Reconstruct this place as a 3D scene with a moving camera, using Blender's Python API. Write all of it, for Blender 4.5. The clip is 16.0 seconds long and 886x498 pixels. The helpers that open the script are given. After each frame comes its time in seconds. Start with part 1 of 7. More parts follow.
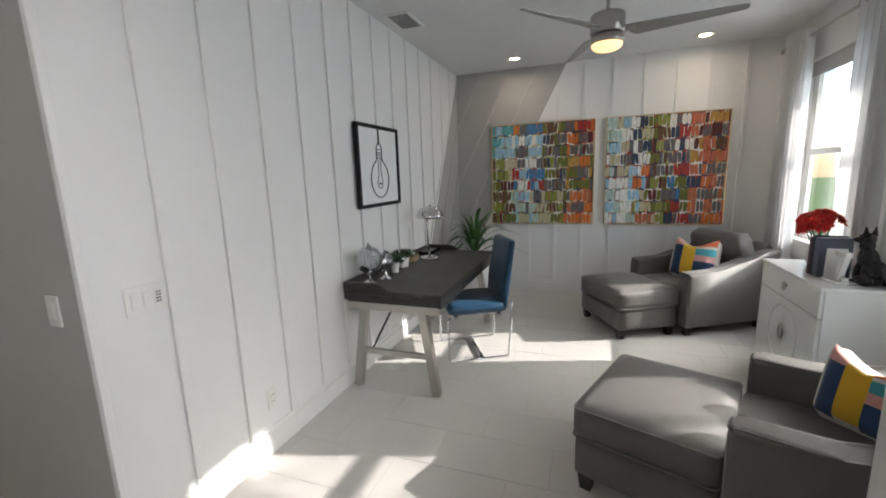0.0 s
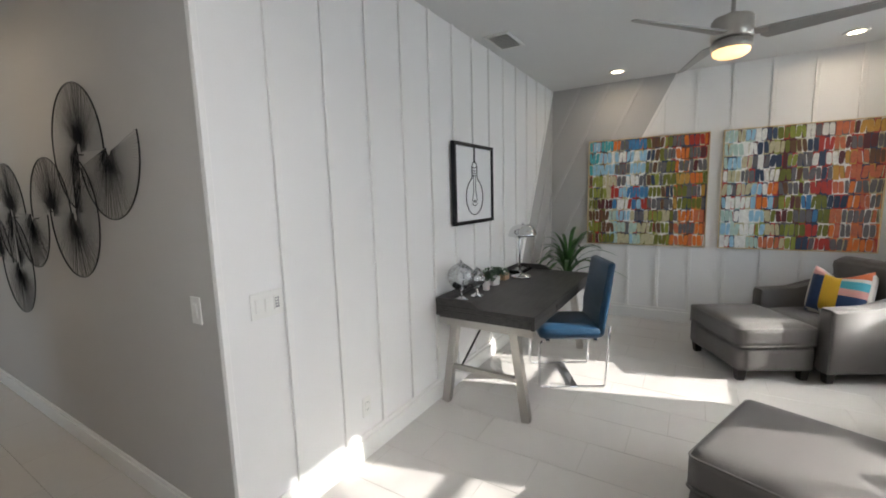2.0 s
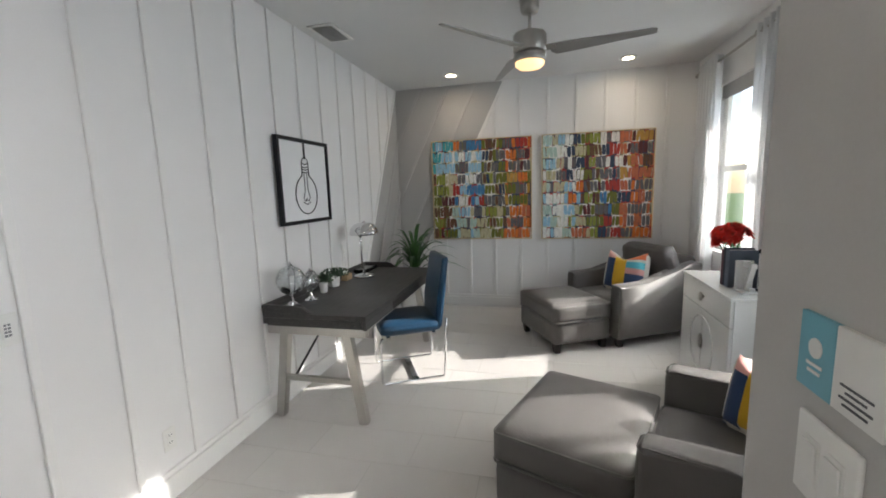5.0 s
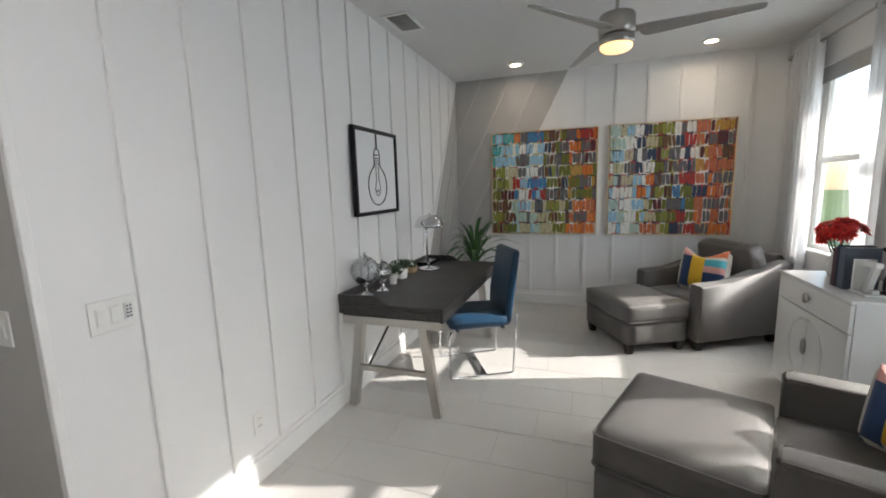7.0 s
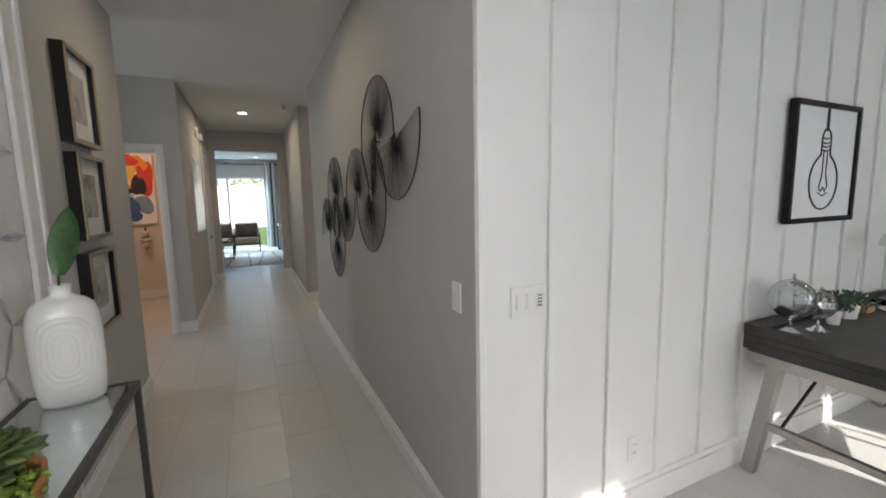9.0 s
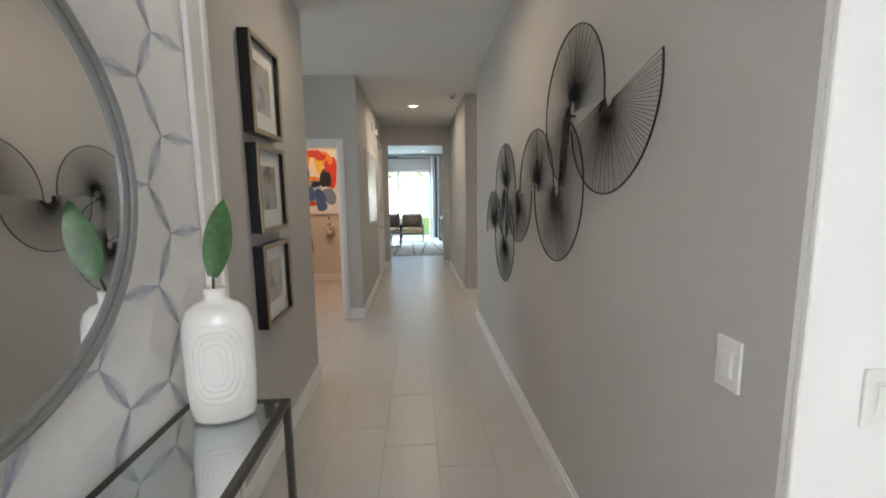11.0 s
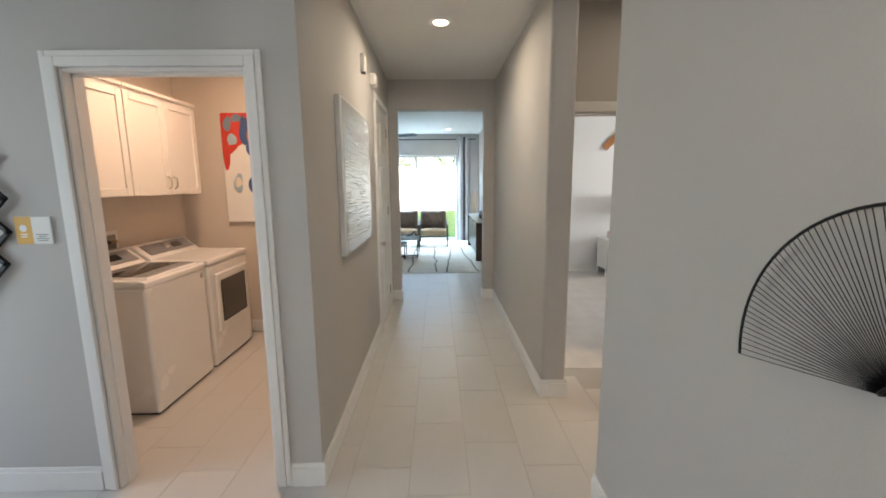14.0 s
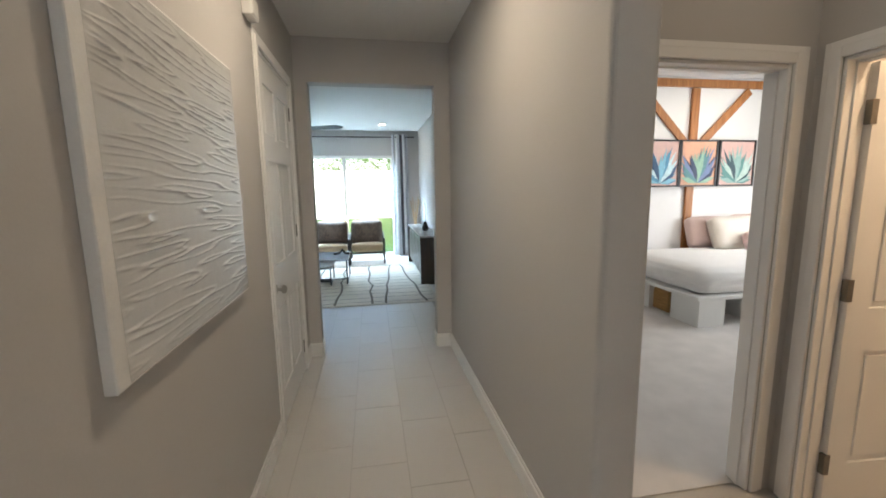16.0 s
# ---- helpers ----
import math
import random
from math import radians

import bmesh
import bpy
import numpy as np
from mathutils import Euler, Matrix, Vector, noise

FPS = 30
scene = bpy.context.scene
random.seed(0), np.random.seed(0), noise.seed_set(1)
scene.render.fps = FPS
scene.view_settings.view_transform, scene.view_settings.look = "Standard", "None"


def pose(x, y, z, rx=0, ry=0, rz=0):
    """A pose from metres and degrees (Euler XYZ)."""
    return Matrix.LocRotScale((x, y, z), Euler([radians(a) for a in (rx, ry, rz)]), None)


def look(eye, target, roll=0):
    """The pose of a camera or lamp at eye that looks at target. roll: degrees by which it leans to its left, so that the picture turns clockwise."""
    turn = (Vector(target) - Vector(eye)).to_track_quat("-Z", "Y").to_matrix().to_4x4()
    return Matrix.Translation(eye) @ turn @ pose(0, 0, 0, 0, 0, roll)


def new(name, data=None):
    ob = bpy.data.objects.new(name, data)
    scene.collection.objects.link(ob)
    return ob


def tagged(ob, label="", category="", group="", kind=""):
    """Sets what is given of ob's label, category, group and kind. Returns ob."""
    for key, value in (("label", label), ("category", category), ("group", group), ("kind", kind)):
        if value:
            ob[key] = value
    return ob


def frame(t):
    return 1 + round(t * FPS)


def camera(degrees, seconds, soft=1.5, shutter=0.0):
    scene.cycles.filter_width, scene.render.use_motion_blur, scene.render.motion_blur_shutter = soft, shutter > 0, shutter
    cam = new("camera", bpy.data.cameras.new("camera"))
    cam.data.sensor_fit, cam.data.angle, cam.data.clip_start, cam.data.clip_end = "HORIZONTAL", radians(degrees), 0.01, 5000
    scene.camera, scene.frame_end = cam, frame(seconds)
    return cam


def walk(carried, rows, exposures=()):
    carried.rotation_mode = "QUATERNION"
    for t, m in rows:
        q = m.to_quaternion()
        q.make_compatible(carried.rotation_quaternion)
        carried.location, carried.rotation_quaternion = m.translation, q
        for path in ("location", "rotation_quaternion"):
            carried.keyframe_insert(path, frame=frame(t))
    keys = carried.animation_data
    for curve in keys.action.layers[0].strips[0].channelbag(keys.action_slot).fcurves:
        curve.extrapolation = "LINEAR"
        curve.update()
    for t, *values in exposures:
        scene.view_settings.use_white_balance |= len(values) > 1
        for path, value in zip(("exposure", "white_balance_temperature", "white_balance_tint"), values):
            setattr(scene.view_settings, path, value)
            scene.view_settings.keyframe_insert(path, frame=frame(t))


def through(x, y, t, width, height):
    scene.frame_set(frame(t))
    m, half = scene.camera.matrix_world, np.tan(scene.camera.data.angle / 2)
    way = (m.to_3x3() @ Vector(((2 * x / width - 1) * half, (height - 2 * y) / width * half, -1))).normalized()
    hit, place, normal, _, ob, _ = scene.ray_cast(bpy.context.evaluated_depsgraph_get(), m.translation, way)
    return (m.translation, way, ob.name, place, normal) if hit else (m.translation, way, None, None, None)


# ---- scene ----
cam = camera(94.5, 16.0, soft=1.8)
PATH = [
    (0, (-0.875, -1.687, 1.539), (0.976, -1.017, 1.186), -1.9),
    (0.5, (-0.896, -1.615, 1.554), (0.916, -0.832, 1.233), -1.8),
    (1, (-0.895, -1.602, 1.549), (0.867, -0.703, 1.256), -1.7),
    (1.5, (-0.891, -1.613, 1.553), (0.823, -0.619, 1.28), -1.6),
    (2, (-0.883, -1.622, 1.551), (0.803, -0.579, 1.288), -1.6),
    (2.5, (-0.844, -1.702, 1.553), (0.855, -0.68, 1.291), -1.6),
    (3, (-0.784, -1.806, 1.547), (0.972, -0.886, 1.28), -1.8),
    (3.5, (-0.748, -1.854, 1.544), (1.088, -1.111, 1.27), -1.9),
    (4, (-0.735, -1.875, 1.554), (1.166, -1.323, 1.27), -1.9),
    (4.2, (-0.728, -1.879, 1.553), (1.192, -1.398, 1.269), -1.9),
    (6.3, (-0.721, -1.738, 1.497), (1.2, -1.263, 1.21), -1.9),
    (6.5, (-0.726, -1.705, 1.498), (1.184, -1.187, 1.208), -1.8),
    (7, (-0.731, -1.588, 1.501), (1.137, -0.939, 1.203), -1.7),
    (7.5, (-0.689, -1.4, 1.511), (1.113, -0.59, 1.202), -1.5),
    (8, (-0.648, -1.186, 1.491), (0.949, -0.017, 1.205), -1.5),
    (8.5, (-0.668, -1.123, 1.47), (0.547, 0.445, 1.216), -1.5),
    (9, (-0.705, -1.238, 1.477), (0.132, 0.561, 1.232), -1.1),
    (9.5, (-0.734, -1.382, 1.468), (-0.171, 0.521, 1.226), -0.8),
    (10, (-0.718, -1.323, 1.469), (-0.348, 0.626, 1.214), -0.8),
    (10.2, (-0.714, -1.241, 1.465), (-0.409, 0.718, 1.207), -0.8),
    (12.3, (-0.672, 0.612, 1.518), (-0.648, 2.591, 1.235), -0.7),
    (12.5, (-0.681, 0.813, 1.513), (-0.659, 2.792, 1.224), -0.7),
    (13, (-0.705, 1.284, 1.537), (-0.682, 3.259, 1.224), -0.5),
    (13.5, (-0.705, 1.805, 1.517), (-0.684, 3.782, 1.214), -0.6),
    (14, (-0.757, 2.261, 1.536), (-0.732, 4.236, 1.219), -0.5),
    (14.5, (-0.767, 2.704, 1.53), (-0.74, 4.679, 1.215), -0.7),
    (15, (-0.792, 3.096, 1.546), (-0.731, 5.069, 1.228), -0.7),
    (15.5, (-0.806, 3.441, 1.585), (-0.665, 5.41, 1.268), -0.7),
    (16, (-0.754, 3.819, 1.543), (-0.416, 5.767, 1.246), -0.8),
]
walk(cam, [(t, look(eye, target, roll)) for t, eye, target, roll in PATH], [(0, 0.8), (1.5, 0.95), (3, 0.98), (4, 0.88), (6.5, 0.82), (7.5, 0.82), (8.5, 0.86), (9.5, 1.02), (10.2, 1.06), (12.3, 2.1), (13.0, 1.86), (13.5, 1.7), (14, 1.76), (15, 1.65), (16, 1.52)])

# ---- light ----
SUN_AZ, SUN_EL = math.atan2(-0.96, 0.29), radians(27.6)
world = bpy.data.worlds.new("sky")
scene.world = world
world.use_nodes = True
sky = world.node_tree.nodes.new("ShaderNodeTexSky")
sky.sky_type, sky.sun_disc = "NISHITA", False
sky.sun_elevation, sky.sun_rotation = SUN_EL, radians(90) - SUN_AZ
world.node_tree.links.new(sky.outputs[0], world.node_tree.nodes["Background"].inputs[0])
world.node_tree.nodes["Background"].inputs[1].default_value = 0.15
sun = new("sun", bpy.data.lights.new("sun", "SUN"))
sun.data.energy, sun.data.angle, sun.data.color = 5.0, radians(0.6), (1.0, 0.96, 0.90)
sun_way = Vector((math.cos(SUN_AZ) * math.cos(SUN_EL), math.sin(SUN_AZ) * math.cos(SUN_EL), math.sin(SUN_EL)))
sun.matrix_world = look(sun_way * 40, (0, 0, 0))


def area(name, eye, target, w, h, watts, colour=(1, 1, 1)):
    lamp = new(name, bpy.data.lights.new(name, "AREA"))
    lamp.data.shape, lamp.data.size, lamp.data.size_y = "RECTANGLE", w, h
    lamp.data.energy, lamp.data.color = watts, colour
    lamp.matrix_world = look(eye, target)
    return lamp


def can_lamp(x, y, z, watts, colour=(1.0, 0.83, 0.63), size=0.24):
    lamp = new("can_lamp", bpy.data.lights.new("can_lamp", "AREA"))
    lamp.data.shape, lamp.data.size = "DISK", size
    lamp.data.energy, lamp.data.color, lamp.data.spread = watts, colour, radians(172)
    lamp.matrix_world = look((x, y, z), (x, y, z - 1))
    return lamp


SKYLIGHT = (0.78, 0.88, 1.0)
# daylight at the office windows and above the slider
area("window_light", (3.25, -3.70, 1.6), (3.25, 0, 1.2), 0.95, 1.45, 8.5, SKYLIGHT)
area("window_light", (1.45, -3.70, 1.6), (1.45, 0, 1.2), 0.95, 1.45, 8.5, SKYLIGHT)
area("slider_light", (-1.9, 14.05, 2.95), (-1.9, 11.2, 0.3), 3.2, 0.7, 330, (0.56, 0.79, 1.0))
# fill lamp added at an unseen east window to lighten bed and carpet
area("bedroom_fill_light", (5.72, 7.2, 1.6), (0, 7.2, 1.2), 1.6, 1.5, 30, (0.95, 0.97, 1.0))
# fill lamp added behind the unseen front door to brighten the foyer wallpaper
area("entry_fill_light", (-0.99, -2.42, 1.65), (-0.99, 0, 1.1), 0.6, 0.55, 8.5, (0.93, 0.96, 1.0))
# added lamp at an unseen passage opening, brightens the hall's east wall
area("passage_daylight_fill", (-4.34, 3.35, 1.4), (0, 3.35, 1.3), 1.15, 1.75, 8, SKYLIGHT)
# recessed lamps
can_lamp(-0.72, 5.775, 2.795, 4.9)
can_lamp(-0.758, 1.893, 2.795, 2.4)
# unseen can added over the foyer as extra light
can_lamp(-0.74, -1.9, 2.795, 1.4)
can_lamp(4.03, -0.84, 2.795, 1.3)
can_lamp(4.04, -2.70, 2.795, 1.3)
# next three: unseen lamps without fittings, added to light laundry, alcove and closet
can_lamp(-2.3, 5.3, 2.795, 7.6, (1.0, 0.68, 0.46), 0.3)
can_lamp(0.7, 4.75, 2.795, 0.9)
can_lamp(1.85, 4.7, 2.795, 7.5, (1.0, 0.72, 0.45))
can_lamp(3.9, 8.3, 2.985, 4)
can_lamp(-0.45, 12.2, 2.795, 2.4)

# ---- materials ----
def mat(name, colour, rough=0.5, metal=0.0, vary=0.06, scale=3.0, fine=60.0, bump=0.0, rough_vary=0.03, coat=0.0, spec=None, island=0.0, per_object=0.0, colour2=None):
    """A painted or solid surface with colour and gloss varied at two scales and fine relief."""
    m = bpy.data.materials.new(name)
    m.use_nodes = True
    n, l = m.node_tree.nodes, m.node_tree.links
    b = n["Principled BSDF"]
    tc = n.new("ShaderNodeTexCoord")
    big, small = n.new("ShaderNodeTexNoise"), n.new("ShaderNodeTexNoise")
    big.inputs["Scale"].default_value, small.inputs["Scale"].default_value = scale, fine
    big.inputs["Detail"].default_value = 5
    small.inputs["Detail"].default_value = 4
    l.new(tc.outputs["Object"], big.inputs["Vector"])
    l.new(tc.outputs["Object"], small.inputs["Vector"])
    add = n.new("ShaderNodeMath")
    add.operation = "ADD"
    l.new(big.outputs[0], add.inputs[0])
    l.new(small.outputs[0], add.inputs[1])
    last = add.outputs[0]
    low, high = 0.6, 1.4
    if island or per_object:
        src = n.new("ShaderNodeNewGeometry") if island else n.new("ShaderNodeObjectInfo")
        mul = n.new("ShaderNodeMath")
        mul.operation = "MULTIPLY_ADD"
        mul.inputs[1].default_value = (island or per_object)
        l.new(src.outputs["Random Per Island" if island else "Random"], mul.inputs[0])
        l.new(last, mul.inputs[2])
        last = mul.outputs[0]
        high += (island or per_object)
    ramp = n.new("ShaderNodeMapRange")
    ramp.inputs[1].default_value, ramp.inputs[2].default_value = low, high
    l.new(last, ramp.inputs[0])
    mix = n.new("ShaderNodeMix")
    mix.data_type = "RGBA"
    c = Vector(colour)
    lo = tuple(v * (1 - vary) for v in c) if colour2 is None else tuple(colour2)
    mix.inputs[6].default_value = (*lo, 1)
    mix.inputs[7].default_value = (*(min(1, v * (1 + vary)) for v in c), 1)
    l.new(ramp.outputs[0], mix.inputs[0])
    l.new(mix.outputs[2], b.inputs["Base Color"])
    rr = n.new("ShaderNodeMapRange")
    rr.inputs[1].default_value, rr.inputs[2].default_value = 0.3, 0.7
    rr.inputs[3].default_value, rr.inputs[4].default_value = max(0.02, rough - rough_vary), min(1, rough + rough_vary)
    l.new(big.outputs[0], rr.inputs[0])
    l.new(rr.outputs[0], b.inputs["Roughness"])
    b.inputs["Metallic"].default_value = metal
    b.inputs["Coat Weight"].default_value = coat
    if spec is not None:
        b.inputs["Specular IOR Level"].default_value = spec
    if bump:
        bp = n.new("ShaderNodeBump")
        bp.inputs["Strength"].default_value = min(1, bump)
        bp.inputs["Distance"].default_value = 0.004
        l.new(small.outputs[0], bp.inputs["Height"])
        l.new(bp.outputs[0], b.inputs["Normal"])
    return m


def fabric(name, colour, weave=420.0, vary=0.12, sheen=0.25, rough=0.85):
    m = mat(name, colour, rough, vary=vary, scale=6, fine=weave, bump=0.5)
    b = m.node_tree.nodes["Principled BSDF"]
    b.inputs["Sheen Weight"].default_value = sheen
    return m


def wood(name, dark, light, scale=6.0, rough=0.45, axis=0):
    m = mat(name, light, rough, vary=0.1, bump=0.15)
    n, l = m.node_tree.nodes, m.node_tree.links
    tc = n.new("ShaderNodeTexCoord")
    mp = n.new("ShaderNodeMapping")
    s = [scale * 9, scale * 9, scale * 9]
    s[axis] = scale * 0.6
    mp.inputs["Scale"].default_value = s
    tx = n.new("ShaderNodeTexNoise")
    tx.inputs["Scale"].default_value, tx.inputs["Detail"].default_value, tx.inputs["Distortion"].default_value = 1.0, 6, 1.2
    ramp = n.new("ShaderNodeValToRGB")
    ramp.color_ramp.elements[0].color, ramp.color_ramp.elements[0].position = (*dark, 1), 0.32
    ramp.color_ramp.elements[1].color, ramp.color_ramp.elements[1].position = (*light, 1), 0.68
    l.new(tc.outputs["Object"], mp.inputs[0])
    l.new(mp.outputs[0], tx.inputs["Vector"])
    l.new(tx.outputs[0], ramp.inputs[0])
    l.new(ramp.outputs[0], n["Principled BSDF"].inputs["Base Color"])
    return m


def glow(name, colour, strength):
    m = bpy.data.materials.new(name)
    m.use_nodes = True
    b = m.node_tree.nodes["Principled BSDF"]
    b.inputs["Base Color"].default_value = (0.9, 0.88, 0.84, 1)
    b.inputs["Emission Color"].default_value = (*colour, 1)
    b.inputs["Emission Strength"].default_value = strength
    return m


def glass_mat(name, colour=(1, 1, 1), rough=0.0, ior=1.45):
    m = bpy.data.materials.new(name)
    m.use_nodes = True
    b = m.node_tree.nodes["Principled BSDF"]
    b.inputs["Base Color"].default_value = (*colour, 1)
    b.inputs["Transmission Weight"].default_value = 1.0
    b.inputs["Roughness"].default_value = rough
    b.inputs["IOR"].default_value = ior
    return m


def sheer(name, colour, through=0.4):
    m = fabric(name, colour, 300, 0.05, 0.1)
    n, l = m.node_tree.nodes, m.node_tree.links
    tr, mx = n.new("ShaderNodeBsdfTranslucent"), n.new("ShaderNodeMixShader")
    tr.inputs[0].default_value = (*colour, 1)
    mx.inputs[0].default_value = through
    l.new(n["Principled BSDF"].outputs[0], mx.inputs[1])
    l.new(tr.outputs[0], mx.inputs[2])
    l.new(mx.outputs[0], n["Material Output"].inputs[0])
    return m


GREY_WALL = mat("grey_wall_paint", (0.50, 0.482, 0.463), 0.75, vary=0.025, scale=1.3, fine=140, bump=0.12)
WHITE_WALL = mat("white_wall_paint", (0.80, 0.79, 0.78), 0.55, vary=0.02, scale=1.5, fine=160, bump=0.08)
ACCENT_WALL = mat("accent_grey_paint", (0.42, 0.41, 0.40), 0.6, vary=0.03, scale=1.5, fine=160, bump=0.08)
CREAM_WALL = mat("cream_wall_paint", (0.66, 0.59, 0.52), 0.75, vary=0.025, scale=1.3, fine=140, bump=0.1)
CEILING = mat("ceiling_paint", (0.72, 0.715, 0.705), 0.9, vary=0.03, scale=2, fine=90, bump=0.35)
TRIM = mat("white_trim_paint", (0.80, 0.79, 0.77), 0.38, vary=0.02, scale=3, fine=80, bump=0.04)
TILE = mat("porcelain_tile", (0.57, 0.548, 0.522), 0.30, vary=0.022, scale=1.3, fine=9, bump=0.0, per_object=0.25, rough_vary=0.0)
TILE_REST = mat("porcelain_tile_rest", (0.57, 0.548, 0.522), 0.30, vary=0.022, scale=1.3, fine=9, bump=0.0, island=0.25, rough_vary=0.0)
GROUT = mat("grout", (0.45, 0.43, 0.40), 0.9, vary=0.1, fine=200, bump=0.3)
CARPET = mat("bedroom_carpet", (0.62, 0.59, 0.56), 0.97, vary=0.14, scale=5, fine=320, bump=1.0)
BLACK_METAL = mat("black_metal", (0.02, 0.02, 0.022), 0.38, 0.7, vary=0.2, fine=120, bump=0.05)
NICKEL = mat("brushed_nickel", (0.46, 0.44, 0.41), 0.34, 1.0, vary=0.08, fine=180, bump=0.05)
CHROME = mat("polished_chrome", (0.75, 0.75, 0.76), 0.07, 1.0, vary=0.03, rough_vary=0.03)
BRASS = mat("champagne_brass", (0.66, 0.50, 0.28), 0.3, 1.0, vary=0.08)
PLASTIC = mat("white_plastic", (0.78, 0.77, 0.74), 0.35, vary=0.02)
MIRROR = mat("mirror_silver", (0.86, 0.87, 0.87), 0.015, 1.0, vary=0.005, rough_vary=0.005)
GLASS = glass_mat("clear_glass")


# ---- building blocks ----
def part(name, bm, material, parent=None, label="", smooth=False):
    """Links a bmesh as one mesh object."""
    me = bpy.data.meshes.new(name)
    bmesh.ops.recalc_face_normals(bm, faces=bm.faces[:])
    bm.to_mesh(me)
    bm.free()
    me.materials.append(material)
    if smooth:
        for p in me.polygons:
            p.use_smooth = True
    ob = new(name, me)
    if parent is not None:
        ob.parent = parent
    if label:
        tagged(ob, label)
    return ob


def thing(name, at=(0, 0, 0), turn=0, label="", category="", group=""):
    ob = new(name)
    ob.matrix_basis = pose(*at, 0, 0, turn)
    ob.empty_display_size = 0.1
    return tagged(ob, label, category, group)


def add_box(bm, x0, x1, y0, y1, z0, z1, bevel=0.0, seg=2, m=None):
    v = [bm.verts.new(p) for p in ((x0, y0, z0), (x1, y0, z0), (x1, y1, z0), (x0, y1, z0), (x0, y0, z1), (x1, y0, z1), (x1, y1, z1), (x0, y1, z1))]
    f = [bm.faces.new([v[i] for i in q]) for q in ((3, 2, 1, 0), (4, 5, 6, 7), (0, 1, 5, 4), (1, 2, 6, 5), (2, 3, 7, 6), (3, 0, 4, 7))]
    if bevel:
        edges = list({e for q in f for e in q.edges})
        out = bmesh.ops.bevel(bm, geom=edges, offset=bevel, segments=seg, profile=0.5, affect="EDGES")
        v = list({w for q in out["faces"] for w in q.verts} | {w for w in v if w.is_valid})
    if m is not None:
        bmesh.ops.transform(bm, matrix=m, verts=v)
    return v


def box(x0, x1, y0, y1, z0, z1, bevel=0.0, seg=2, m=None):
    bm = bmesh.new()
    add_box(bm, x0, x1, y0, y1, z0, z1, bevel, seg, m)
    return bm


def add_cyl(bm, r, h, m=None, r2=None, seg=24, caps=True):
    """A cylinder or cone along z from 0 to h."""
    out = bmesh.ops.create_cone(bm, cap_ends=caps, segments=seg, radius1=r, radius2=r if r2 is None else r2, depth=h)
    bmesh.ops.translate(bm, verts=out["verts"], vec=(0, 0, h / 2))
    if m is not None:
        bmesh.ops.transform(bm, matrix=m, verts=out["verts"])
    return out["verts"]


def cyl(r, h, m=None, r2=None, seg=24):
    bm = bmesh.new()
    add_cyl(bm, r, h, m, r2, seg)
    return bm


def add_lathe(bm, profile, seg=32, m=None):
    """A turned shape from (radius, height) pairs."""
    rings = []
    for r, z in profile:
        if r < 1e-5:
            rings.append([bm.verts.new((0, 0, z))])
        else:
            rings.append([bm.verts.new((r * math.cos(2 * math.pi * k / seg), r * math.sin(2 * math.pi * k / seg), z)) for k in range(seg)])
    for a, b in zip(rings, rings[1:]):
        for k in range(seg):
            k2 = (k + 1) % seg
            q = [a[k % len(a)], a[k2 % len(a)], b[k2 % len(b)], b[k % len(b)]]
            q = list(dict.fromkeys(q))
            if len(q) > 2:
                bm.faces.new(q)
    vs = [v for r in rings for v in r]
    if m is not None:
        bmesh.ops.transform(bm, matrix=m, verts=vs)
    return vs


def lathe(profile, seg=32, m=None):
    bm = bmesh.new()
    add_lathe(bm, profile, seg, m)
    return bm


def add_tube(bm, pts, r, seg=8, closed=False, taper=None):
    """A round bar along points."""
    pts = [Vector(p) for p in pts]
    n = len(pts)
    rings, side = [], None
    for i, p in enumerate(pts):
        a, b = pts[(i - 1) % n if closed else max(0, i - 1)], pts[(i + 1) % n if closed else min(n - 1, i + 1)]
        d = (b - a).normalized()
        if side is None:
            side = d.orthogonal().normalized()
        side = (side - d * side.dot(d)).normalized()
        up = d.cross(side)
        rr = r if taper is None else r * taper[i]
        rings.append([bm.verts.new(p + rr * (math.cos(2 * math.pi * k / seg) * side + math.sin(2 * math.pi * k / seg) * up)) for k in range(seg)])
    for i in range(n if closed else n - 1):
        a, b = rings[i], rings[(i + 1) % n]
        for k in range(seg):
            bm.faces.new((a[k], a[(k + 1) % seg], b[(k + 1) % seg], b[k]))
    if not closed:
        bm.faces.new(rings[0][::-1])
        bm.faces.new(rings[-1])


def tube(pts, r, seg=8, closed=False, taper=None):
    bm = bmesh.new()
    add_tube(bm, pts, r, seg, closed, taper)
    return bm


def add_bar(bm, a, b, w, t, up=(0, 0, 1)):
    """A flat bar from a to b: w wide across up x way, t thick along up."""
    a, b = Vector(a), Vector(b)
    d = b - a
    x = d.normalized()
    y = Vector(up).cross(x).normalized()
    z = x.cross(y)
    m = Matrix((x, y, z)).transposed().to_4x4()
    m.translation = a
    add_box(bm, 0, d.length, -w / 2, w / 2, -t / 2, t / 2, m=m)


def bar(a, b, w, t, up=(0, 0, 1)):
    bm = bmesh.new()
    add_bar(bm, a, b, w, t, up)
    return bm


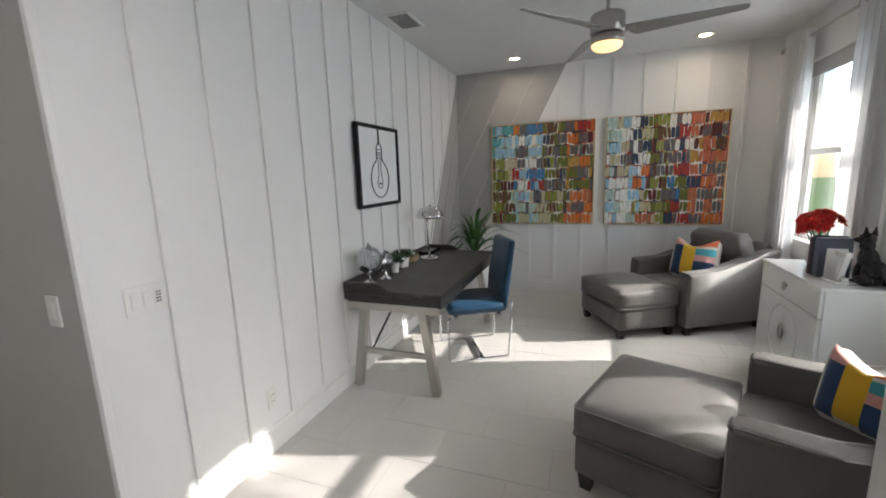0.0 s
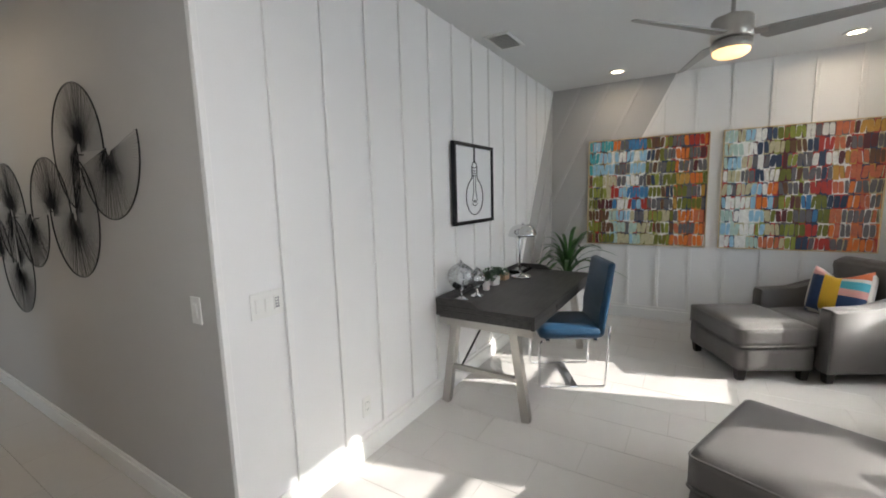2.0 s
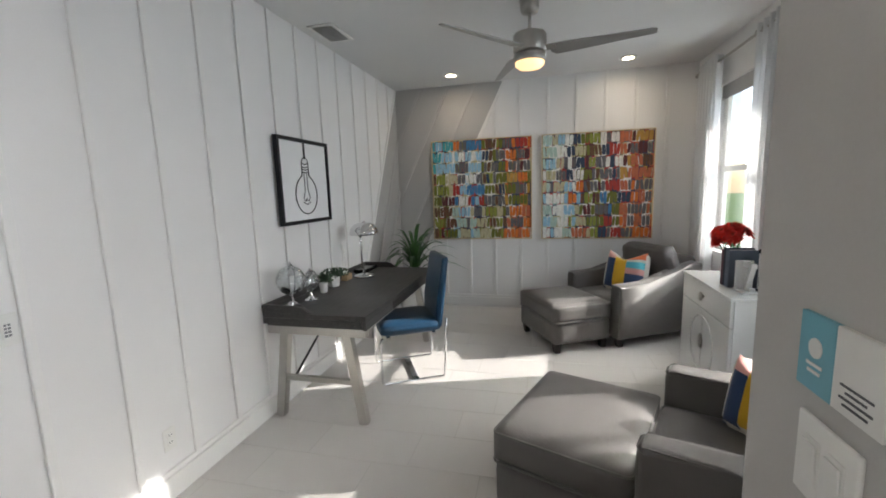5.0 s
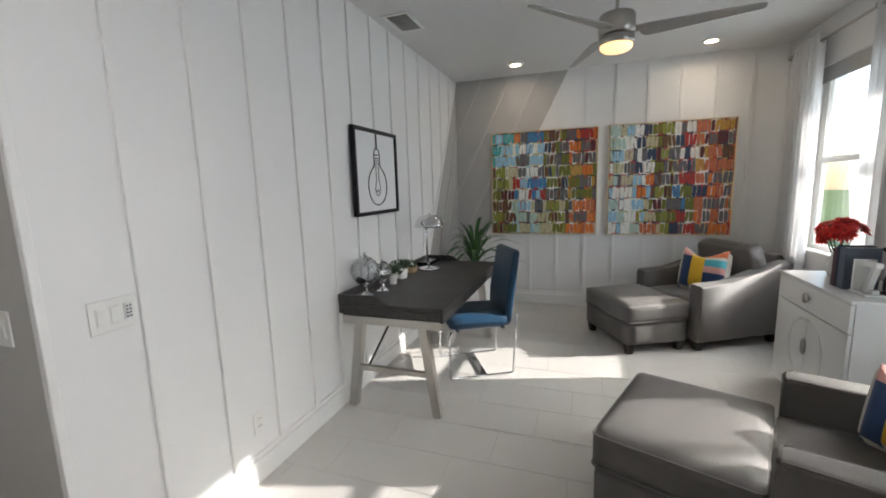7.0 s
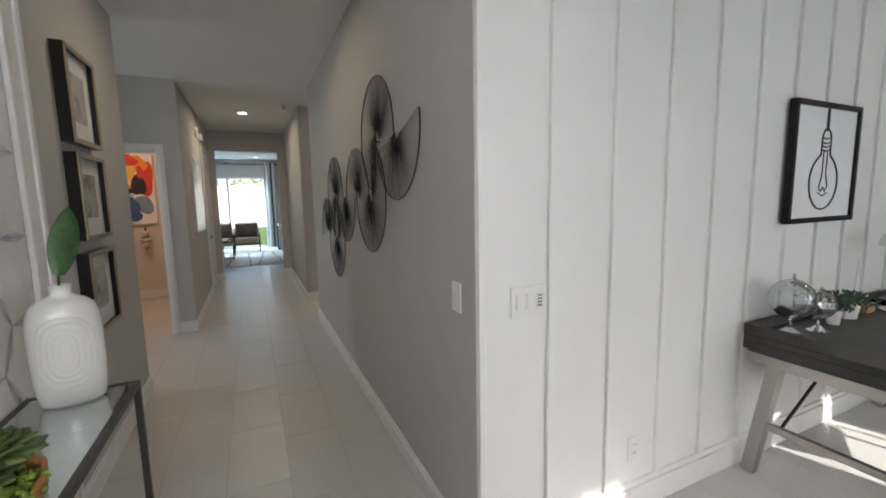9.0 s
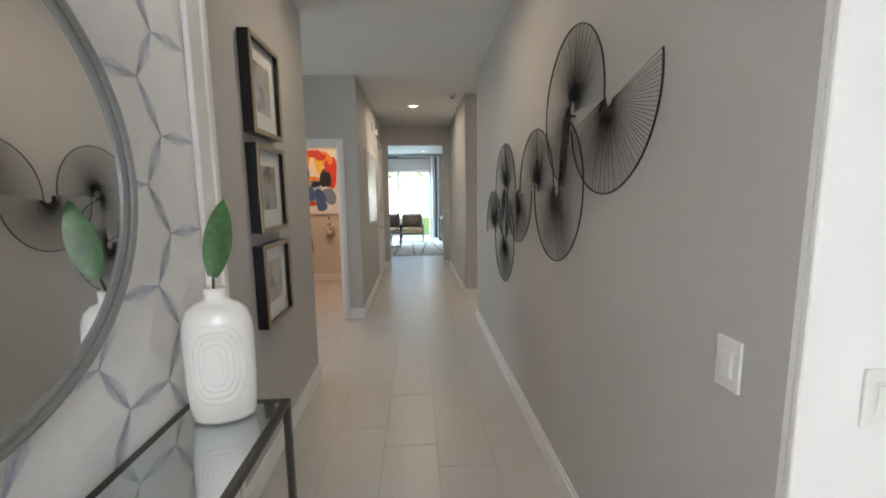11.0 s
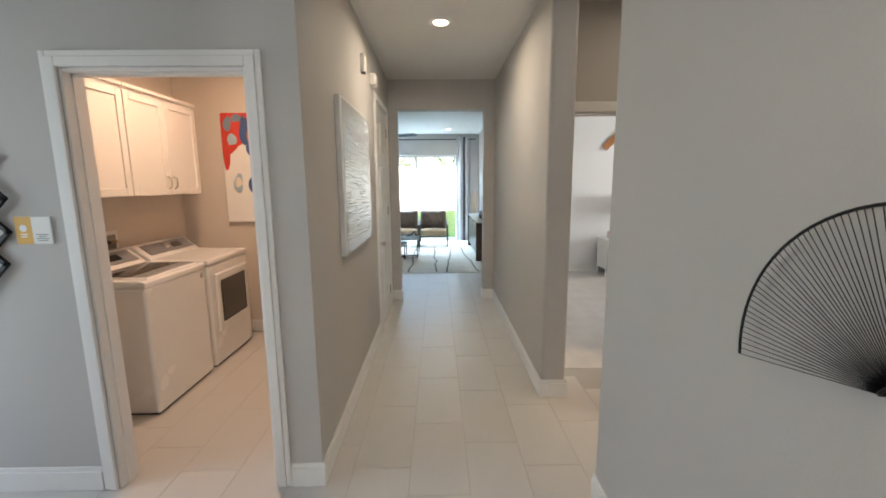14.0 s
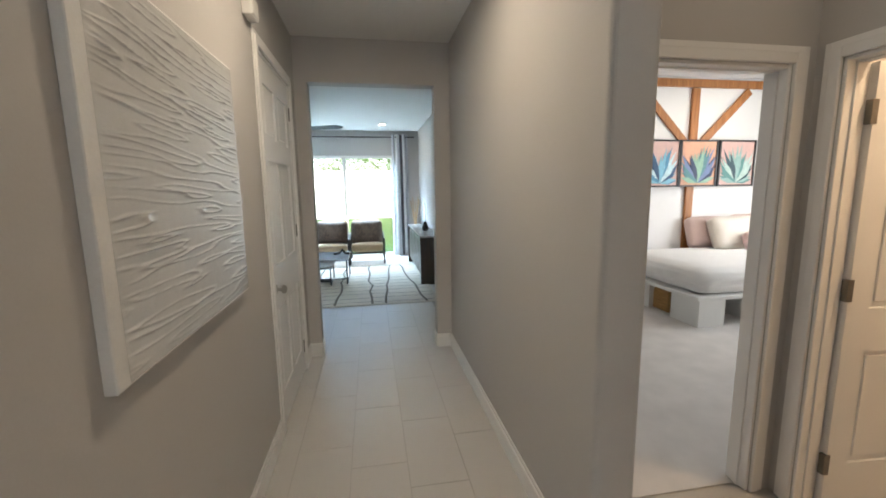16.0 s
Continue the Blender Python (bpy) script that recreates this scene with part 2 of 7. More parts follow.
def prism(outline, z0, z1, m=None, bevel=0.0, seg=2):
    """A flat shape from (x, y) pairs drawn up from z0 to z1."""
    bm = bmesh.new()
    low = [bm.verts.new((x, y, z0)) for x, y in outline]
    high = [bm.verts.new((x, y, z1)) for x, y in outline]
    bm.faces.new(low[::-1])
    bm.faces.new(high)
    k = len(outline)
    for i in range(k):
        bm.faces.new((low[i], low[(i + 1) % k], high[(i + 1) % k], high[i]))
    if bevel:
        bmesh.ops.bevel(bm, geom=bm.edges[:], offset=bevel, segments=seg, profile=0.5, affect="EDGES")
    if m is not None:
        bmesh.ops.transform(bm, matrix=m, verts=bm.verts[:])
    return bm


def soft_box(w, d, h, crown=0.03, r=0.03, cuts=8, pinch=0.0, m=None):
    """A cushion: a box from z 0 to h whose faces swell, with round edges."""
    bm = box(-w / 2, w / 2, -d / 2, d / 2, 0, h)
    bmesh.ops.subdivide_edges(bm, edges=bm.edges[:], cuts=cuts, use_grid_fill=True)
    for v in bm.verts:
        x, y, z = v.co
        u, t, s = 2 * x / w, 2 * y / d, 2 * z / h - 1
        k = (1 - u**4) * (1 - t**4)
        v.co.z += crown * k * s
        v.co.x += crown * 0.45 * (1 - t**4) * (1 - s**4) * u
        v.co.y += crown * 0.45 * (1 - u**4) * (1 - s**4) * t
        if pinch:
            c = abs(u * t) ** 6
            v.co.x *= 1 + pinch * c
            v.co.y *= 1 + pinch * c
    for v in bm.verts:
        p = Vector((v.co.x, v.co.y, v.co.z - h / 2))
        lim = Vector((max(0, w / 2 - r), max(0, d / 2 - r), max(0, h / 2 - r)))
        core = Vector(tuple(max(-a, min(a, b)) for a, b in zip(lim, p)))
        off = p - core
        axes = sum(abs(o) > 1e-6 for o in off)
        if axes > 1 and off.length > r:
            off = off.normalized() * r
            v.co = core + off + Vector((0, 0, h / 2))
    if m is not None:
        bmesh.ops.transform(bm, matrix=m, verts=bm.verts[:])
    return bm


def wall(name, along, a0, a1, t0, t1, z1, material, holes=(), z0=0.0, bullnose=0.0):
    """A wall along x or y from a0 to a1, t0 to t1 thick, with openings (from, to, bottom, top)."""
    bm = bmesh.new()

    def put(p, q, b, t):
        if q - p > 1e-4 and t - b > 1e-4:
            if along == "x":
                add_box(bm, p, q, t0, t1, b, t, bevel=bullnose, seg=4)
            else:
                add_box(bm, t0, t1, p, q, b, t, bevel=bullnose, seg=4)

    at = a0
    for p, q, b, t in sorted(holes):
        put(at, p, z0, z1)
        put(p, q, z0, b)
        put(p, q, t, z1)
        at = q
    put(at, a1, z0, z1)
    return tagged(part(name, bm, material), kind="structure")


def structure(name, bm, material, smooth=False):
    return tagged(part(name, bm, material, smooth=smooth), kind="structure")

# ---- structure ----
CH = 2.81
HEAD = 2.48
wall("wall_hall_east", "y", 0.012, 4.045, 0.0, 0.12, CH, GREY_WALL)
wall("wall_office_north", "x", 0.12, 4.60, 0.012, 0.12, CH, WHITE_WALL)
wall("wall_office_east", "y", -3.62, 0.012, 4.48, 4.60, CH, WHITE_WALL)
wall("wall_office_south", "x", 0.07, 4.48, -3.62, -3.50, CH, WHITE_WALL, [(1.02, 2.02, 0.86, 2.42), (2.75, 3.90, 0.86, 2.42)])
wall("wall_office_west", "y", -3.62, -2.34, -0.05, 0.07, CH, WHITE_WALL)
wall("wall_opening_header", "y", -2.22, 0.0, 0.0, 0.12, CH, GREY_WALL, z0=HEAD)
wall("wall_foyer_south", "x", -1.64, 0.07, -2.34, -2.22, CH, GREY_WALL, [(-1.45, -0.53, 0.0, 2.05)])
wall("wall_hall_west", "y", -2.22, 2.55, -1.64, -1.52, CH, GREY_WALL)
wall("wall_passage_south", "x", -4.2, -1.64, 2.43, 2.55, CH, GREY_WALL)
# unseen end wall, its opening added for the passage fill lamp
wall("wall_passage_west", "y", 2.43, 4.29, -4.32, -4.2, CH, GREY_WALL, [(2.75, 3.95, 0.5, 2.3)])
wall("wall_laundry_south", "x", -4.2, -1.36, 4.17, 4.29, CH, GREY_WALL, [(-2.406, -1.589, 0.0, 2.05)])
wall("wall_hall_west_far", "y", 4.29, 7.61, -1.48, -1.36, CH, GREY_WALL, [(6.40, 7.34, 0.0, 2.35)])
wall("wall_hall_end", "x", -1.48, 0.15, 7.61, 7.75, CH, GREY_WALL, [(-1.252, -0.160, 0.0, 2.445)])
wall("wall_hall_east_far", "y", 5.02, 7.61, -0.022, 0.15, 3.05, GREY_WALL, bullnose=0.022)
wall("wall_alcove_south", "x", 0.12, 1.31, 3.925, 4.045, CH, GREY_WALL)
wall("wall_alcove_east", "y", 4.045, 5.40, 1.19, 1.31, CH, GREY_WALL, [(4.50, 5.29, 0.0, 2.05)])
wall("wall_alcove_north", "x", 0.15, 5.8, 5.40, 5.52, 3.05, GREY_WALL, [(0.25, 1.07, 0.0, 2.05)])
wall("wall_laundry_west", "y", 4.29, 6.57, -3.44, -3.32, CH, CREAM_WALL)
wall("wall_laundry_north", "x", -3.32, -1.48, 6.45, 6.57, CH, CREAM_WALL)
wall("wall_laundry_east_lining", "y", 4.302, 6.45, -1.50, -1.482, CH, CREAM_WALL)
wall("wall_closet_back", "y", 3.97, 5.40, 2.3, 2.42, CH, CREAM_WALL)
wall("wall_closet_south", "x", 1.31, 2.3, 3.97, 4.09, CH, CREAM_WALL)
wall("wall_bedroom_north", "x", 0.15, 5.92, 9.22, 9.34, 3.05, WHITE_WALL)
wall("wall_bedroom_east", "y", 5.52, 9.22, 5.8, 5.92, 3.05, WHITE_WALL, [(6.4, 8.0, 0.85, 2.35)])
wall("wall_bedroom_west", "y", 7.75, 9.22, 0.47, 0.59, 3.05, WHITE_WALL)
wall("wall_living_east", "y", 7.75, 13.3, 0.35, 0.47, CH, GREY_WALL)
wall("wall_living_south", "x", -5.5, -1.48, 7.61, 7.75, CH, GREY_WALL)
wall("wall_living_west", "y", 7.61, 13.42, -5.62, -5.5, CH, GREY_WALL)
wall("wall_living_north", "x", -5.5, 0.47, 13.3, 13.42, CH, GREY_WALL, [(-3.45, -0.24, 0.0, 2.27)])
wall("wall_living_stub", "x", 0.15, 0.47, 7.61, 7.75, 3.05, GREY_WALL)
_bm = box(-5.62, 4.6, -4.84, 5.52, CH, CH + 0.12)
add_box(_bm, -5.62, 0.149, 5.5201, 7.61, CH, CH + 0.12)
add_box(_bm, -5.62, 0.472, 7.6101, 13.42, CH, CH + 0.12)
structure("ceiling", _bm, CEILING)
structure("ceiling_bedroom", box(-0.04, 5.92, 5.0, 9.34, 3.05, 3.15), CEILING)
structure("floor", box(-5.62, 4.6, -4.84, 13.42, -0.12, -0.002), GROUT)
structure("carpet_floor", box(0.16, 5.8, 5.46, 9.22, -0.10, 0.006), CARPET)
# unseen slab added outside the entry to keep direct sun out of the foyer
structure("porch_sun_block", box(-2.6, -0.05, -5.2, -2.34, 2.62, 2.72), CEILING)
structure("ground", box(-60, 60, -60, 80, -0.4, -0.13), mat("lawn", (0.09, 0.17, 0.03), 0.95, vary=0.4, scale=0.6, fine=30, bump=1.0))


def trim(name, bm):
    return tagged(part(name, bm, TRIM), kind="structure")


def baseboard(x0, y0, x1, y1, side, h=0.13, t=0.014):
    """A baseboard with a stepped top along a wall's foot; side is the way into the room."""
    bm = bmesh.new()
    sx, sy = side
    for a, b, d in ((0.0, h * 0.8, t), (h * 0.8, h, t * 0.6)):
        xs, ys = sorted((x0, x1 + sx * d) if sx else (x0, x1)), sorted((y0, y1 + sy * d) if sy else (y0, y1))
        add_box(bm, xs[0], xs[1], ys[0], ys[1], a + 0.001, b, bevel=0.002, seg=1)
    return trim("baseboard", bm)


baseboard(0.0, 0.026, 0.0, 4.059, (-1, 0))
baseboard(-0.022, 5.006, -0.022, 7.61, (-1, 0))
baseboard(-0.022, 5.02, 0.164, 5.02, (0, -1))
baseboard(0.15, 5.03, 0.15, 5.40, (1, 0))
baseboard(-0.160, 7.61, -0.036, 7.61, (0, -1))
baseboard(-0.160, 7.61, -0.160, 7.75, (-1, 0))
baseboard(-1.252, 7.61, -1.252, 7.75, (1, 0))
baseboard(-1.36, 7.61, -1.252, 7.61, (0, -1))
baseboard(-1.36, 4.17, -1.36, 6.33, (1, 0))
baseboard(-1.36, 7.41, -1.36, 7.61, (1, 0))
baseboard(-1.517, 4.17, -1.346, 4.17, (0, -1))
baseboard(-4.2, 4.17, -2.476, 4.17, (0, -1))
baseboard(-1.52, 1.06, -1.52, 2.55, (1, 0))
baseboard(-1.52, -2.2, -1.52, 0.924, (1, 0))
baseboard(-4.2, 2.55, -1.506, 2.55, (0, 1))
baseboard(-0.455, -2.22, 0.07, -2.22, (0, 1))
baseboard(0.0, 4.045, 1.19, 4.045, (0, 1))
baseboard(-3.32, 6.45, -1.5, 6.45, (0, -1))
baseboard(-3.32, 4.29, -3.32, 6.45, (1, 0))
baseboard(0.35, 7.75, 0.35, 13.3, (-1, 0))
baseboard(-0.24, 13.3, 0.35, 13.3, (0, -1))
baseboard(0.47, 9.22, 5.8, 9.22, (0, -1))
# office baseboards, taller
baseboard(0.0, 0.0, 4.48, 0.0, (0, -1), 0.155, 0.018)
baseboard(4.48, -3.5, 4.48, -0.018, (-1, 0), 0.155, 0.018)
baseboard(0.07, -3.5, 4.46, -3.5, (0, 1), 0.155, 0.018)


def casing(axis, at, side, a0, a1, head, w=0.072, t=0.018, jamb=0.12):
    """A door casing round an opening in a wall face, with its jamb lining."""
    prof = ((0.0, w * 0.62, t), (w * 0.62, w, t * 0.6))

    def put(bm, p, q, b, top, d):
        lo, hi = sorted((at, at + side * d))
        if axis == "x":
            add_box(bm, p, q, lo, hi, b, top, bevel=0.003, seg=1)
        else:
            add_box(bm, lo, hi, p, q, b, top, bevel=0.003, seg=1)

    c = tagged(new("casing"), "white painted door casing", kind="structure")
    for k in range(3):
        bm = bmesh.new()
        for u, v, d in prof:
            p, q, b, top = ((a0 - v, a0 - u, 0.002, head + v), (a1 + u, a1 + v, 0.002, head + v), (a0 - u, a1 + u, head + u, head + v))[k]
            put(bm, p, q, b, top, d)
        part("casing_head" if k == 2 else "casing_side", bm, TRIM, c)
    if not jamb:
        return
    bm = bmesh.new()
    j = 0.016
    depth = -jamb
    for p, q, b, top in ((a0, a0 + j, 0.002, head), (a1 - j, a1, 0.002, head), (a0 + j, a1 - j, head - j, head)):
        put(bm, p, q, b, top, depth)
    stop = 0.03
    for p, q, b, top in ((a0 + j, a0 + j + 0.007, 0.002, head - j), (a1 - j - 0.007, a1 - j, 0.002, head - j), (a0 + j, a1 - j, head - j - 0.007, head - j)):
        lo, hi = sorted((at - side * (jamb / 2 - stop / 2), at - side * (jamb / 2 + stop / 2)))
        if axis == "x":
            add_box(bm, p, q, lo, hi, b, top)
        else:
            add_box(bm, lo, hi, p, q, b, top)
    trim("door_jamb", bm)


casing("x", 4.17, -1, -2.406, -1.589, 2.05, w=0.068)
casing("x", 4.29, 1, -2.406, -1.589, 2.05, w=0.068, jamb=0)
casing("x", 5.40, -1, 0.25, 1.07, 2.05)
casing("y", 1.19, -1, 4.50, 5.29, 2.05)
casing("y", -1.36, 1, 6.40, 7.34, 2.35)
casing("x", -2.22, 1, -1.45, -0.53, 2.05)

# ---- office paneling ----
structure("wall_panel_north", box(0.0, 4.48, 0.0, 0.012, 0, CH - 0.001), WHITE_WALL)
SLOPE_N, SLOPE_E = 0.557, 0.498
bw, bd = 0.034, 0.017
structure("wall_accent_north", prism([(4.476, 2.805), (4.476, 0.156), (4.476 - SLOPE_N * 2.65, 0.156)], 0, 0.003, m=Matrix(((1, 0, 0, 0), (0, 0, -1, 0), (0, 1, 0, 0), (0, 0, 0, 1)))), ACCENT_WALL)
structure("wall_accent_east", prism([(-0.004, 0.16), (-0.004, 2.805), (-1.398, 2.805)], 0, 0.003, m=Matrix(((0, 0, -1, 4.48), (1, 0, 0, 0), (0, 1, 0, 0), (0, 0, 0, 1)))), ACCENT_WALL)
for k in range(13):
    x = 0.327 + 0.322 * k
    low = 0.156
    if x > 4.48 - SLOPE_N * 2.65:
        low = 2.81 - (4.48 - x) / SLOPE_N + 0.03
    if low < 2.7:
        trim("batten", box(x - bw / 2, x + bw / 2, -bd, 0.0, low, 2.805, bevel=0.003, seg=1))
trim("batten", box(0.0, 0.028, -bd + 0.002, 0.0, 0.156, 2.805, bevel=0.003, seg=1))
for k in range(10):
    y = -0.30 - 0.322 * k
    top = min(2.805, 2.81 * -y / 1.4 - 0.05)
    trim("batten", box(4.48 - bd, 4.48, y - bw / 2, y + bw / 2, 0.156, top, bevel=0.003, seg=1))
ACCENT_TRIM = mat("accent_grey_trim", (0.45, 0.44, 0.43), 0.5, vary=0.02)


def diagonal(a, b, up, material):
    structure("batten", bar(a, b, bw, bd, up), material)


diagonal((4.474, -0.005, 2.795), (4.48 - SLOPE_N * 2.64, -0.005, 0.165), (0, 1, 0), TRIM)
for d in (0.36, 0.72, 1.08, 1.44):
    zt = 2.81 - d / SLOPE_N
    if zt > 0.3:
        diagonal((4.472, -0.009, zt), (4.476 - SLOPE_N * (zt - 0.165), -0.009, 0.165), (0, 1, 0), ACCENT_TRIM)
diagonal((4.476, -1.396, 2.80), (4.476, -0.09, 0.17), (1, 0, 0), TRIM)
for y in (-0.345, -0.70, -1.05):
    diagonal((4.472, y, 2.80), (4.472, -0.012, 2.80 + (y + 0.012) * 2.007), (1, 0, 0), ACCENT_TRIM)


# ---- windows ----
def window(name, x0, x1, y, z0, z1, out=-1):
    """A single-hung vinyl window in a wall along x."""
    w = tagged(new(name), kind="structure")
    f = 0.045
    ya, yb = y, y + 0.05
    bm = bmesh.new()
    for b in ((x0, x0 + f, z0, z1), (x1 - f, x1, z0, z1), (x0 + f, x1 - f, z0, z0 + f), (x0 + f, x1 - f, z1 - f, z1)):
        add_box(bm, b[0], b[1], ya, yb, b[2], b[3], bevel=0.004, seg=1)
    part("window_frame", bm, PLASTIC, w)
    zm = (z0 + z1) / 2
    part("meeting_rail", box(x0 + f, x1 - f, ya - 0.006, yb + 0.008, zm - 0.025, zm + 0.025, bevel=0.004, seg=1), PLASTIC, w)
    for za, zb in ((z0 + f, zm - 0.025), (zm + 0.025, z1 - f)):
        pane = part("pane", box(x0 + f, x1 - f, ya + 0.02, ya + 0.026, za, zb), GLASS, w)
        pane.visible_shadow = False
        bm = bmesh.new()
        for b in ((x0 + f, x0 + f + 0.028, za, zb), (x1 - f - 0.028, x1 - f, za, zb)):
            add_box(bm, b[0], b[1], ya + 0.008, yb - 0.004, b[2], b[3])
        part("sash", bm, PLASTIC, w)
    return w


window("window_1", 2.75, 3.90, -3.60, 0.86, 2.42)
window("window_2", 1.02, 2.02, -3.60, 0.86, 2.42)
for x0, x1 in ((2.75, 3.90), (1.02, 2.02)):
    trim("window_sill", box(x0 - 0.04, x1 + 0.04, -3.55, -3.47, 0.84, 0.862, bevel=0.005, seg=1))

# ---- office ----
CHARCOAL = fabric("charcoal_upholstery", (0.105, 0.096, 0.091), 500, 0.15, 0.12, 0.55)
WELT = fabric("charcoal_welt", (0.13, 0.12, 0.113), 500, 0.1, 0.12, 0.55)
DARK_LEG = wood("espresso_leg", (0.012, 0.009, 0.008), (0.03, 0.022, 0.018), 6, 0.35, 2)
DESK_WOOD = wood("charcoal_oak", (0.022, 0.020, 0.019), (0.052, 0.047, 0.044), 5, 0.42, 0)
TEAL_VELVET = fabric("teal_leather", (0.006, 0.045, 0.098), 90, 0.25, 0.1, 0.36)
PILLOW_CREAM = fabric("pillow_cream", (0.68, 0.63, 0.55))
CURTAIN = sheer("white_curtain", (0.72, 0.72, 0.72), 0.24)
LACQUER = mat("white_lacquer", (0.80, 0.80, 0.78), 0.22, vary=0.015, coat=0.3)
BLACK_GLOSS = mat("black_gloss", (0.012, 0.012, 0.013), 0.2, vary=0.2)
SHADE_CLOTH = fabric("roller_shade", (0.46, 0.45, 0.44), 300, 0.05, 0.05)


def rim_line(w, d, z, r, seg=6):
    """A rounded rectangle of points at height z."""
    pts = []
    for cx, cy, a in ((w / 2 - r, d / 2 - r, 0), (-w / 2 + r, d / 2 - r, 90), (-w / 2 + r, -d / 2 + r, 180), (w / 2 - r, -d / 2 + r, 270)):
        for k in range(seg + 1):
            t = radians(a + 90 * k / seg)
            pts.append((cx + r * math.cos(t), cy + r * math.sin(t), z))
    return pts


def block_leg(x, y, h=0.09):
    return lathe_square(x, y, h, 0.034, 0.025)


def lathe_square(x, y, h, top, low):
    bm = bmesh.new()
    add_cyl(bm, low * 1.414, h, Matrix.Translation((x, y, 0)) @ pose(0, 0, 0, 0, 0, 45), top * 1.414, seg=4)
    return bm


def ottoman(at, turn):
    o = thing("ottoman", at, turn, "charcoal grey upholstered ottoman with welted cushion on tile", "ottoman", "ottomans before the armchairs")
    w, d = 0.74, 0.60
    part("base", soft_box(w - 0.02, d - 0.02, 0.20, 0.004, 0.02, 5, m=Matrix.Translation((0, 0, 0.085))), CHARCOAL, o, smooth=True)
    c = part("cushion", soft_box(w, d, 0.165, 0.018, 0.03, 9, m=Matrix.Translation((0, 0, 0.286))), CHARCOAL, o, smooth=True)
    part("welt", tube(rim_line(w - 0.008, d - 0.008, 0.434, 0.03), 0.0055, 6, True), WELT, c, smooth=True)
    part("welt", tube(rim_line(w - 0.004, d - 0.004, 0.295, 0.03), 0.0055, 6, True), WELT, c, smooth=True)
    for x in (-1, 1):
        for y in (-1, 1):
            part("leg", block_leg(x * (w / 2 - 0.06), y * (d / 2 - 0.06)), DARK_LEG, o)
    return o


def armchair(at, turn):
    a = thing("armchair", at, turn, "charcoal grey upholstered armchair with sloping track arms on tile", "armchair", "office armchairs")
    side = [(0.43, 0.085), (0.43, 0.585), (0.41, 0.605), (0.12, 0.605), (-0.15, 0.645), (-0.39, 0.745), (-0.50, 0.765), (-0.54, 0.735), (-0.48, 0.085)]
    to = Matrix(((0, 0, 1, 0), (1, 0, 0, 0), (0, 1, 0, 0), (0, 0, 0, 1)))
    for s in (-1, 1):
        x0, x1 = sorted((s * 0.295, s * 0.425))
        arm = part("arm", prism(side, x0, x1, to, 0.03, 4), CHARCOAL, a, smooth=True)
        for x in (x0 + 0.010, x1 - 0.010):
            part("welt", tube([(x, 0.421, 0.10), (x, 0.421, 0.56), (x, 0.405, 0.596), (x, 0.12, 0.597), (x, -0.15, 0.637), (x, -0.39, 0.737)], 0.0045, 6), WELT, arm, smooth=True)
    part("seat_frame", soft_box(0.60, 0.88, 0.20, 0.003, 0.015, 4, m=Matrix.Translation((0, -0.04, 0.085))), CHARCOAL, a, smooth=True)
    c = part("seat_cushion", soft_box(0.595, 0.70, 0.15, 0.018, 0.035, 9, m=Matrix.Translation((0, 0.085, 0.285))), CHARCOAL, a, smooth=True)
    part("welt", tube(rim_line(0.587, 0.692, 0.418, 0.035), 0.005, 6, True, None), WELT, c, smooth=True).matrix_basis = pose(0, 0.085, 0)
    back = prism([(-0.50, 0.085), (-0.36, 0.085), (-0.42, 0.74), (-0.48, 0.80), (-0.54, 0.80), (-0.58, 0.76)], -0.30, 0.30, to, 0.018, 3)
    part("back_frame", back, CHARCOAL, a, smooth=True)
    m = pose(0, -0.315, 0.64, 70, 0, 0)
    bc = soft_box(0.63, 0.52, 0.18, 0.035, 0.05, 10)
    for v in bc.verts:
        k = max(0.0, v.co.y / 0.25)
        v.co.z += (0.014 * math.sin(v.co.x * 46 + 2 * v.co.y) + 0.010 * noise.noise(v.co * 11)) * k * k
    bmesh.ops.transform(bc, matrix=m @ Matrix.Translation((0, 0, -0.085)), verts=bc.verts[:])
    bcu = part("back_cushion", bc, CHARCOAL, a, smooth=True)
    part("welt", tube([m @ Vector(p) for p in rim_line(0.61, 0.505, 0.06, 0.06)], 0.005, 6, True), WELT, bcu, smooth=True)
    for x in (-1, 1):
        for y in (0.36, -0.42):
            part("leg", block_leg(x * 0.35, y), DARK_LEG, a)
    return a


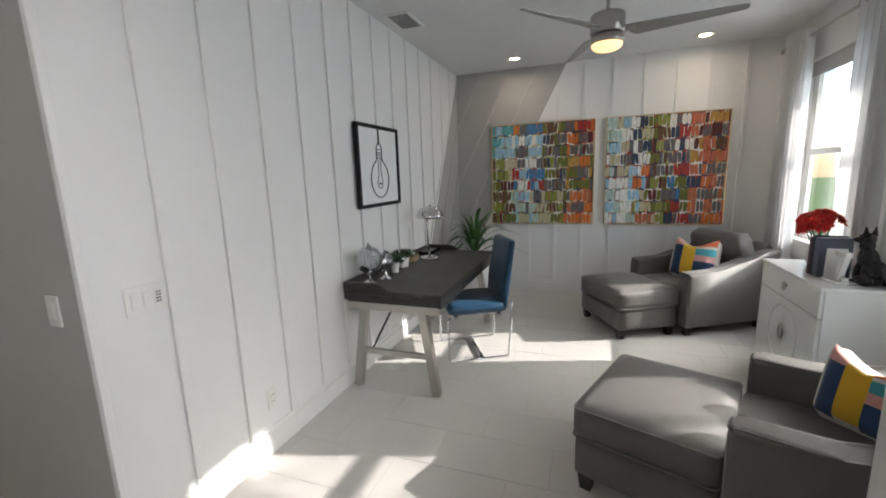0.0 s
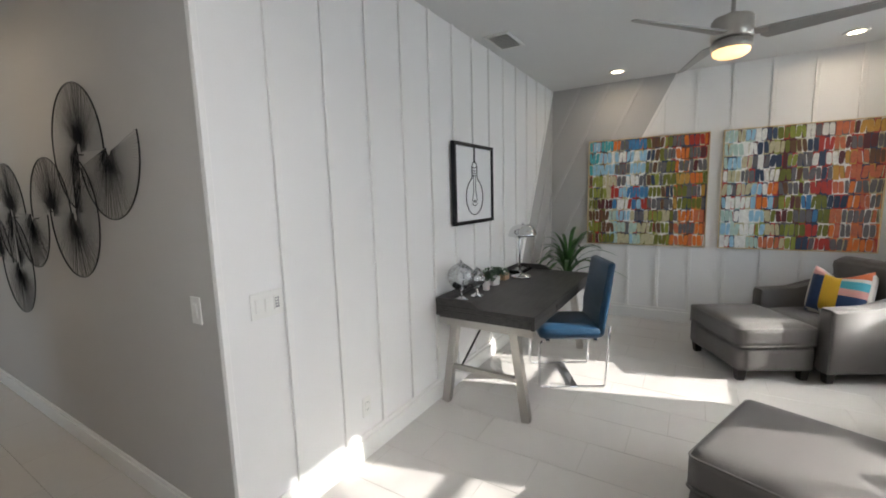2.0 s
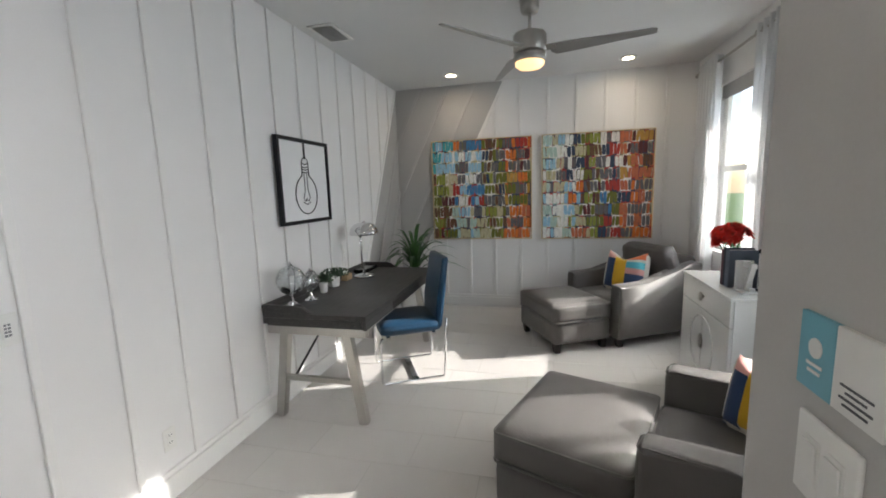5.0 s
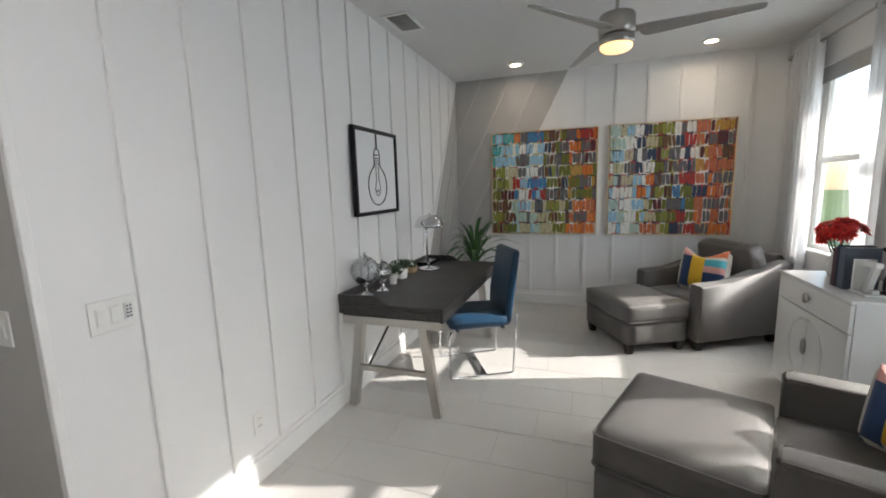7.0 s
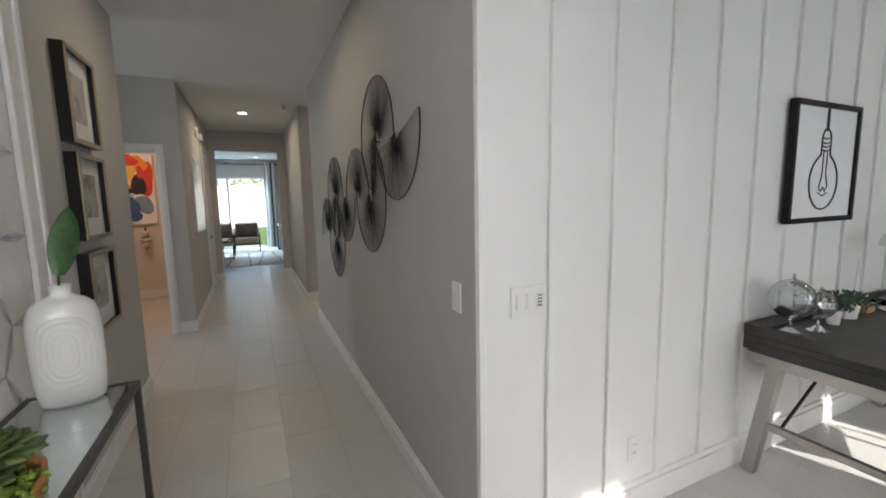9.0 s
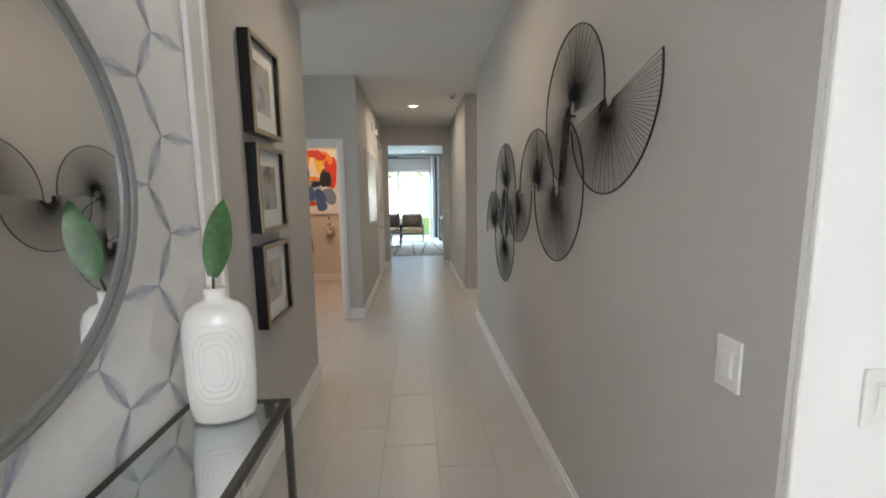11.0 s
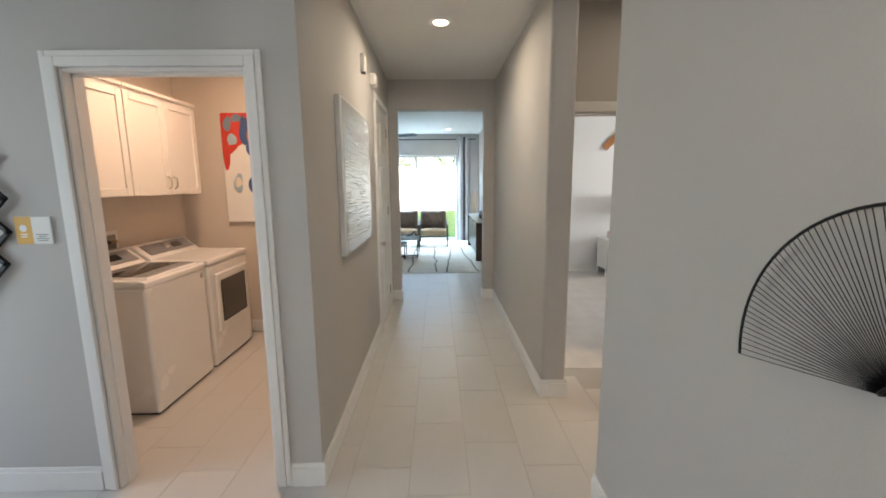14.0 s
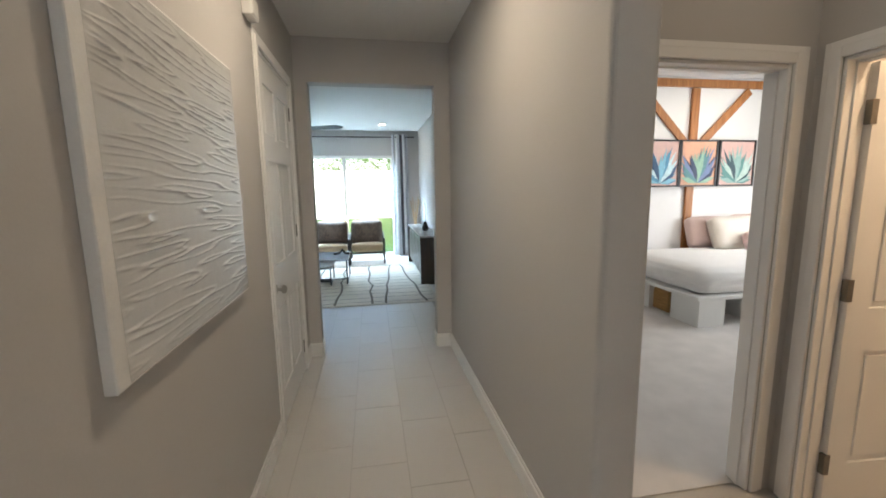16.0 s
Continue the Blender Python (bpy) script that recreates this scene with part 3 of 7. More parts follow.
def pillow(at, turn, tilt=68, size=0.88):
    p = new("throw_pillow")
    p.matrix_basis = pose(*at, 0, 0, turn) @ pose(0, 0, 0, tilt, 0, 0) @ Matrix.Diagonal((size, size * 1.04, size, 1))
    tagged(p, "square throw pillow with navy, yellow, pink and orange stripes on armchair", "pillow", "striped pillows")
    s = 0.385
    cover = soft_box(s, s, 0.13, 0.05, 0.02, 10, 0.06, Matrix.Translation((0, 0.2, -0.065)))
    for v in cover.verts:
        v.co.y -= 0.12 * max(0.0, 1 - abs(v.co.x) / 0.19) * max(0.0, (v.co.y - 0.2) / 0.2) ** 3
    part("back_cover", cover, PILLOW_CREAM, p, smooth=True)
    cols = {"navy": (0.015, 0.045, 0.13), "yellow": (0.72, 0.42, 0.02), "pink": (0.72, 0.36, 0.32), "orange": (0.62, 0.14, 0.04), "aqua": (0.08, 0.42, 0.50), "cream": (0.7, 0.66, 0.58)}
    mats = {k: bpy.data.materials.get("stripe_" + k) or fabric("stripe_" + k, v) for k, v in cols.items()}
    patches = [("navy", -0.20, -0.09, -0.20, 0.12), ("pink", -0.20, -0.09, 0.12, 0.20), ("yellow", -0.09, 0.03, -0.20, 0.20), ("navy", 0.03, 0.20, -0.20, -0.04), ("pink", 0.03, 0.20, -0.04, 0.02), ("aqua", 0.03, 0.20, 0.02, 0.09), ("cream", 0.03, 0.20, 0.09, 0.12), ("orange", 0.03, 0.20, 0.12, 0.20)]
    for name, x0, x1, y0, y1 in patches:
        bm = bmesh.new()
        n = 8
        grid = [[None] * (n + 1) for _ in range(n + 1)]
        for i in range(n + 1):
            for j in range(n + 1):
                x, y = x0 + (x1 - x0) * i / n, y0 + (y1 - y0) * j / n
                u, t = x / 0.21, y / 0.21
                grid[i][j] = bm.verts.new((x, y + 0.2 - 0.12 * max(0.0, 1 - abs(x) / 0.19) * max(0.0, y / 0.2) ** 3, 0.069 + 0.05 * (1 - u**4) * (1 - t**4) - 0.085 * max(u * u, t * t) ** 8))
        for i in range(n):
            for j in range(n):
                bm.faces.new((grid[i][j], grid[i + 1][j], grid[i + 1][j + 1], grid[i][j + 1]))
        part("stripe", bm, mats[name], p, name + " stripe", smooth=True)
    return p


ottoman((3.43, -2.05, 0), 28)
armchair((3.77, -2.70, 0), 30)
pillow((3.70, -2.66, 0.447), 238, 70, 0.97)
ottoman((1.235, -2.045, 0), -21)
armchair((0.98, -2.74, 0), -22)
pillow((1.13, -2.76, 0.447), 218, 73, 0.76)


def build_desk():
    d = thing("desk", (1.56, -0.78, 0), 0, "charcoal wood writing desk with brushed metal trestle legs against the wall", "desk")
    L, D = 1.64, 0.745
    part("desktop", box(0, L, 0, D, 0.725, 0.758, bevel=0.004), DESK_WOOD, d)
    for x0, x1 in ((0.01, 0.50), (0.51, 1.13), (1.14, 1.63)):
        dr = part("drawer", box(x0, x1, 0.004, 0.03, 0.662, 0.722, bevel=0.003), DESK_WOOD, d)
    for x in (0.0, L - 0.03):
        part("side_panel", box(x, x + 0.03, 0.03, D, 0.682, 0.7245, bevel=0.003), DESK_WOOD, d)
    part("underside", box(0.03, L - 0.03, 0.03, D - 0.01, 0.662, 0.675), DESK_WOOD, d)
    # the low gallery that wraps the back and swoops down along both ends
    for x in (0.0, L - 0.022):
        prof = [(D, 0.759), (D, 0.812), (0.50, 0.812), (0.45, 0.803), (0.41, 0.775), (0.38, 0.759)]
        part("gallery_end", prism(prof, x, x + 0.022, Matrix(((0, 0, 1, 0), (1, 0, 0, 0), (0, 1, 0, 0), (0, 0, 0, 1)))), DESK_WOOD, d)
    part("gallery_back", box(0.022, L - 0.022, D - 0.02, D, 0.759, 0.812, bevel=0.003), DESK_WOOD, d)
    part("rail", box(0.06, L - 0.06, 0.04, 0.08, 0.628, 0.661), NICKEL, d)
    part("rail", box(0.06, L - 0.06, D - 0.08, D - 0.04, 0.628, 0.661), NICKEL, d)
    for x in (0.03, L - 0.09):
        tr = part("trestle", box(x, x + 0.06, 0.02, D - 0.01, 0.607, 0.661, bevel=0.003), NICKEL, d, "brushed metal trestle")
        for ya, yb in ((0.16, 0.075), (D - 0.13, D - 0.04)):
            part("leg", bar((x + 0.03, ya, 0.612), (x + 0.03, yb, 0.002), 0.058, 0.055, (1, 0, 0)), NICKEL, tr)
        part("crossbar", box(x + 0.015, x + 0.045, 0.12, D - 0.085, 0.27, 0.305, bevel=0.002), NICKEL, tr)
    part("brace", bar((0.08, D - 0.16, 0.29), (L / 2, D - 0.12, 0.64), 0.012, 0.012), BLACK_METAL, d)
    part("brace", bar((L - 0.08, D - 0.16, 0.29), (L / 2, D - 0.12, 0.64), 0.012, 0.012), BLACK_METAL, d)


build_desk()


def build_blue_chair():
    c = thing("dining_chair", (2.46, -0.73, 0), 29, "teal blue leather chair with chrome sled frame at the desk", "chair")
    part("seat", soft_box(0.46, 0.50, 0.10, 0.02, 0.035, 9, m=Matrix.Translation((0, 0.0, 0.395))), TEAL_VELVET, c, smooth=True)
    prof = [(-0.20, 0.42), (-0.255, 0.42), (-0.33, 0.985), (-0.315, 1.0), (-0.275, 0.99), (-0.215, 0.62)]
    part("backrest", prism(prof, -0.225, 0.225, Matrix(((0, 0, 1, 0), (1, 0, 0, 0), (0, 1, 0, 0), (0, 0, 0, 1))), 0.018, 3), TEAL_VELVET, c, smooth=True)
    for s in (-1, 1):
        x = s * 0.235
        part("sled_frame", tube([(x, 0.23, 0.39), (x, 0.25, 0.36), (x, 0.25, 0.03), (x, 0.235, 0.011), (x, -0.25, 0.011), (x, -0.265, 0.03), (x, -0.285, 0.40), (x, -0.29, 0.50)], 0.010, 8), CHROME, c, smooth=True)
    part("floor_bar", box(-0.235, 0.235, -0.05, 0.0, 0.004, 0.016), CHROME, c)
    part("seat_bar", box(-0.235, 0.235, -0.20, -0.17, 0.378, 0.394), CHROME, c)
    part("seat_bar", box(-0.235, 0.235, 0.17, 0.20, 0.378, 0.394), CHROME, c)


build_blue_chair()


def globe(at, r, turn):
    g = thing("glass_globe", at, turn, "clear glass world globe on a silver stand on desk", "globe", "glass globes on the desk")
    h = r * 1.28 + 0.055
    b = 0.045 if r > 0.08 else 0.038
    part("base", lathe([(0, 0), (b * 1.3, 0), (b * 1.3, 0.008), (b * 0.9, 0.014), (0.012, 0.034), (0.008, 0.06), (0, 0.06)], 24 if r < 0.08 else 4), CHROME, g, "silver base")
    part("ball", lathe([(0, h - r)] + [(r * math.cos(radians(a)), h + r * math.sin(radians(a))) for a in range(-80, 81, 10)] + [(0, h + r)], 32), GLASS_BALL, g, "clear glass ball", smooth=True)
    arc = [(1.12 * r * math.cos(radians(a)), 0, h + 1.12 * r * math.sin(radians(a))) for a in range(-120, 121, 10)]
    part("meridian", tube(arc, 0.006, 6), CHROME, g, smooth=True)
    part("finial", lathe([(0, h + r), (0.007, h + r + 0.004), (0.009, h + r * 1.12 + 0.012), (0, h + r * 1.12 + 0.022)], 12), CHROME, g)
    rng = random.Random(int(r * 1000))
    for _ in range(12):
        bm = bmesh.new()
        la, lo, s = rng.uniform(-50, 55), rng.uniform(0, 360), rng.uniform(12, 30)
        ring = []
        for k in range(12):
            a = 2 * math.pi * k / 12
            q = s * (0.6 + 0.4 * rng.random())
            p, l2 = radians(la + q * math.sin(a)), radians(lo + q * math.cos(a) * 1.2)
            rr = r * 1.003
            ring.append(bm.verts.new((rr * math.cos(p) * math.cos(l2), rr * math.cos(p) * math.sin(l2), h + rr * math.sin(p))))
        mid = bm.verts.new(sum((v.co for v in ring), Vector()) / 12 + Vector((0, 0, 0)))
        n = (mid.co - Vector((0, 0, h))).normalized()
        mid.co = Vector((0, 0, h)) + n * r * 1.004
        for k in range(12):
            bm.faces.new((ring[k], ring[(k + 1) % 12], mid))
        part("continent", bm, FROST, g, "silvered continent", smooth=True)
    for a in range(0, 360, 45):
        mer = [(1.002 * r * math.cos(radians(t)) * math.cos(radians(a)), 1.002 * r * math.cos(radians(t)) * math.sin(radians(a)), h + 1.002 * r * math.sin(radians(t))) for t in range(-85, 86, 10)]
        part("etched_line", tube(mer, 0.0009, 4), FROST, g)
    part("etched_line", tube([(1.002 * r * math.cos(radians(t)), 1.002 * r * math.sin(radians(t)), h) for t in range(0, 360, 12)], 0.0012, 4, True), FROST, g)


GLASS_BALL = bpy.data.materials.new("thin_glass")
GLASS_BALL.use_nodes = True
_n, _l = GLASS_BALL.node_tree.nodes, GLASS_BALL.node_tree.links
_t, _m, _f, _g = _n.new("ShaderNodeBsdfTransparent"), _n.new("ShaderNodeMixShader"), _n.new("ShaderNodeLayerWeight"), _n.new("ShaderNodeBsdfGlossy")
_t.inputs[0].default_value = (0.90, 0.92, 0.93, 1)
_g.inputs["Roughness"].default_value = 0.03
_f.inputs[0].default_value = 0.4
_l.new(_f.outputs["Facing"], _m.inputs[0])
_l.new(_t.outputs[0], _m.inputs[1])
_l.new(_g.outputs[0], _m.inputs[2])
_l.new(_m.outputs[0], _n["Material Output"].inputs[0])
FROST = mat("etched_silver", (0.80, 0.81, 0.82), 0.22, 0.95, vary=0.1)
globe((1.74, -0.15, 0.758), 0.10, 20)
globe((1.90, -0.20, 0.758), 0.068, -10)

LEAF = mat("green_leaf", (0.04, 0.115, 0.026), 0.42, vary=0.35, scale=9, fine=60, bump=0.1, colour2=(0.015, 0.05, 0.012))
SAGE = mat("sage_leaf", (0.10, 0.16, 0.10), 0.6, vary=0.3, scale=20, fine=80, colour2=(0.05, 0.09, 0.05))
SOIL = mat("potting_soil", (0.035, 0.025, 0.018), 0.95, vary=0.4, fine=90, bump=0.8)
CERAMIC = mat("white_ceramic", (0.78, 0.77, 0.75), 0.22, vary=0.02, coat=0.2)


def add_blade(bm, base, heading, length, width, rise, droop, n=8, fold=0.25):
    """One arching strap leaf."""
    d, s = Vector((math.cos(heading), math.sin(heading), 0)), Vector((-math.sin(heading), math.cos(heading), 0))
    rows = []
    for k in range(n + 1):
        t = k / n
        c = Vector(base) + d * (length * (t * 0.55 + 0.45 * t * t)) + Vector((0, 0, rise * t * (2 - t) - droop * t**3))
        w = width * (0.35 + 1.3 * t) * (1 - t**2.2) / 1.0 if t < 1 else 0.0
        rows.append((bm.verts.new(c - s * w / 2 + Vector((0, 0, fold * w / 2))), bm.verts.new(c), bm.verts.new(c + s * w / 2 + Vector((0, 0, fold * w / 2)))))
    for a, b in zip(rows, rows[1:]):
        bm.faces.new((a[0], a[1], b[1], b[0]))
        bm.faces.new((a[1], a[2], b[2], b[1]))


def build_floor_plant():
    p = thing("potted_plant", (3.72, -0.42, 0), 0, "green strap-leaved plant in a pot in the corner", "plant")
    part("pot", lathe([(0, 0), (0.13, 0), (0.17, 0.02), (0.19, 0.62), (0.175, 0.62), (0.165, 0.57), (0, 0.57)], 32), CERAMIC, p, smooth=True)
    part("soil", cyl(0.166, 0.02, Matrix.Translation((0, 0, 0.57)), seg=24), SOIL, p)
    rng = random.Random(5)
    for k in range(34):
        a = 2.4 * k + rng.uniform(-0.3, 0.3)
        t = k / 34
        ln = 0.70 - 0.42 * t + rng.uniform(-0.04, 0.04)
        toward_wall = math.sin(a) > 0.35
        ln *= 0.7 if toward_wall else 1
        bm = bmesh.new()
        add_blade(bm, (0.012 * math.cos(a), 0.012 * math.sin(a), 0.58 + 0.12 * t), a, ln, rng.uniform(0.050, 0.068), 0.23 + 0.24 * t + rng.uniform(-0.05, 0.05), 0.24 * (1 - t) + 0.03)
        part("leaf", bm, LEAF, p, smooth=True)


build_floor_plant()


def build_desk_lamp():
    l = thing("desk_lamp", (2.74, -0.24, 0.758), 0, "polished chrome desk lamp with a domed shade on desk", "lamp")
    part("base", lathe([(0, 0), (0.095, 0), (0.097, 0.008), (0.09, 0.02), (0.02, 0.03), (0, 0.03)], 40), CHROME, l, smooth=True)
    part("arm", tube([(0.02, 0.0, 0.025), (-0.015, 0, 0.06), (-0.035, 0, 0.12), (-0.04, 0, 0.22), (-0.04, 0, 0.36), (-0.02, 0, 0.41)], 0.011, 10), CHROME, l, smooth=True)
    dome = [(0.136, 0.388), (0.134, 0.405), (0.121, 0.445), (0.094, 0.477), (0.055, 0.494), (0.018, 0.4985), (0, 0.499)]
    inner = [(max(0, r - 0.003), z - 0.003) for r, z in dome]
    part("shade", lathe(inner[::-1][:-1] + [(0.133, 0.387)] + dome, 40, Matrix.Translation((0.045, 0, 0))), CHROME, l, "domed chrome shade", smooth=True)
    part("knob", lathe([(0, 0.499), (0.012, 0.50), (0.012, 0.51), (0, 0.514)], 16, Matrix.Translation((0.045, 0, 0))), CHROME, l)
    part("cord", tube([(-0.05, 0.10, 0.008), (-0.02, 0.17, 0.06), (0.0, 0.195, 0.22), (-0.01, 0.20, 0.30), (-0.03, 0.20, 0.10), (0.0, 0.16, 0.008)], 0.003, 6), PLASTIC, l)


build_desk_lamp()


def tuft(bm, rng, n, r, h, size):
    for _ in range(n):
        a, q = rng.uniform(0, 6.283), rng.uniform(0, 1)
        c = Vector((r * q * math.cos(a), r * q * math.sin(a), h * rng.uniform(0.15, 1)))
        d = Vector((math.cos(a) * q, math.sin(a) * q, 0.6)).normalized()
        s = d.orthogonal().normalized() * size * 0.4
        tip = c + d * size
        v = [bm.verts.new(p) for p in (c, c + d * size * 0.5 + s, tip, c + d * size * 0.5 - s)]
        bm.faces.new(v)


def small_pot(at, label, r=0.035, h=0.075, square=False):
    p = thing("small_plant", at, 15, label, "plant", "small plants on the desk")
    part("pot", lathe([(0, 0), (r * 0.8, 0), (r, h), (r * 0.88, h), (r * 0.8, h * 0.8), (0, h * 0.8)], 4 if square else 24), CERAMIC if not square else PLASTIC, p)
    bm = bmesh.new()
    tuft(bm, random.Random(int(at[0] * 100)), 150, r * 2.0, 0.07, 0.028)
    bmesh.ops.translate(bm, verts=bm.verts[:], vec=(0, 0, h * 0.85))
    part("foliage", bm, SAGE, p)


small_pot((2.13, -0.17, 0.758), "small grey-green plant in a round white pot on desk")
small_pot((2.33, -0.15, 0.758), "small grey-green plant in a square white pot on desk", 0.055, 0.08, True)
b = thing("wooden_box", (2.58, -0.14, 0.758), 0, "small pale wooden box on desk", "box")
part("body", box(-0.05, 0.05, -0.03, 0.03, 0, 0.055, bevel=0.002), wood("pale_wood", (0.38, 0.24, 0.12), (0.55, 0.38, 0.22), 5, 0.5, 0), b)
part("card", box(-0.045, 0.045, 0.005, 0.008, 0.05, 0.10), PLASTIC, b)
b = thing("black_tray", (2.98, -0.13, 0.758), 0, "low black tray on desk", "tray")
part("body", box(-0.12, 0.16, -0.07, 0.06, 0, 0.035, bevel=0.006), BLACK_GLOSS, b)


# the bulb drawing
def bulb_picture():
    f = thing("framed_picture", (1.86, 0, 1.305), 0, "black framed line drawing of a light bulb on white wall", "picture")
    w, h, dp = 0.70, 0.65, 0.05
    for n_, b_ in (("frame_side", (0, 0.028, 0, h)), ("frame_side", (w - 0.028, w, 0, h)), ("frame_side", (0.028, w - 0.028, 0, 0.028)), ("frame_side", (0.028, w - 0.028, h - 0.028, h))):
        part(n_, box(b_[0], b_[1], -dp, -0.014, b_[2], b_[3], bevel=0.002, seg=1), BLACK_METAL, f)
    part("print", box(0.028, w - 0.028, -0.035, -0.014, 0.028, h - 0.028), mat("print_paper", (0.80, 0.80, 0.80), 0.6, vary=0.01), f)
    ink = mat("black_ink", (0.012, 0.012, 0.012), 0.6, vary=0.1)
    y = -0.037
    cx, cz, r = w / 2, 0.222, 0.15
    pts = []
    for k in range(41):
        a = radians(125 + 290 * k / 40)
        pts.append((cx + r * 1.0 * math.cos(a), y, cz + r * math.sin(a)))
    pts = [(cx - 0.045, y, 0.40), (cx - 0.05, y, 0.37)] + pts + [(cx + 0.05, y, 0.37), (cx + 0.045, y, 0.40)]
    part("drawing", tube(pts, 0.0045, 6), ink, f)
    for z in (0.40, 0.42, 0.44, 0.465):
        part("drawing", tube([(cx - 0.046, y, z), (cx, y, z - 0.008), (cx + 0.046, y, z + 0.004)], 0.0042, 6), ink, f)
    part("drawing", tube([(cx - 0.046, y, 0.40), (cx - 0.046, y, 0.47), (cx - 0.03, y, 0.50), (cx - 0.012, y, 0.51)], 0.004, 6), ink, f)
    part("drawing", tube([(cx + 0.046, y, 0.40), (cx + 0.046, y, 0.47), (cx + 0.03, y, 0.50), (cx + 0.012, y, 0.51)], 0.004, 6), ink, f)
    part("drawing", box(cx - 0.012, cx + 0.012, y - 0.002, y + 0.001, 0.50, h - 0.029), ink, f)
    part("drawing", tube([(cx - 0.02, y, 0.39), (cx - 0.02, y, 0.26), (cx - 0.045, y, 0.19), (cx - 0.02, y, 0.17), (cx, y, 0.195), (cx + 0.02, y, 0.17), (cx + 0.045, y, 0.20), (cx + 0.02, y, 0.27), (cx + 0.02, y, 0.39)], 0.003, 6), ink, f)
    part("drawing", tube([(cx - 0.05, y, 0.165), (cx, y, 0.145), (cx + 0.05, y, 0.165)], 0.003, 6), ink, f)


bulb_picture()

# the two dab paintings
DABS = {"teal": (0.06, 0.36, 0.40), "blue": (0.05, 0.20, 0.42), "sky": (0.30, 0.52, 0.66), "white": (0.78, 0.77, 0.73), "olive": (0.15, 0.16, 0.022), "lime": (0.25, 0.28, 0.045), "orange": (0.68, 0.17, 0.025), "red": (0.42, 0.035, 0.025), "maroon": (0.10, 0.02, 0.025), "grey": (0.13, 0.12, 0.13), "rust": (0.52, 0.14, 0.06), "ochre": (0.50, 0.27, 0.05), "cream": (0.50, 0.45, 0.28), "brown": (0.13, 0.06, 0.03), "navy": (0.03, 0.05, 0.10), "mint": (0.42, 0.56, 0.50)}
DAB_MATS = {k: mat("paint_" + k, v, 0.5, vary=0.25, scale=25, fine=200, bump=0.4) for k, v in DABS.items()}


EDGES = (["cream", "cream", "white", "white", "brown", "navy", "red"], ["white", "cream", "white", "maroon", "red", "navy"])


def zone(which, u, v, rng):
    """The paint colours that prevail at a place of the canvas, u across and v up."""
    if which == 0:
        if u < 0.2:
            near = ["teal", "teal", "teal", "sky"] if v > 0.66 else (["cream", "olive", "lime", "brown"] if v > 0.4 else ["olive", "brown", "maroon", "lime"])
        elif u < 0.48:
            near = ["blue", "orange", "grey", "sky"] if v > 0.86 else (["white", "white", "grey", "sky"] if v > 0.52 else (["sky", "blue", "white", "red"] if v > 0.3 else ["mint", "grey", "cream", "sky"]))
        elif u < 0.72:
            near = ["lime", "olive", "olive", "grey", "brown", "navy"] if v > 0.3 else ["olive", "lime", "brown", "cream"]
        else:
            near = ["red", "maroon", "grey", "orange"] if v > 0.7 else (["orange", "ochre", "grey", "olive"] if v > 0.35 else ["orange", "orange", "grey", "rust"])
    else:
        if u < 0.22:
            near = ["white", "mint", "cream", "sky", "grey"] if v > 0.45 else ["white", "mint", "sky", "white"]
        elif u < 0.34:
            near = ["grey", "white", "navy", "cream"] if v > 0.6 else (["sky", "blue", "orange", "white"] if v > 0.35 else ["sky", "lime", "rust", "cream"])
        elif u < 0.52:
            near = ["lime", "olive", "grey", "brown", "maroon"] if v > 0.25 else ["lime", "cream", "olive", "grey"]
        elif u < 0.70:
            near = ["red", "navy", "white", "grey"] if v > 0.5 else (["navy", "olive", "blue", "grey"] if v > 0.25 else ["grey", "navy", "olive", "red"])
        else:
            near = ["ochre", "brown", "grey", "rust", "maroon"] if v > 0.72 else (["ochre", "rust", "ochre", "rust"] if v > 0.52 else ["rust", "rust", "orange", "grey"])
    return rng.choice(near)


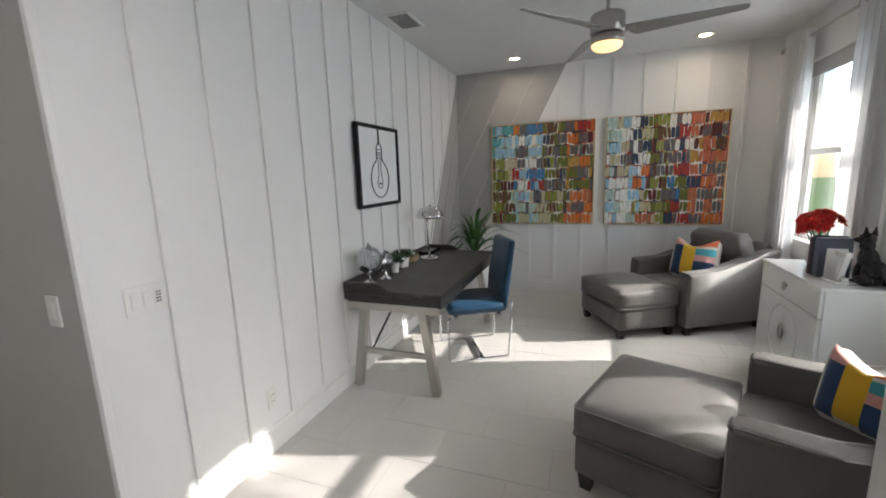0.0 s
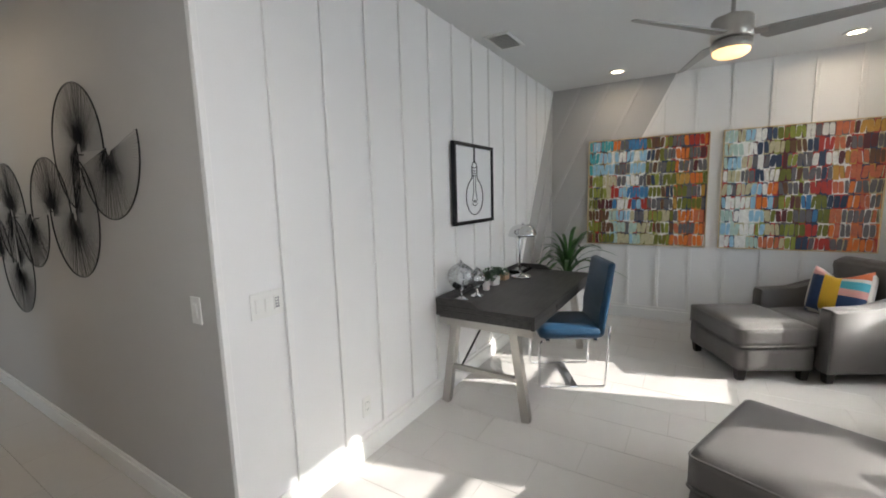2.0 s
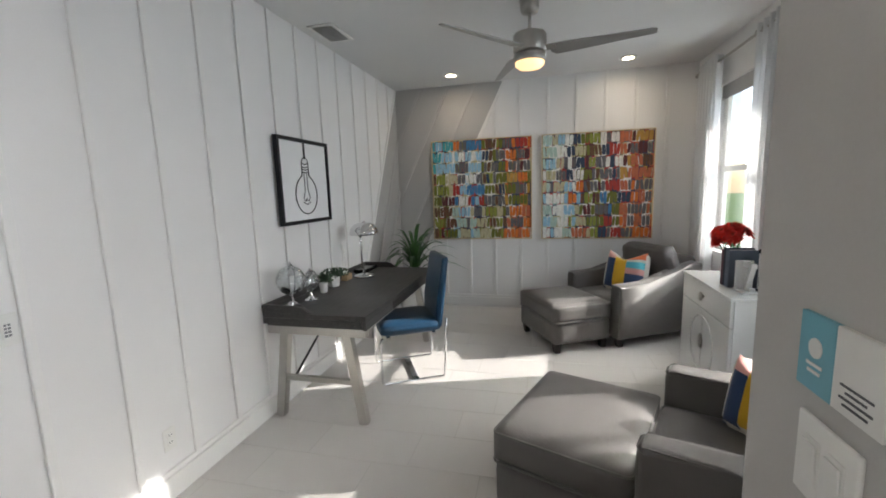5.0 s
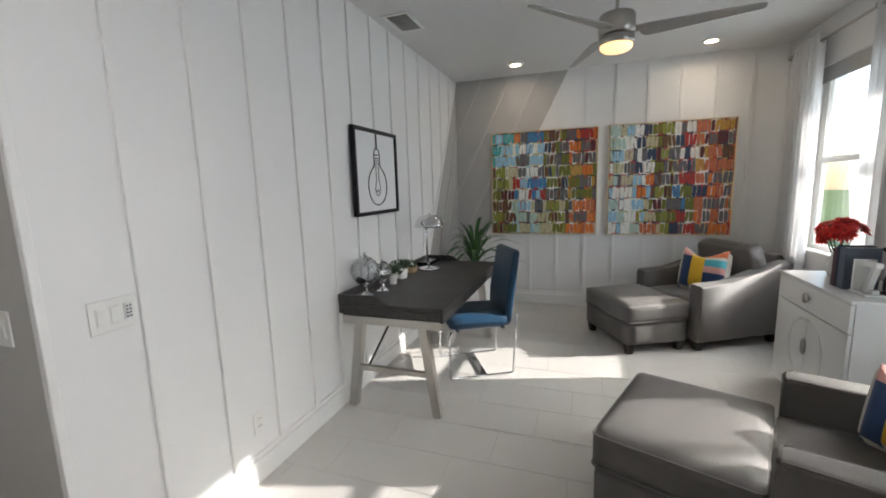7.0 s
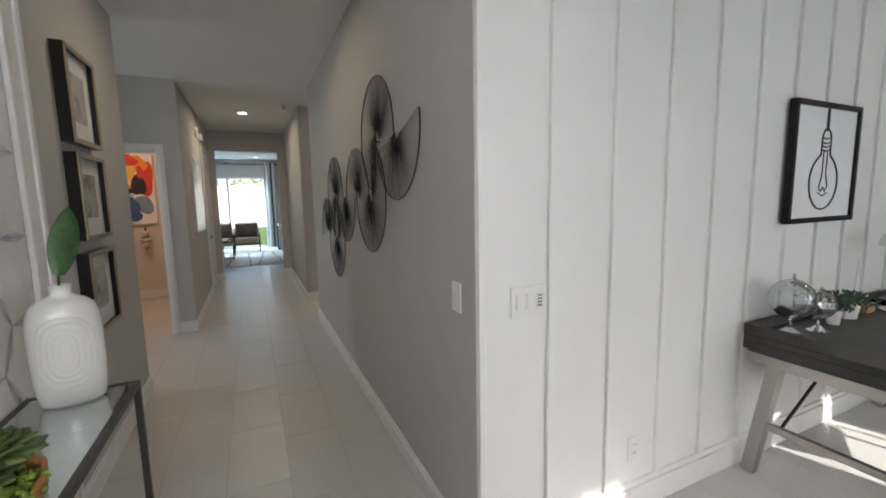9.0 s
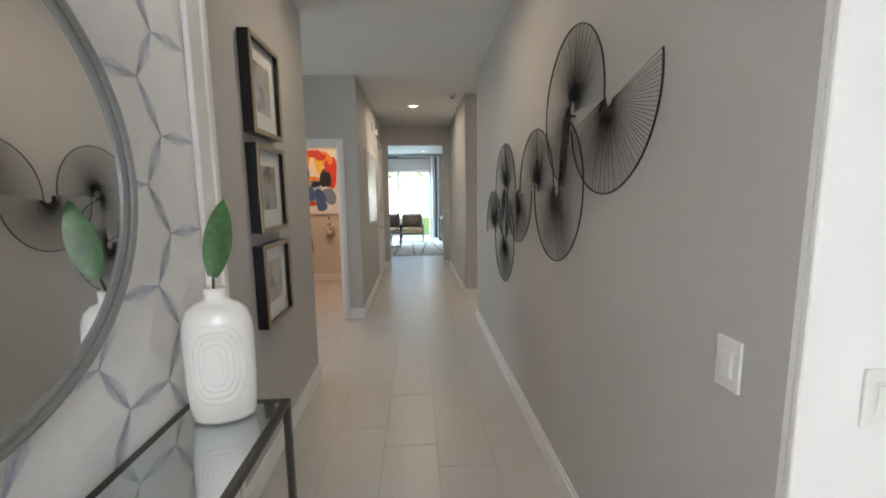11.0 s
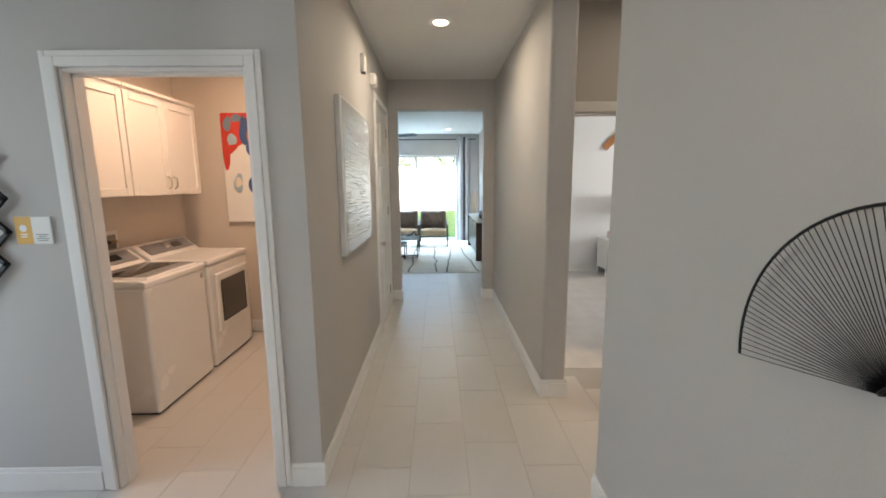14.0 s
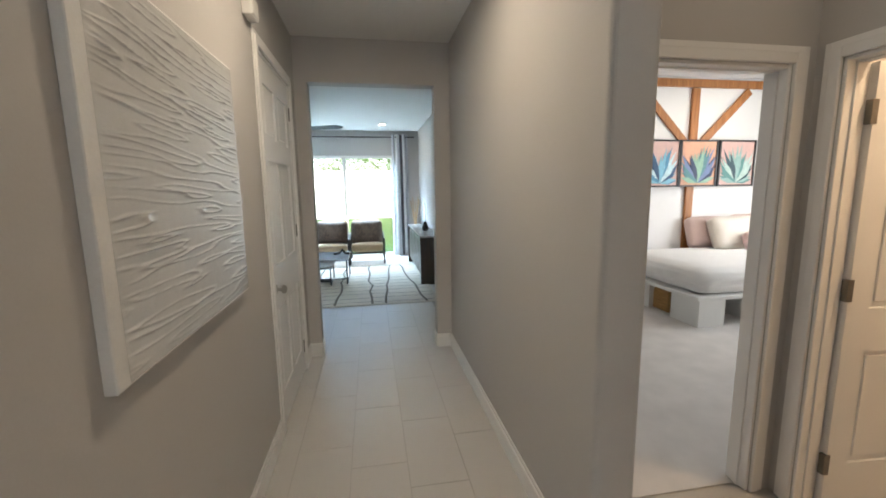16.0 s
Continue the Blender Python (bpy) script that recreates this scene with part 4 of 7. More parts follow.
def dab_painting(y0, y1, which):
    f = thing("painting", (4.48, y1, 0.895), -90, "large abstract painting of rows of colourful paint dabs on the wall", "painting", "pair of dab paintings")
    w, h = y1 - y0, 1.245
    part("canvas", box(0.008, w - 0.008, -0.034, -0.014, 0.008, h - 0.008), mat("canvas_ground", (0.34, 0.30, 0.22), 0.7, vary=0.5, scale=14, fine=120, bump=0.3), f)
    for b_ in ((0, 0.008, 0, h), (w - 0.008, w, 0, h), (0.008, w - 0.008, 0, 0.008), (0.008, w - 0.008, h - 0.008, h)):
        part("frame_side", box(b_[0], b_[1], -0.045, -0.006, b_[2], b_[3]), BRASS, f, "thin gold frame")
    rng = random.Random(11 + which)
    rows, cols = 9, 25
    meshes = {k: bmesh.new() for k in DAB_MATS}
    for j in range(rows):
        off = rng.uniform(0, 0.02)
        u = 0.012
        last, hold = None, 0
        while u < 0.985:
            cw = rng.uniform(0.026, 0.042)
            v0 = (j + rng.uniform(0.03, 0.09)) / rows
            v1 = (j + rng.uniform(0.90, 0.97)) / rows
            if hold <= 0:
                last, hold = zone(which, u, (v0 + v1) / 2, rng), rng.choice((1, 1, 2, 3))
            hold -= 1
            bm = meshes[last]
            x0, x1 = u * w + 0.0015, min(0.985, u + cw) * w - 0.0015
            z0, z1 = max(0.014, v0 * h), min(h - 0.014, v1 * h)
            cx, cz, rx, rz = (x0 + x1) / 2, (z0 + z1) / 2, (x1 - x0) / 2, (z1 - z0) / 2
            lean = rng.uniform(-0.12, 0.12)
            back = meshes[rng.choice(EDGES[which]) if rng.random() < 0.62 else zone(which, u, (v0 + v1) / 2, rng)]
            back.faces.new([back.verts.new((x, -0.0344, z)) for x, z in ((u * w, j * h / rows), ((u + cw) * w, j * h / rows), ((u + cw) * w, (j + 1) * h / rows), (u * w, (j + 1) * h / rows)) for x, z in ((min(w - 0.009, max(0.009, x)), min(h - 0.009, max(0.009, z))),)])
            loop = meshes[rng.choice(EDGES[which])]
            ring, top, halo = [], [], []
            for k in range(14):
                a = 2 * math.pi * k / 14
                c, s = math.cos(a), math.sin(a)
                x = cx + rx * math.copysign(abs(c) ** 0.5, c) * rng.uniform(0.92, 1.05)
                z = cz + rz * math.copysign(abs(s) ** 0.5, s) * rng.uniform(0.94, 1.02)
                x += lean * (z - cz)
                x, z = min(w - 0.01, max(0.01, x)), min(h - 0.01, max(0.01, z))
                halo.append(loop.verts.new((min(w - 0.009, max(0.009, cx + (x - cx) * 1.14)), -0.0352, min(h - 0.009, max(0.009, cz + (z - cz) * 1.04)))))
                ring.append(bm.verts.new((x, -0.0353, z)))
                top.append(bm.verts.new((cx + (x - cx) * 0.94, -0.0366, cz + (z - cz) * 0.97)))
            bm.faces.new(top)
            if rng.random() < 0.3:
                loop.faces.new(halo)
            for k in range(14):
                bm.faces.new((ring[k], ring[(k + 1) % 14], top[(k + 1) % 14], top[k]))
            if rng.random() < 0.22:
                tint = meshes[rng.choice(["white", "cream", "red", "maroon", "olive"])]
                x = x1 + 0.002
                add_bar(tint, (x, -0.036, z0 + 0.01), (x + lean * 0.1, -0.036, z1 - 0.01), 0.006, 0.003, (0, 1, 0))
            u += cw
    for k, bm in meshes.items():
        if bm.faces:
            tagged(part("paint_layer", bm, DAB_MATS[k], f, k + " paint dabs"), kind="stuff")
        else:
            bm.free()


dab_painting(-1.722, -0.470, 0)
dab_painting(-3.085, -1.838, 1)


def build_fan():
    f = thing("ceiling_fan", (2.39, -1.765, 2.35), 0, "brushed nickel three-blade ceiling fan with a lit lamp", "ceiling fan")
    part("canopy", lathe([(0, 0.459), (0.065, 0.459), (0.065, 0.40), (0.055, 0.375), (0.02, 0.37), (0, 0.37)], 32), NICKEL, f, smooth=True)
    part("downrod", cyl(0.012, 0.13, Matrix.Translation((0, 0, 0.25))), NICKEL, f, smooth=True)
    part("motor", lathe([(0, 0.27), (0.03, 0.27), (0.04, 0.255), (0.105, 0.24), (0.115, 0.225), (0.115, 0.12), (0.105, 0.11), (0, 0.11)], 48), NICKEL, f, smooth=True)
    part("light_ring", lathe([(0, 0.11), (0.09, 0.108), (0.112, 0.10), (0.112, 0.055), (0.104, 0.05), (0.0, 0.05)], 48), NICKEL, f, smooth=True)
    part("lamp_glass", lathe([(0.102, 0.052), (0.10, 0.03), (0.075, 0.012), (0.04, 0.003), (0, 0)], 40), glow("fan_lamp_glow", (1.0, 0.58, 0.22), 0.9), f, "lit frosted glass", smooth=True)
    for a in (22, 142, 262):
        m = pose(0, 0, 0.135, 0, 0, a)
        holder = part("blade_holder", box(0.10, 0.18, -0.03, 0.03, -0.006, 0.006, bevel=0.002, m=m @ pose(0, 0, 0, -14, 0, 0)), NICKEL, f)
        prof = [(0.14, -0.03), (0.20, -0.034), (0.78, -0.022), (0.80, -0.012), (0.80, 0.024), (0.785, 0.032), (0.55, 0.058), (0.30, 0.088), (0.175, 0.10), (0.14, 0.06)]
        part("blade", prism(prof, -0.003, 0.005, m @ pose(0, 0, 0, -14, 0, 0)), mat("fan_blade_silver", (0.36, 0.35, 0.335), 0.4, 0.4, vary=0.05) if a == 22 else bpy.data.materials["fan_blade_silver"], f)


build_fan()


def recessed_can(x, y, z, warm=True, name="recessed_light"):
    c = thing(name, (x, y, z), 0, "round white recessed ceiling light, lit", "ceiling light", "recessed ceiling lights")
    part("ring", lathe([(0.055, -0.001), (0.088, -0.001), (0.09, -0.006), (0.07, -0.012), (0.056, -0.008)], 40), PLASTIC, c, smooth=True)
    part("lens", cyl(0.057, 0.006, Matrix.Translation((0, 0, -0.008)), seg=32), CAN_GLOW, c, "lit lens")


CAN_GLOW = glow("can_lens_glow", (1.0, 0.80, 0.55), 9.0)
recessed_can(4.03, -0.84, CH)
recessed_can(4.04, -2.70, CH)


def build_vent():
    v = thing("ceiling_vent", (2.48, -0.20, CH), 0, "white slatted air vent in the ceiling", "air vent")
    bm = bmesh.new()
    for b_ in ((-0.18, 0.18, -0.11, -0.085), (-0.18, 0.18, 0.085, 0.11), (-0.18, -0.155, -0.085, 0.085), (0.155, 0.18, -0.085, 0.085)):
        add_box(bm, *b_, -0.012, -0.001, bevel=0.002, seg=1)
    part("frame", bm, PLASTIC, v)
    part("backing", box(-0.155, 0.155, -0.085, 0.085, -0.004, -0.001), mat("vent_shadow", (0.05, 0.05, 0.05), 0.8), v)
    for k in range(13):
        x = -0.144 + 0.024 * k
        part("slat", box(-0.009, 0.009, -0.084, 0.084, -0.001, 0.001, m=Matrix.Translation((x, 0, -0.010)) @ pose(0, 0, 0, 0, -40, 0)), PLASTIC, v)


build_vent()


def curtain(x0, x1, name_label, seed, y=-3.40, folds=5):
    c = thing("curtain", ((x0 + x1) / 2, y, 0), 0, name_label, "curtain", "office curtains")
    rng = random.Random(seed)
    ph, w = rng.uniform(0, 6), x1 - x0
    bm = bmesh.new()
    n, rows = folds * 10, 14
    grid = []
    for j in range(rows + 1):
        z = 0.02 + (2.66 - 0.02) * j / rows
        row = []
        for i in range(n + 1):
            t = i / n
            amp = 0.035 + 0.012 * math.sin(3 * t + seed)
            yy = amp * math.sin(2 * math.pi * folds * t + ph + 0.25 * math.sin(z * 1.7 + seed))
            xx = -w / 2 + w * t + 0.012 * math.sin(z * 2.1 + 5 * t + seed) * (1 - z / 2.66)
            row.append(bm.verts.new((xx, yy, z)))
        grid.append(row)
    for a, b in zip(grid, grid[1:]):
        for i in range(n):
            bm.faces.new((a[i], a[i + 1], b[i + 1], b[i]))
    part("panel", bm, CURTAIN, c, smooth=True)
    for k in range(folds):
        x = -w / 2 + w * (k + 0.5) / folds
        bm = bmesh.new()
        ring = [(x, 0.024 * math.cos(a), 2.60 + 0.024 * math.sin(a)) for a in [2 * math.pi * q / 16 for q in range(16)]]
        add_tube(bm, ring, 0.005, 6, True)
        part("grommet", bm, NICKEL, c)


curtain(3.64, 4.14, "sheer white grommet curtain beside the window", 1, folds=6)
curtain(2.52, 3.00, "sheer white grommet curtain beside the window", 2)
curtain(1.76, 2.36, "sheer white grommet curtain beside the window", 3)
curtain(0.66, 1.28, "sheer white grommet curtain beside the window", 4, folds=6)
for x0, x1 in ((2.48, 4.20), (0.58, 2.44)):
    r = thing("curtain_rod", (x0, -3.40, 2.60), 0, "brushed nickel curtain rod above the window", "curtain rod", "curtain rods")
    part("rod", cyl(0.011, x1 - x0, pose(0, 0, 0, 0, 90, 0), seg=16), NICKEL, r, smooth=True)
    for x in (0.0, x1 - x0):
        part("finial", lathe([(0, -0.02), (0.02, -0.014), (0.022, 0), (0.02, 0.014), (0, 0.02)], 16, pose(x, 0, 0, 0, 90, 0)), NICKEL, r, smooth=True)
    for x in (0.06, x1 - x0 - 0.06):
        part("bracket", box(x - 0.01, x + 0.01, -0.10, 0.0, -0.02, -0.008), NICKEL, r)
for x0, x1 in ((2.76, 3.89), (1.03, 2.01)):
    s = thing("roller_shade", (x0, -3.53, 2.29), 0, "grey cloth roller shade raised in the window", "window shade", "roller shades")
    part("cloth", box(0, x1 - x0, 0, 0.004, 0.012, 0.13), SHADE_CLOTH, s)
    part("hem_bar", box(0, x1 - x0, -0.004, 0.008, 0, 0.012, bevel=0.002, seg=1), SHADE_CLOTH, s)


def build_cabinet():
    c = thing("cabinet", (1.955, -3.36, 0), 0, "white lacquered cabinet with a drawer and doors below the window", "cabinet")
    W, D, H = 0.85, 0.42, 0.84
    part("body", box(0, W, 0, D - 0.02, 0.06, H - 0.02), LACQUER, c)
    part("top", box(-0.005, W + 0.005, -0.005, D + 0.005, H - 0.02, H, bevel=0.003), LACQUER, c)
    part("plinth", box(0.04, W - 0.04, 0.04, D - 0.06, 0.0, 0.06), LACQUER, c)
    for x0, x1 in ((0.004, W - 0.004),):
        d = part("drawer", box(x0, x1, D - 0.02, D, 0.655, H - 0.024, bevel=0.003), LACQUER, c)
        part("knob", lathe([(0, 0), (0.010, 0), (0.010, 0.012), (0.030, 0.016), (0.030, 0.026), (0, 0.03)], 24, pose(W / 2, D, 0.742, -90, 0, 0)), NICKEL, d, "brushed metal knob", smooth=True)
    for s in (0, 1):
        x0, x1 = (0.004, W / 2 - 0.002) if s == 0 else (W / 2 + 0.002, W - 0.004)
        d = part("door", box(x0, x1, D - 0.02, D, 0.062, 0.650, bevel=0.003), LACQUER, c)
        arc = []
        for k in range(25):
            a = radians((-90 if s == 1 else 90) + 180 * k / 24)
            arc.append((W / 2 + (0.006 if s else -0.006) + 0.20 * math.cos(a), D + 0.001, 0.40 + 0.20 * math.sin(a)))
        part("relief_ring", tube(arc, 0.006, 6), LACQUER, d, smooth=True)
    part("pull", lathe([(0, 0), (0.034, 0), (0.034, 0.008), (0.026, 0.014), (0, 0.012)], 28, pose(W / 2, D + 0.004, 0.425, -90, 0, 0) @ Matrix.Diagonal((0.75, 1.5, 1, 1))), NICKEL, c, "oval metal pull", smooth=True)


build_cabinet()


def book(at, turn, w, d, h, colour, label):
    b = thing("book", at, turn, label, "book", "books on the cabinet")
    m = mat("book_cloth", colour, 0.7, vary=0.12, fine=200, bump=0.2)
    bm = bmesh.new()
    add_box(bm, 0, 0.003, 0, d, 0, h)
    add_box(bm, w - 0.003, w, 0, d, 0, h)
    add_box(bm, 0.003, w - 0.003, d - 0.004, d, 0, h)
    part("cover", bm, m, b)
    part("pages", box(0.0032, w - 0.0032, 0.004, d - 0.0045, 0.004, h - 0.004), mat("paper", (0.68, 0.64, 0.56), 0.8, vary=0.05), b)


x = 2.36
for w, h, col, lab in ((0.035, 0.235, (0.12, 0.055, 0.075), "plum brown book standing on the cabinet"), (0.03, 0.25, (0.025, 0.03, 0.05), "dark navy book standing on the cabinet"), (0.055, 0.245, (0.12, 0.15, 0.20), "slate blue book standing on the cabinet")):
    x -= w + 0.001
    book((x, -3.19, 0.841), 0, w, 0.165, h, col, lab)


def flowers():
    f = thing("flower_vase", (2.65, -3.19, 0.841), 0, "bunch of red gerbera flowers in a white vase on cabinet", "flowers")
    part("vase", lathe([(0, 0), (0.045, 0), (0.06, 0.04), (0.055, 0.10), (0.035, 0.14), (0.04, 0.155), (0.034, 0.155), (0.03, 0.14), (0, 0.13)], 28), CERAMIC, f, smooth=True)
    red = mat("red_petal", (0.72, 0.02, 0.012), 0.55, vary=0.3, scale=30, fine=90)
    red2 = mat("flower_eye", (0.30, 0.03, 0.02), 0.8, vary=0.3, fine=200, bump=0.5)
    rng = random.Random(3)
    for (x, y, z, ax, ay) in ((0, 0, 0.36, -10, 0), (-0.085, 0.03, 0.30, -30, -40), (0.075, 0.04, 0.29, -25, 42), (0.0, 0.085, 0.27, -58, 5), (-0.05, -0.06, 0.33, 25, -18), (0.055, -0.05, 0.335, 20, 24), (-0.04, 0.07, 0.325, -35, -15), (0.045, 0.06, 0.32, -38, 18)):
        m = pose(x, y, z, ax, ay, rng.uniform(0, 60))
        part("stem", tube([(0, 0, 0.12), (x * 0.5, y * 0.5, z * 0.6), (x, y, z - 0.005)], 0.0035, 6), LEAF, f)
        bm = bmesh.new()
        for ringn, (rad, lift, n) in enumerate(((0.085, -0.004, 22), (0.068, 0.012, 20), (0.045, 0.022, 16))):
            for k in range(n):
                a = 2 * math.pi * (k + 0.5 * ringn) / n + rng.uniform(-0.06, 0.06)
                c, s = math.cos(a), math.sin(a)
                rr = rad * rng.uniform(0.88, 1.08)
                wd = 0.012
                pts = [(0.012 * c, 0.012 * s, lift), (rr * 0.6 * c - wd * s, rr * 0.6 * s + wd * c, lift + 0.006), (rr * c, rr * s, lift - 0.008 + rng.uniform(-0.008, 0.004)), (rr * 0.6 * c + wd * s, rr * 0.6 * s - wd * c, lift + 0.006)]
                bm.faces.new([bm.verts.new(m @ Vector(p)) for p in pts])
        h = part("flower_head", bm, red, f, "red petals")
        part("eye", lathe([(0.018, 0.012), (0.015, 0.024), (0, 0.028)], 16, m), red2, h)


flowers()


def text_mesh(name, body, size, material, parent, m, depth=0.002):
    cu = bpy.data.curves.new(name, "FONT")
    cu.body, cu.size, cu.extrude = body, size, depth
    cu.align_x, cu.align_y = "CENTER", "CENTER"
    tmp = bpy.data.objects.new(name, cu)
    me = bpy.data.meshes.new_from_object(tmp)
    me.transform(m)
    me.materials.append(material)
    ob = new(name, me)
    ob.parent = parent
    bpy.data.objects.remove(tmp)
    return ob


def seven():
    s = thing("number_seven", (2.13, -3.09, 0.841), 0, "white bookend with a cut-out number 7 on cabinet", "bookend")
    part("base", box(-0.075, 0.075, -0.05, 0.05, 0, 0.012, bevel=0.002), LACQUER, s)
    part("panel", box(0.045, 0.058, -0.05, 0.05, 0.012, 0.19, bevel=0.002), LACQUER, s)
    part("top_stroke", box(-0.065, 0.045, -0.02, 0.012, 0.155, 0.185, bevel=0.002), LACQUER, s)
    part("stem", bar((-0.045, -0.004, 0.165), (0.02, -0.004, 0.012), 0.03, 0.028, (0, 1, 0)), LACQUER, s)
    part("foot", box(-0.06, -0.03, -0.02, 0.012, 0.012, 0.035, bevel=0.002), LACQUER, s)


seven()


def dog_statue():
    bm = bmesh.new()
    def blob(x, y, z, rx, ry, rz, turn=0):
        v = bmesh.ops.create_icosphere(bm, subdivisions=3, radius=1)["verts"]
        bmesh.ops.transform(bm, matrix=pose(x, y, z, 0, turn, 0) @ Matrix.Diagonal((rx, ry, rz, 1)), verts=v)
    blob(0.03, 0, 0.075, 0.075, 0.055, 0.075)
    blob(-0.005, 0, 0.135, 0.05, 0.046, 0.085, -12)
    blob(-0.025, 0, 0.225, 0.034, 0.034, 0.05)
    blob(-0.03, 0, 0.262, 0.042, 0.036, 0.036)
    blob(-0.072, 0, 0.25, 0.03, 0.02, 0.018)
    for s in (-1, 1):
        blob(-0.03, s * 0.035, 0.06, 0.019, 0.017, 0.065)
        blob(-0.05, s * 0.035, 0.010, 0.032, 0.02, 0.012)
        blob(0.03, s * 0.05, 0.035, 0.055, 0.024, 0.036)
        add_cyl(bm, 0.017, 0.055, pose(-0.018, s * 0.022, 0.28, s * -8, 0, 0), 0.003, seg=10)
    blob(0.11, 0.01, 0.02, 0.03, 0.012, 0.012)
    o = part("dog_statue", bm, BLACK_GLOSS, None, "glossy black sitting dog statue on the white cabinet", smooth=True)
    tagged(o, category="statue")
    o.matrix_basis = pose(2.09, -3.20, 0.841, 0, 0, 200)


dog_statue()


def plate(at, turn, gangs, label, kind="rocker", w1=0.046):
    """A wall plate; local x runs along the wall and -y out of it."""
    n_ = "outlet_plate" if kind == "outlet" else "switch_plate"
    p = thing(n_, at, turn, label, "outlet" if kind == "outlet" else "light switch", "wall plates")
    w = 0.072 + (gangs - 1) * w1
    part("cover", box(-w / 2, w / 2, -0.007, 0, 0, 0.118, bevel=0.003), PLASTIC, p)
    for k in range(gangs):
        x = -(gangs - 1) * w1 / 2 + k * w1
        if kind == "outlet":
            for z in (0.028, 0.068):
                o = part("socket", box(x - 0.017, x + 0.017, -0.010, -0.007, z, z + 0.028, bevel=0.003), PLASTIC, p)
                for dx in (-0.006, 0.006):
                    part("slot", box(x + dx - 0.001, x + dx + 0.001, -0.0108, -0.010, z + 0.01, z + 0.02), BLACK_METAL, o)
        else:
            part("rocker", box(x - 0.016, x + 0.016, -0.009, -0.004, 0.026, 0.092, bevel=0.002, m=Matrix.Translation((0, 0, 0))), PLASTIC, p)
            part("paddle", box(x - 0.014, x + 0.014, -0.0125, -0.009, 0.030, 0.088, bevel=0.002, m=Matrix.Translation((x, -0.01, 0.059)) @ pose(0, 0, 0, 4, 0, 0) @ Matrix.Translation((-x, 0.01, -0.059))), PLASTIC, p)
    return p


KEY_GREY = mat("keypad_grey", (0.22, 0.22, 0.23), 0.5)
pl = plate((0.222, 0.0, 1.028), 0, 3, "three-gang white wall plate with rockers and a fan keypad")
for r_ in range(4):
    for c_ in range(2):
        part("key", box(0.036 + c_ * 0.011, 0.044 + c_ * 0.011, -0.0145, -0.012, 0.036 + r_ * 0.013, 0.044 + r_ * 0.013), KEY_GREY, pl)
plate((0.82, 0.0, 0.255), 0, 1, "white outlet plate low on the paneled wall", "outlet")
plate((0.0, 0.153, 1.037), -90, 1, "single white rocker switch on the grey hall wall")
plate((-0.140, -2.22, 1.095), 180, 2, "double white rocker switch below a small sign")

# ---- foyer and hall ----
DARK_STEEL = mat("dark_steel", (0.10, 0.095, 0.09), 0.4, 0.8, vary=0.15, fine=160, bump=0.05)
FRAME_GOLD = mat("champagne_frame", (0.36, 0.29, 0.19), 0.36, 0.75, vary=0.12, scale=8, fine=200, bump=0.08)
MAT_BOARD = mat("mat_board", (0.78, 0.77, 0.75), 0.8, vary=0.01)
recessed_can(-0.718, 5.775, CH)
recessed_can(-0.758, 1.893, CH)
# added fitting for the unseen foyer lamp
recessed_can(-0.74, -1.9, CH)


def fan_leaf(parent, cy, cz, r, a0, a1, off, seed):
    """A fan of straight wires from a hub out to a round rim, on the wall x = 0; angles from +y, up positive."""
    rng = random.Random(seed)
    x = -off
    bm = bmesh.new()
    n = max(8, int((a1 - a0) / 2.4))
    hub = 0.032
    for k in range(n + 1):
        a = radians(a0 + (a1 - a0) * k / n)
        b = a + radians(26)
        p = (x + 0.010, cy + hub * math.cos(b), cz + hub * math.sin(b))
        q = (x + 0.002 * rng.uniform(-1, 1), cy + r * math.cos(a), cz + r * math.sin(a))
        add_tube(bm, [p, q], 0.00105, 3)
    leaf = part("wire_leaf", bm, BLACK_METAL, parent, "black wires fanning from a hub")
    m = max(12, int((a1 - a0) / 5))
    rim = [(x, cy + r * math.cos(radians(a0 + (a1 - a0) * k / m)), cz + r * math.sin(radians(a0 + (a1 - a0) * k / m))) for k in range(m + 1)]
    part("rim", tube(rim, 0.0035, 6), BLACK_METAL, leaf, smooth=True)
    hubc = [(x + 0.010, cy + hub * math.cos(radians(a0 + 26 + (a1 - a0) * k / 16)), cz + hub * math.sin(radians(a0 + 26 + (a1 - a0) * k / 16))) for k in range(17)]
    part("hub", tube(hubc, 0.0035, 6), BLACK_METAL, leaf, smooth=True)
    part("standoff", tube([(0.0, cy + hub * math.cos(radians(a0 + 26)), cz + hub * math.sin(radians(a0 + 26))), (x + 0.010, cy + hub * math.cos(radians(a0 + 26)), cz + hub * math.sin(radians(a0 + 26)))], 0.004, 6), BLACK_METAL, leaf)


ws = thing("wall_sculpture", (0, 0, 0), 0, "black wire wall sculpture of overlapping fans on the grey wall", "wall art")
fan_leaf(ws, 2.86, 1.170, 0.332, -8, 183, 0.030, 1)
fan_leaf(ws, 2.37, 1.505, 0.335, -84, 180, 0.040, 2)
fan_leaf(ws, 2.455, 1.140, 0.340, 98, 366, 0.026, 3)
fan_leaf(ws, 1.985, 1.485, 0.325, 178, 364, 0.034, 4)
fan_leaf(ws, 1.622, 1.503, 0.325, -4, 182, 0.030, 5)
fan_leaf(ws, 1.245, 1.492, 0.335, 104, 364, 0.040, 6)
fan_leaf(ws, 1.10, 1.835, 0.325, -82, 184, 0.030, 7)
fan_leaf(ws, 0.775, 1.81, 0.335, 170, 348, 0.022, 8)

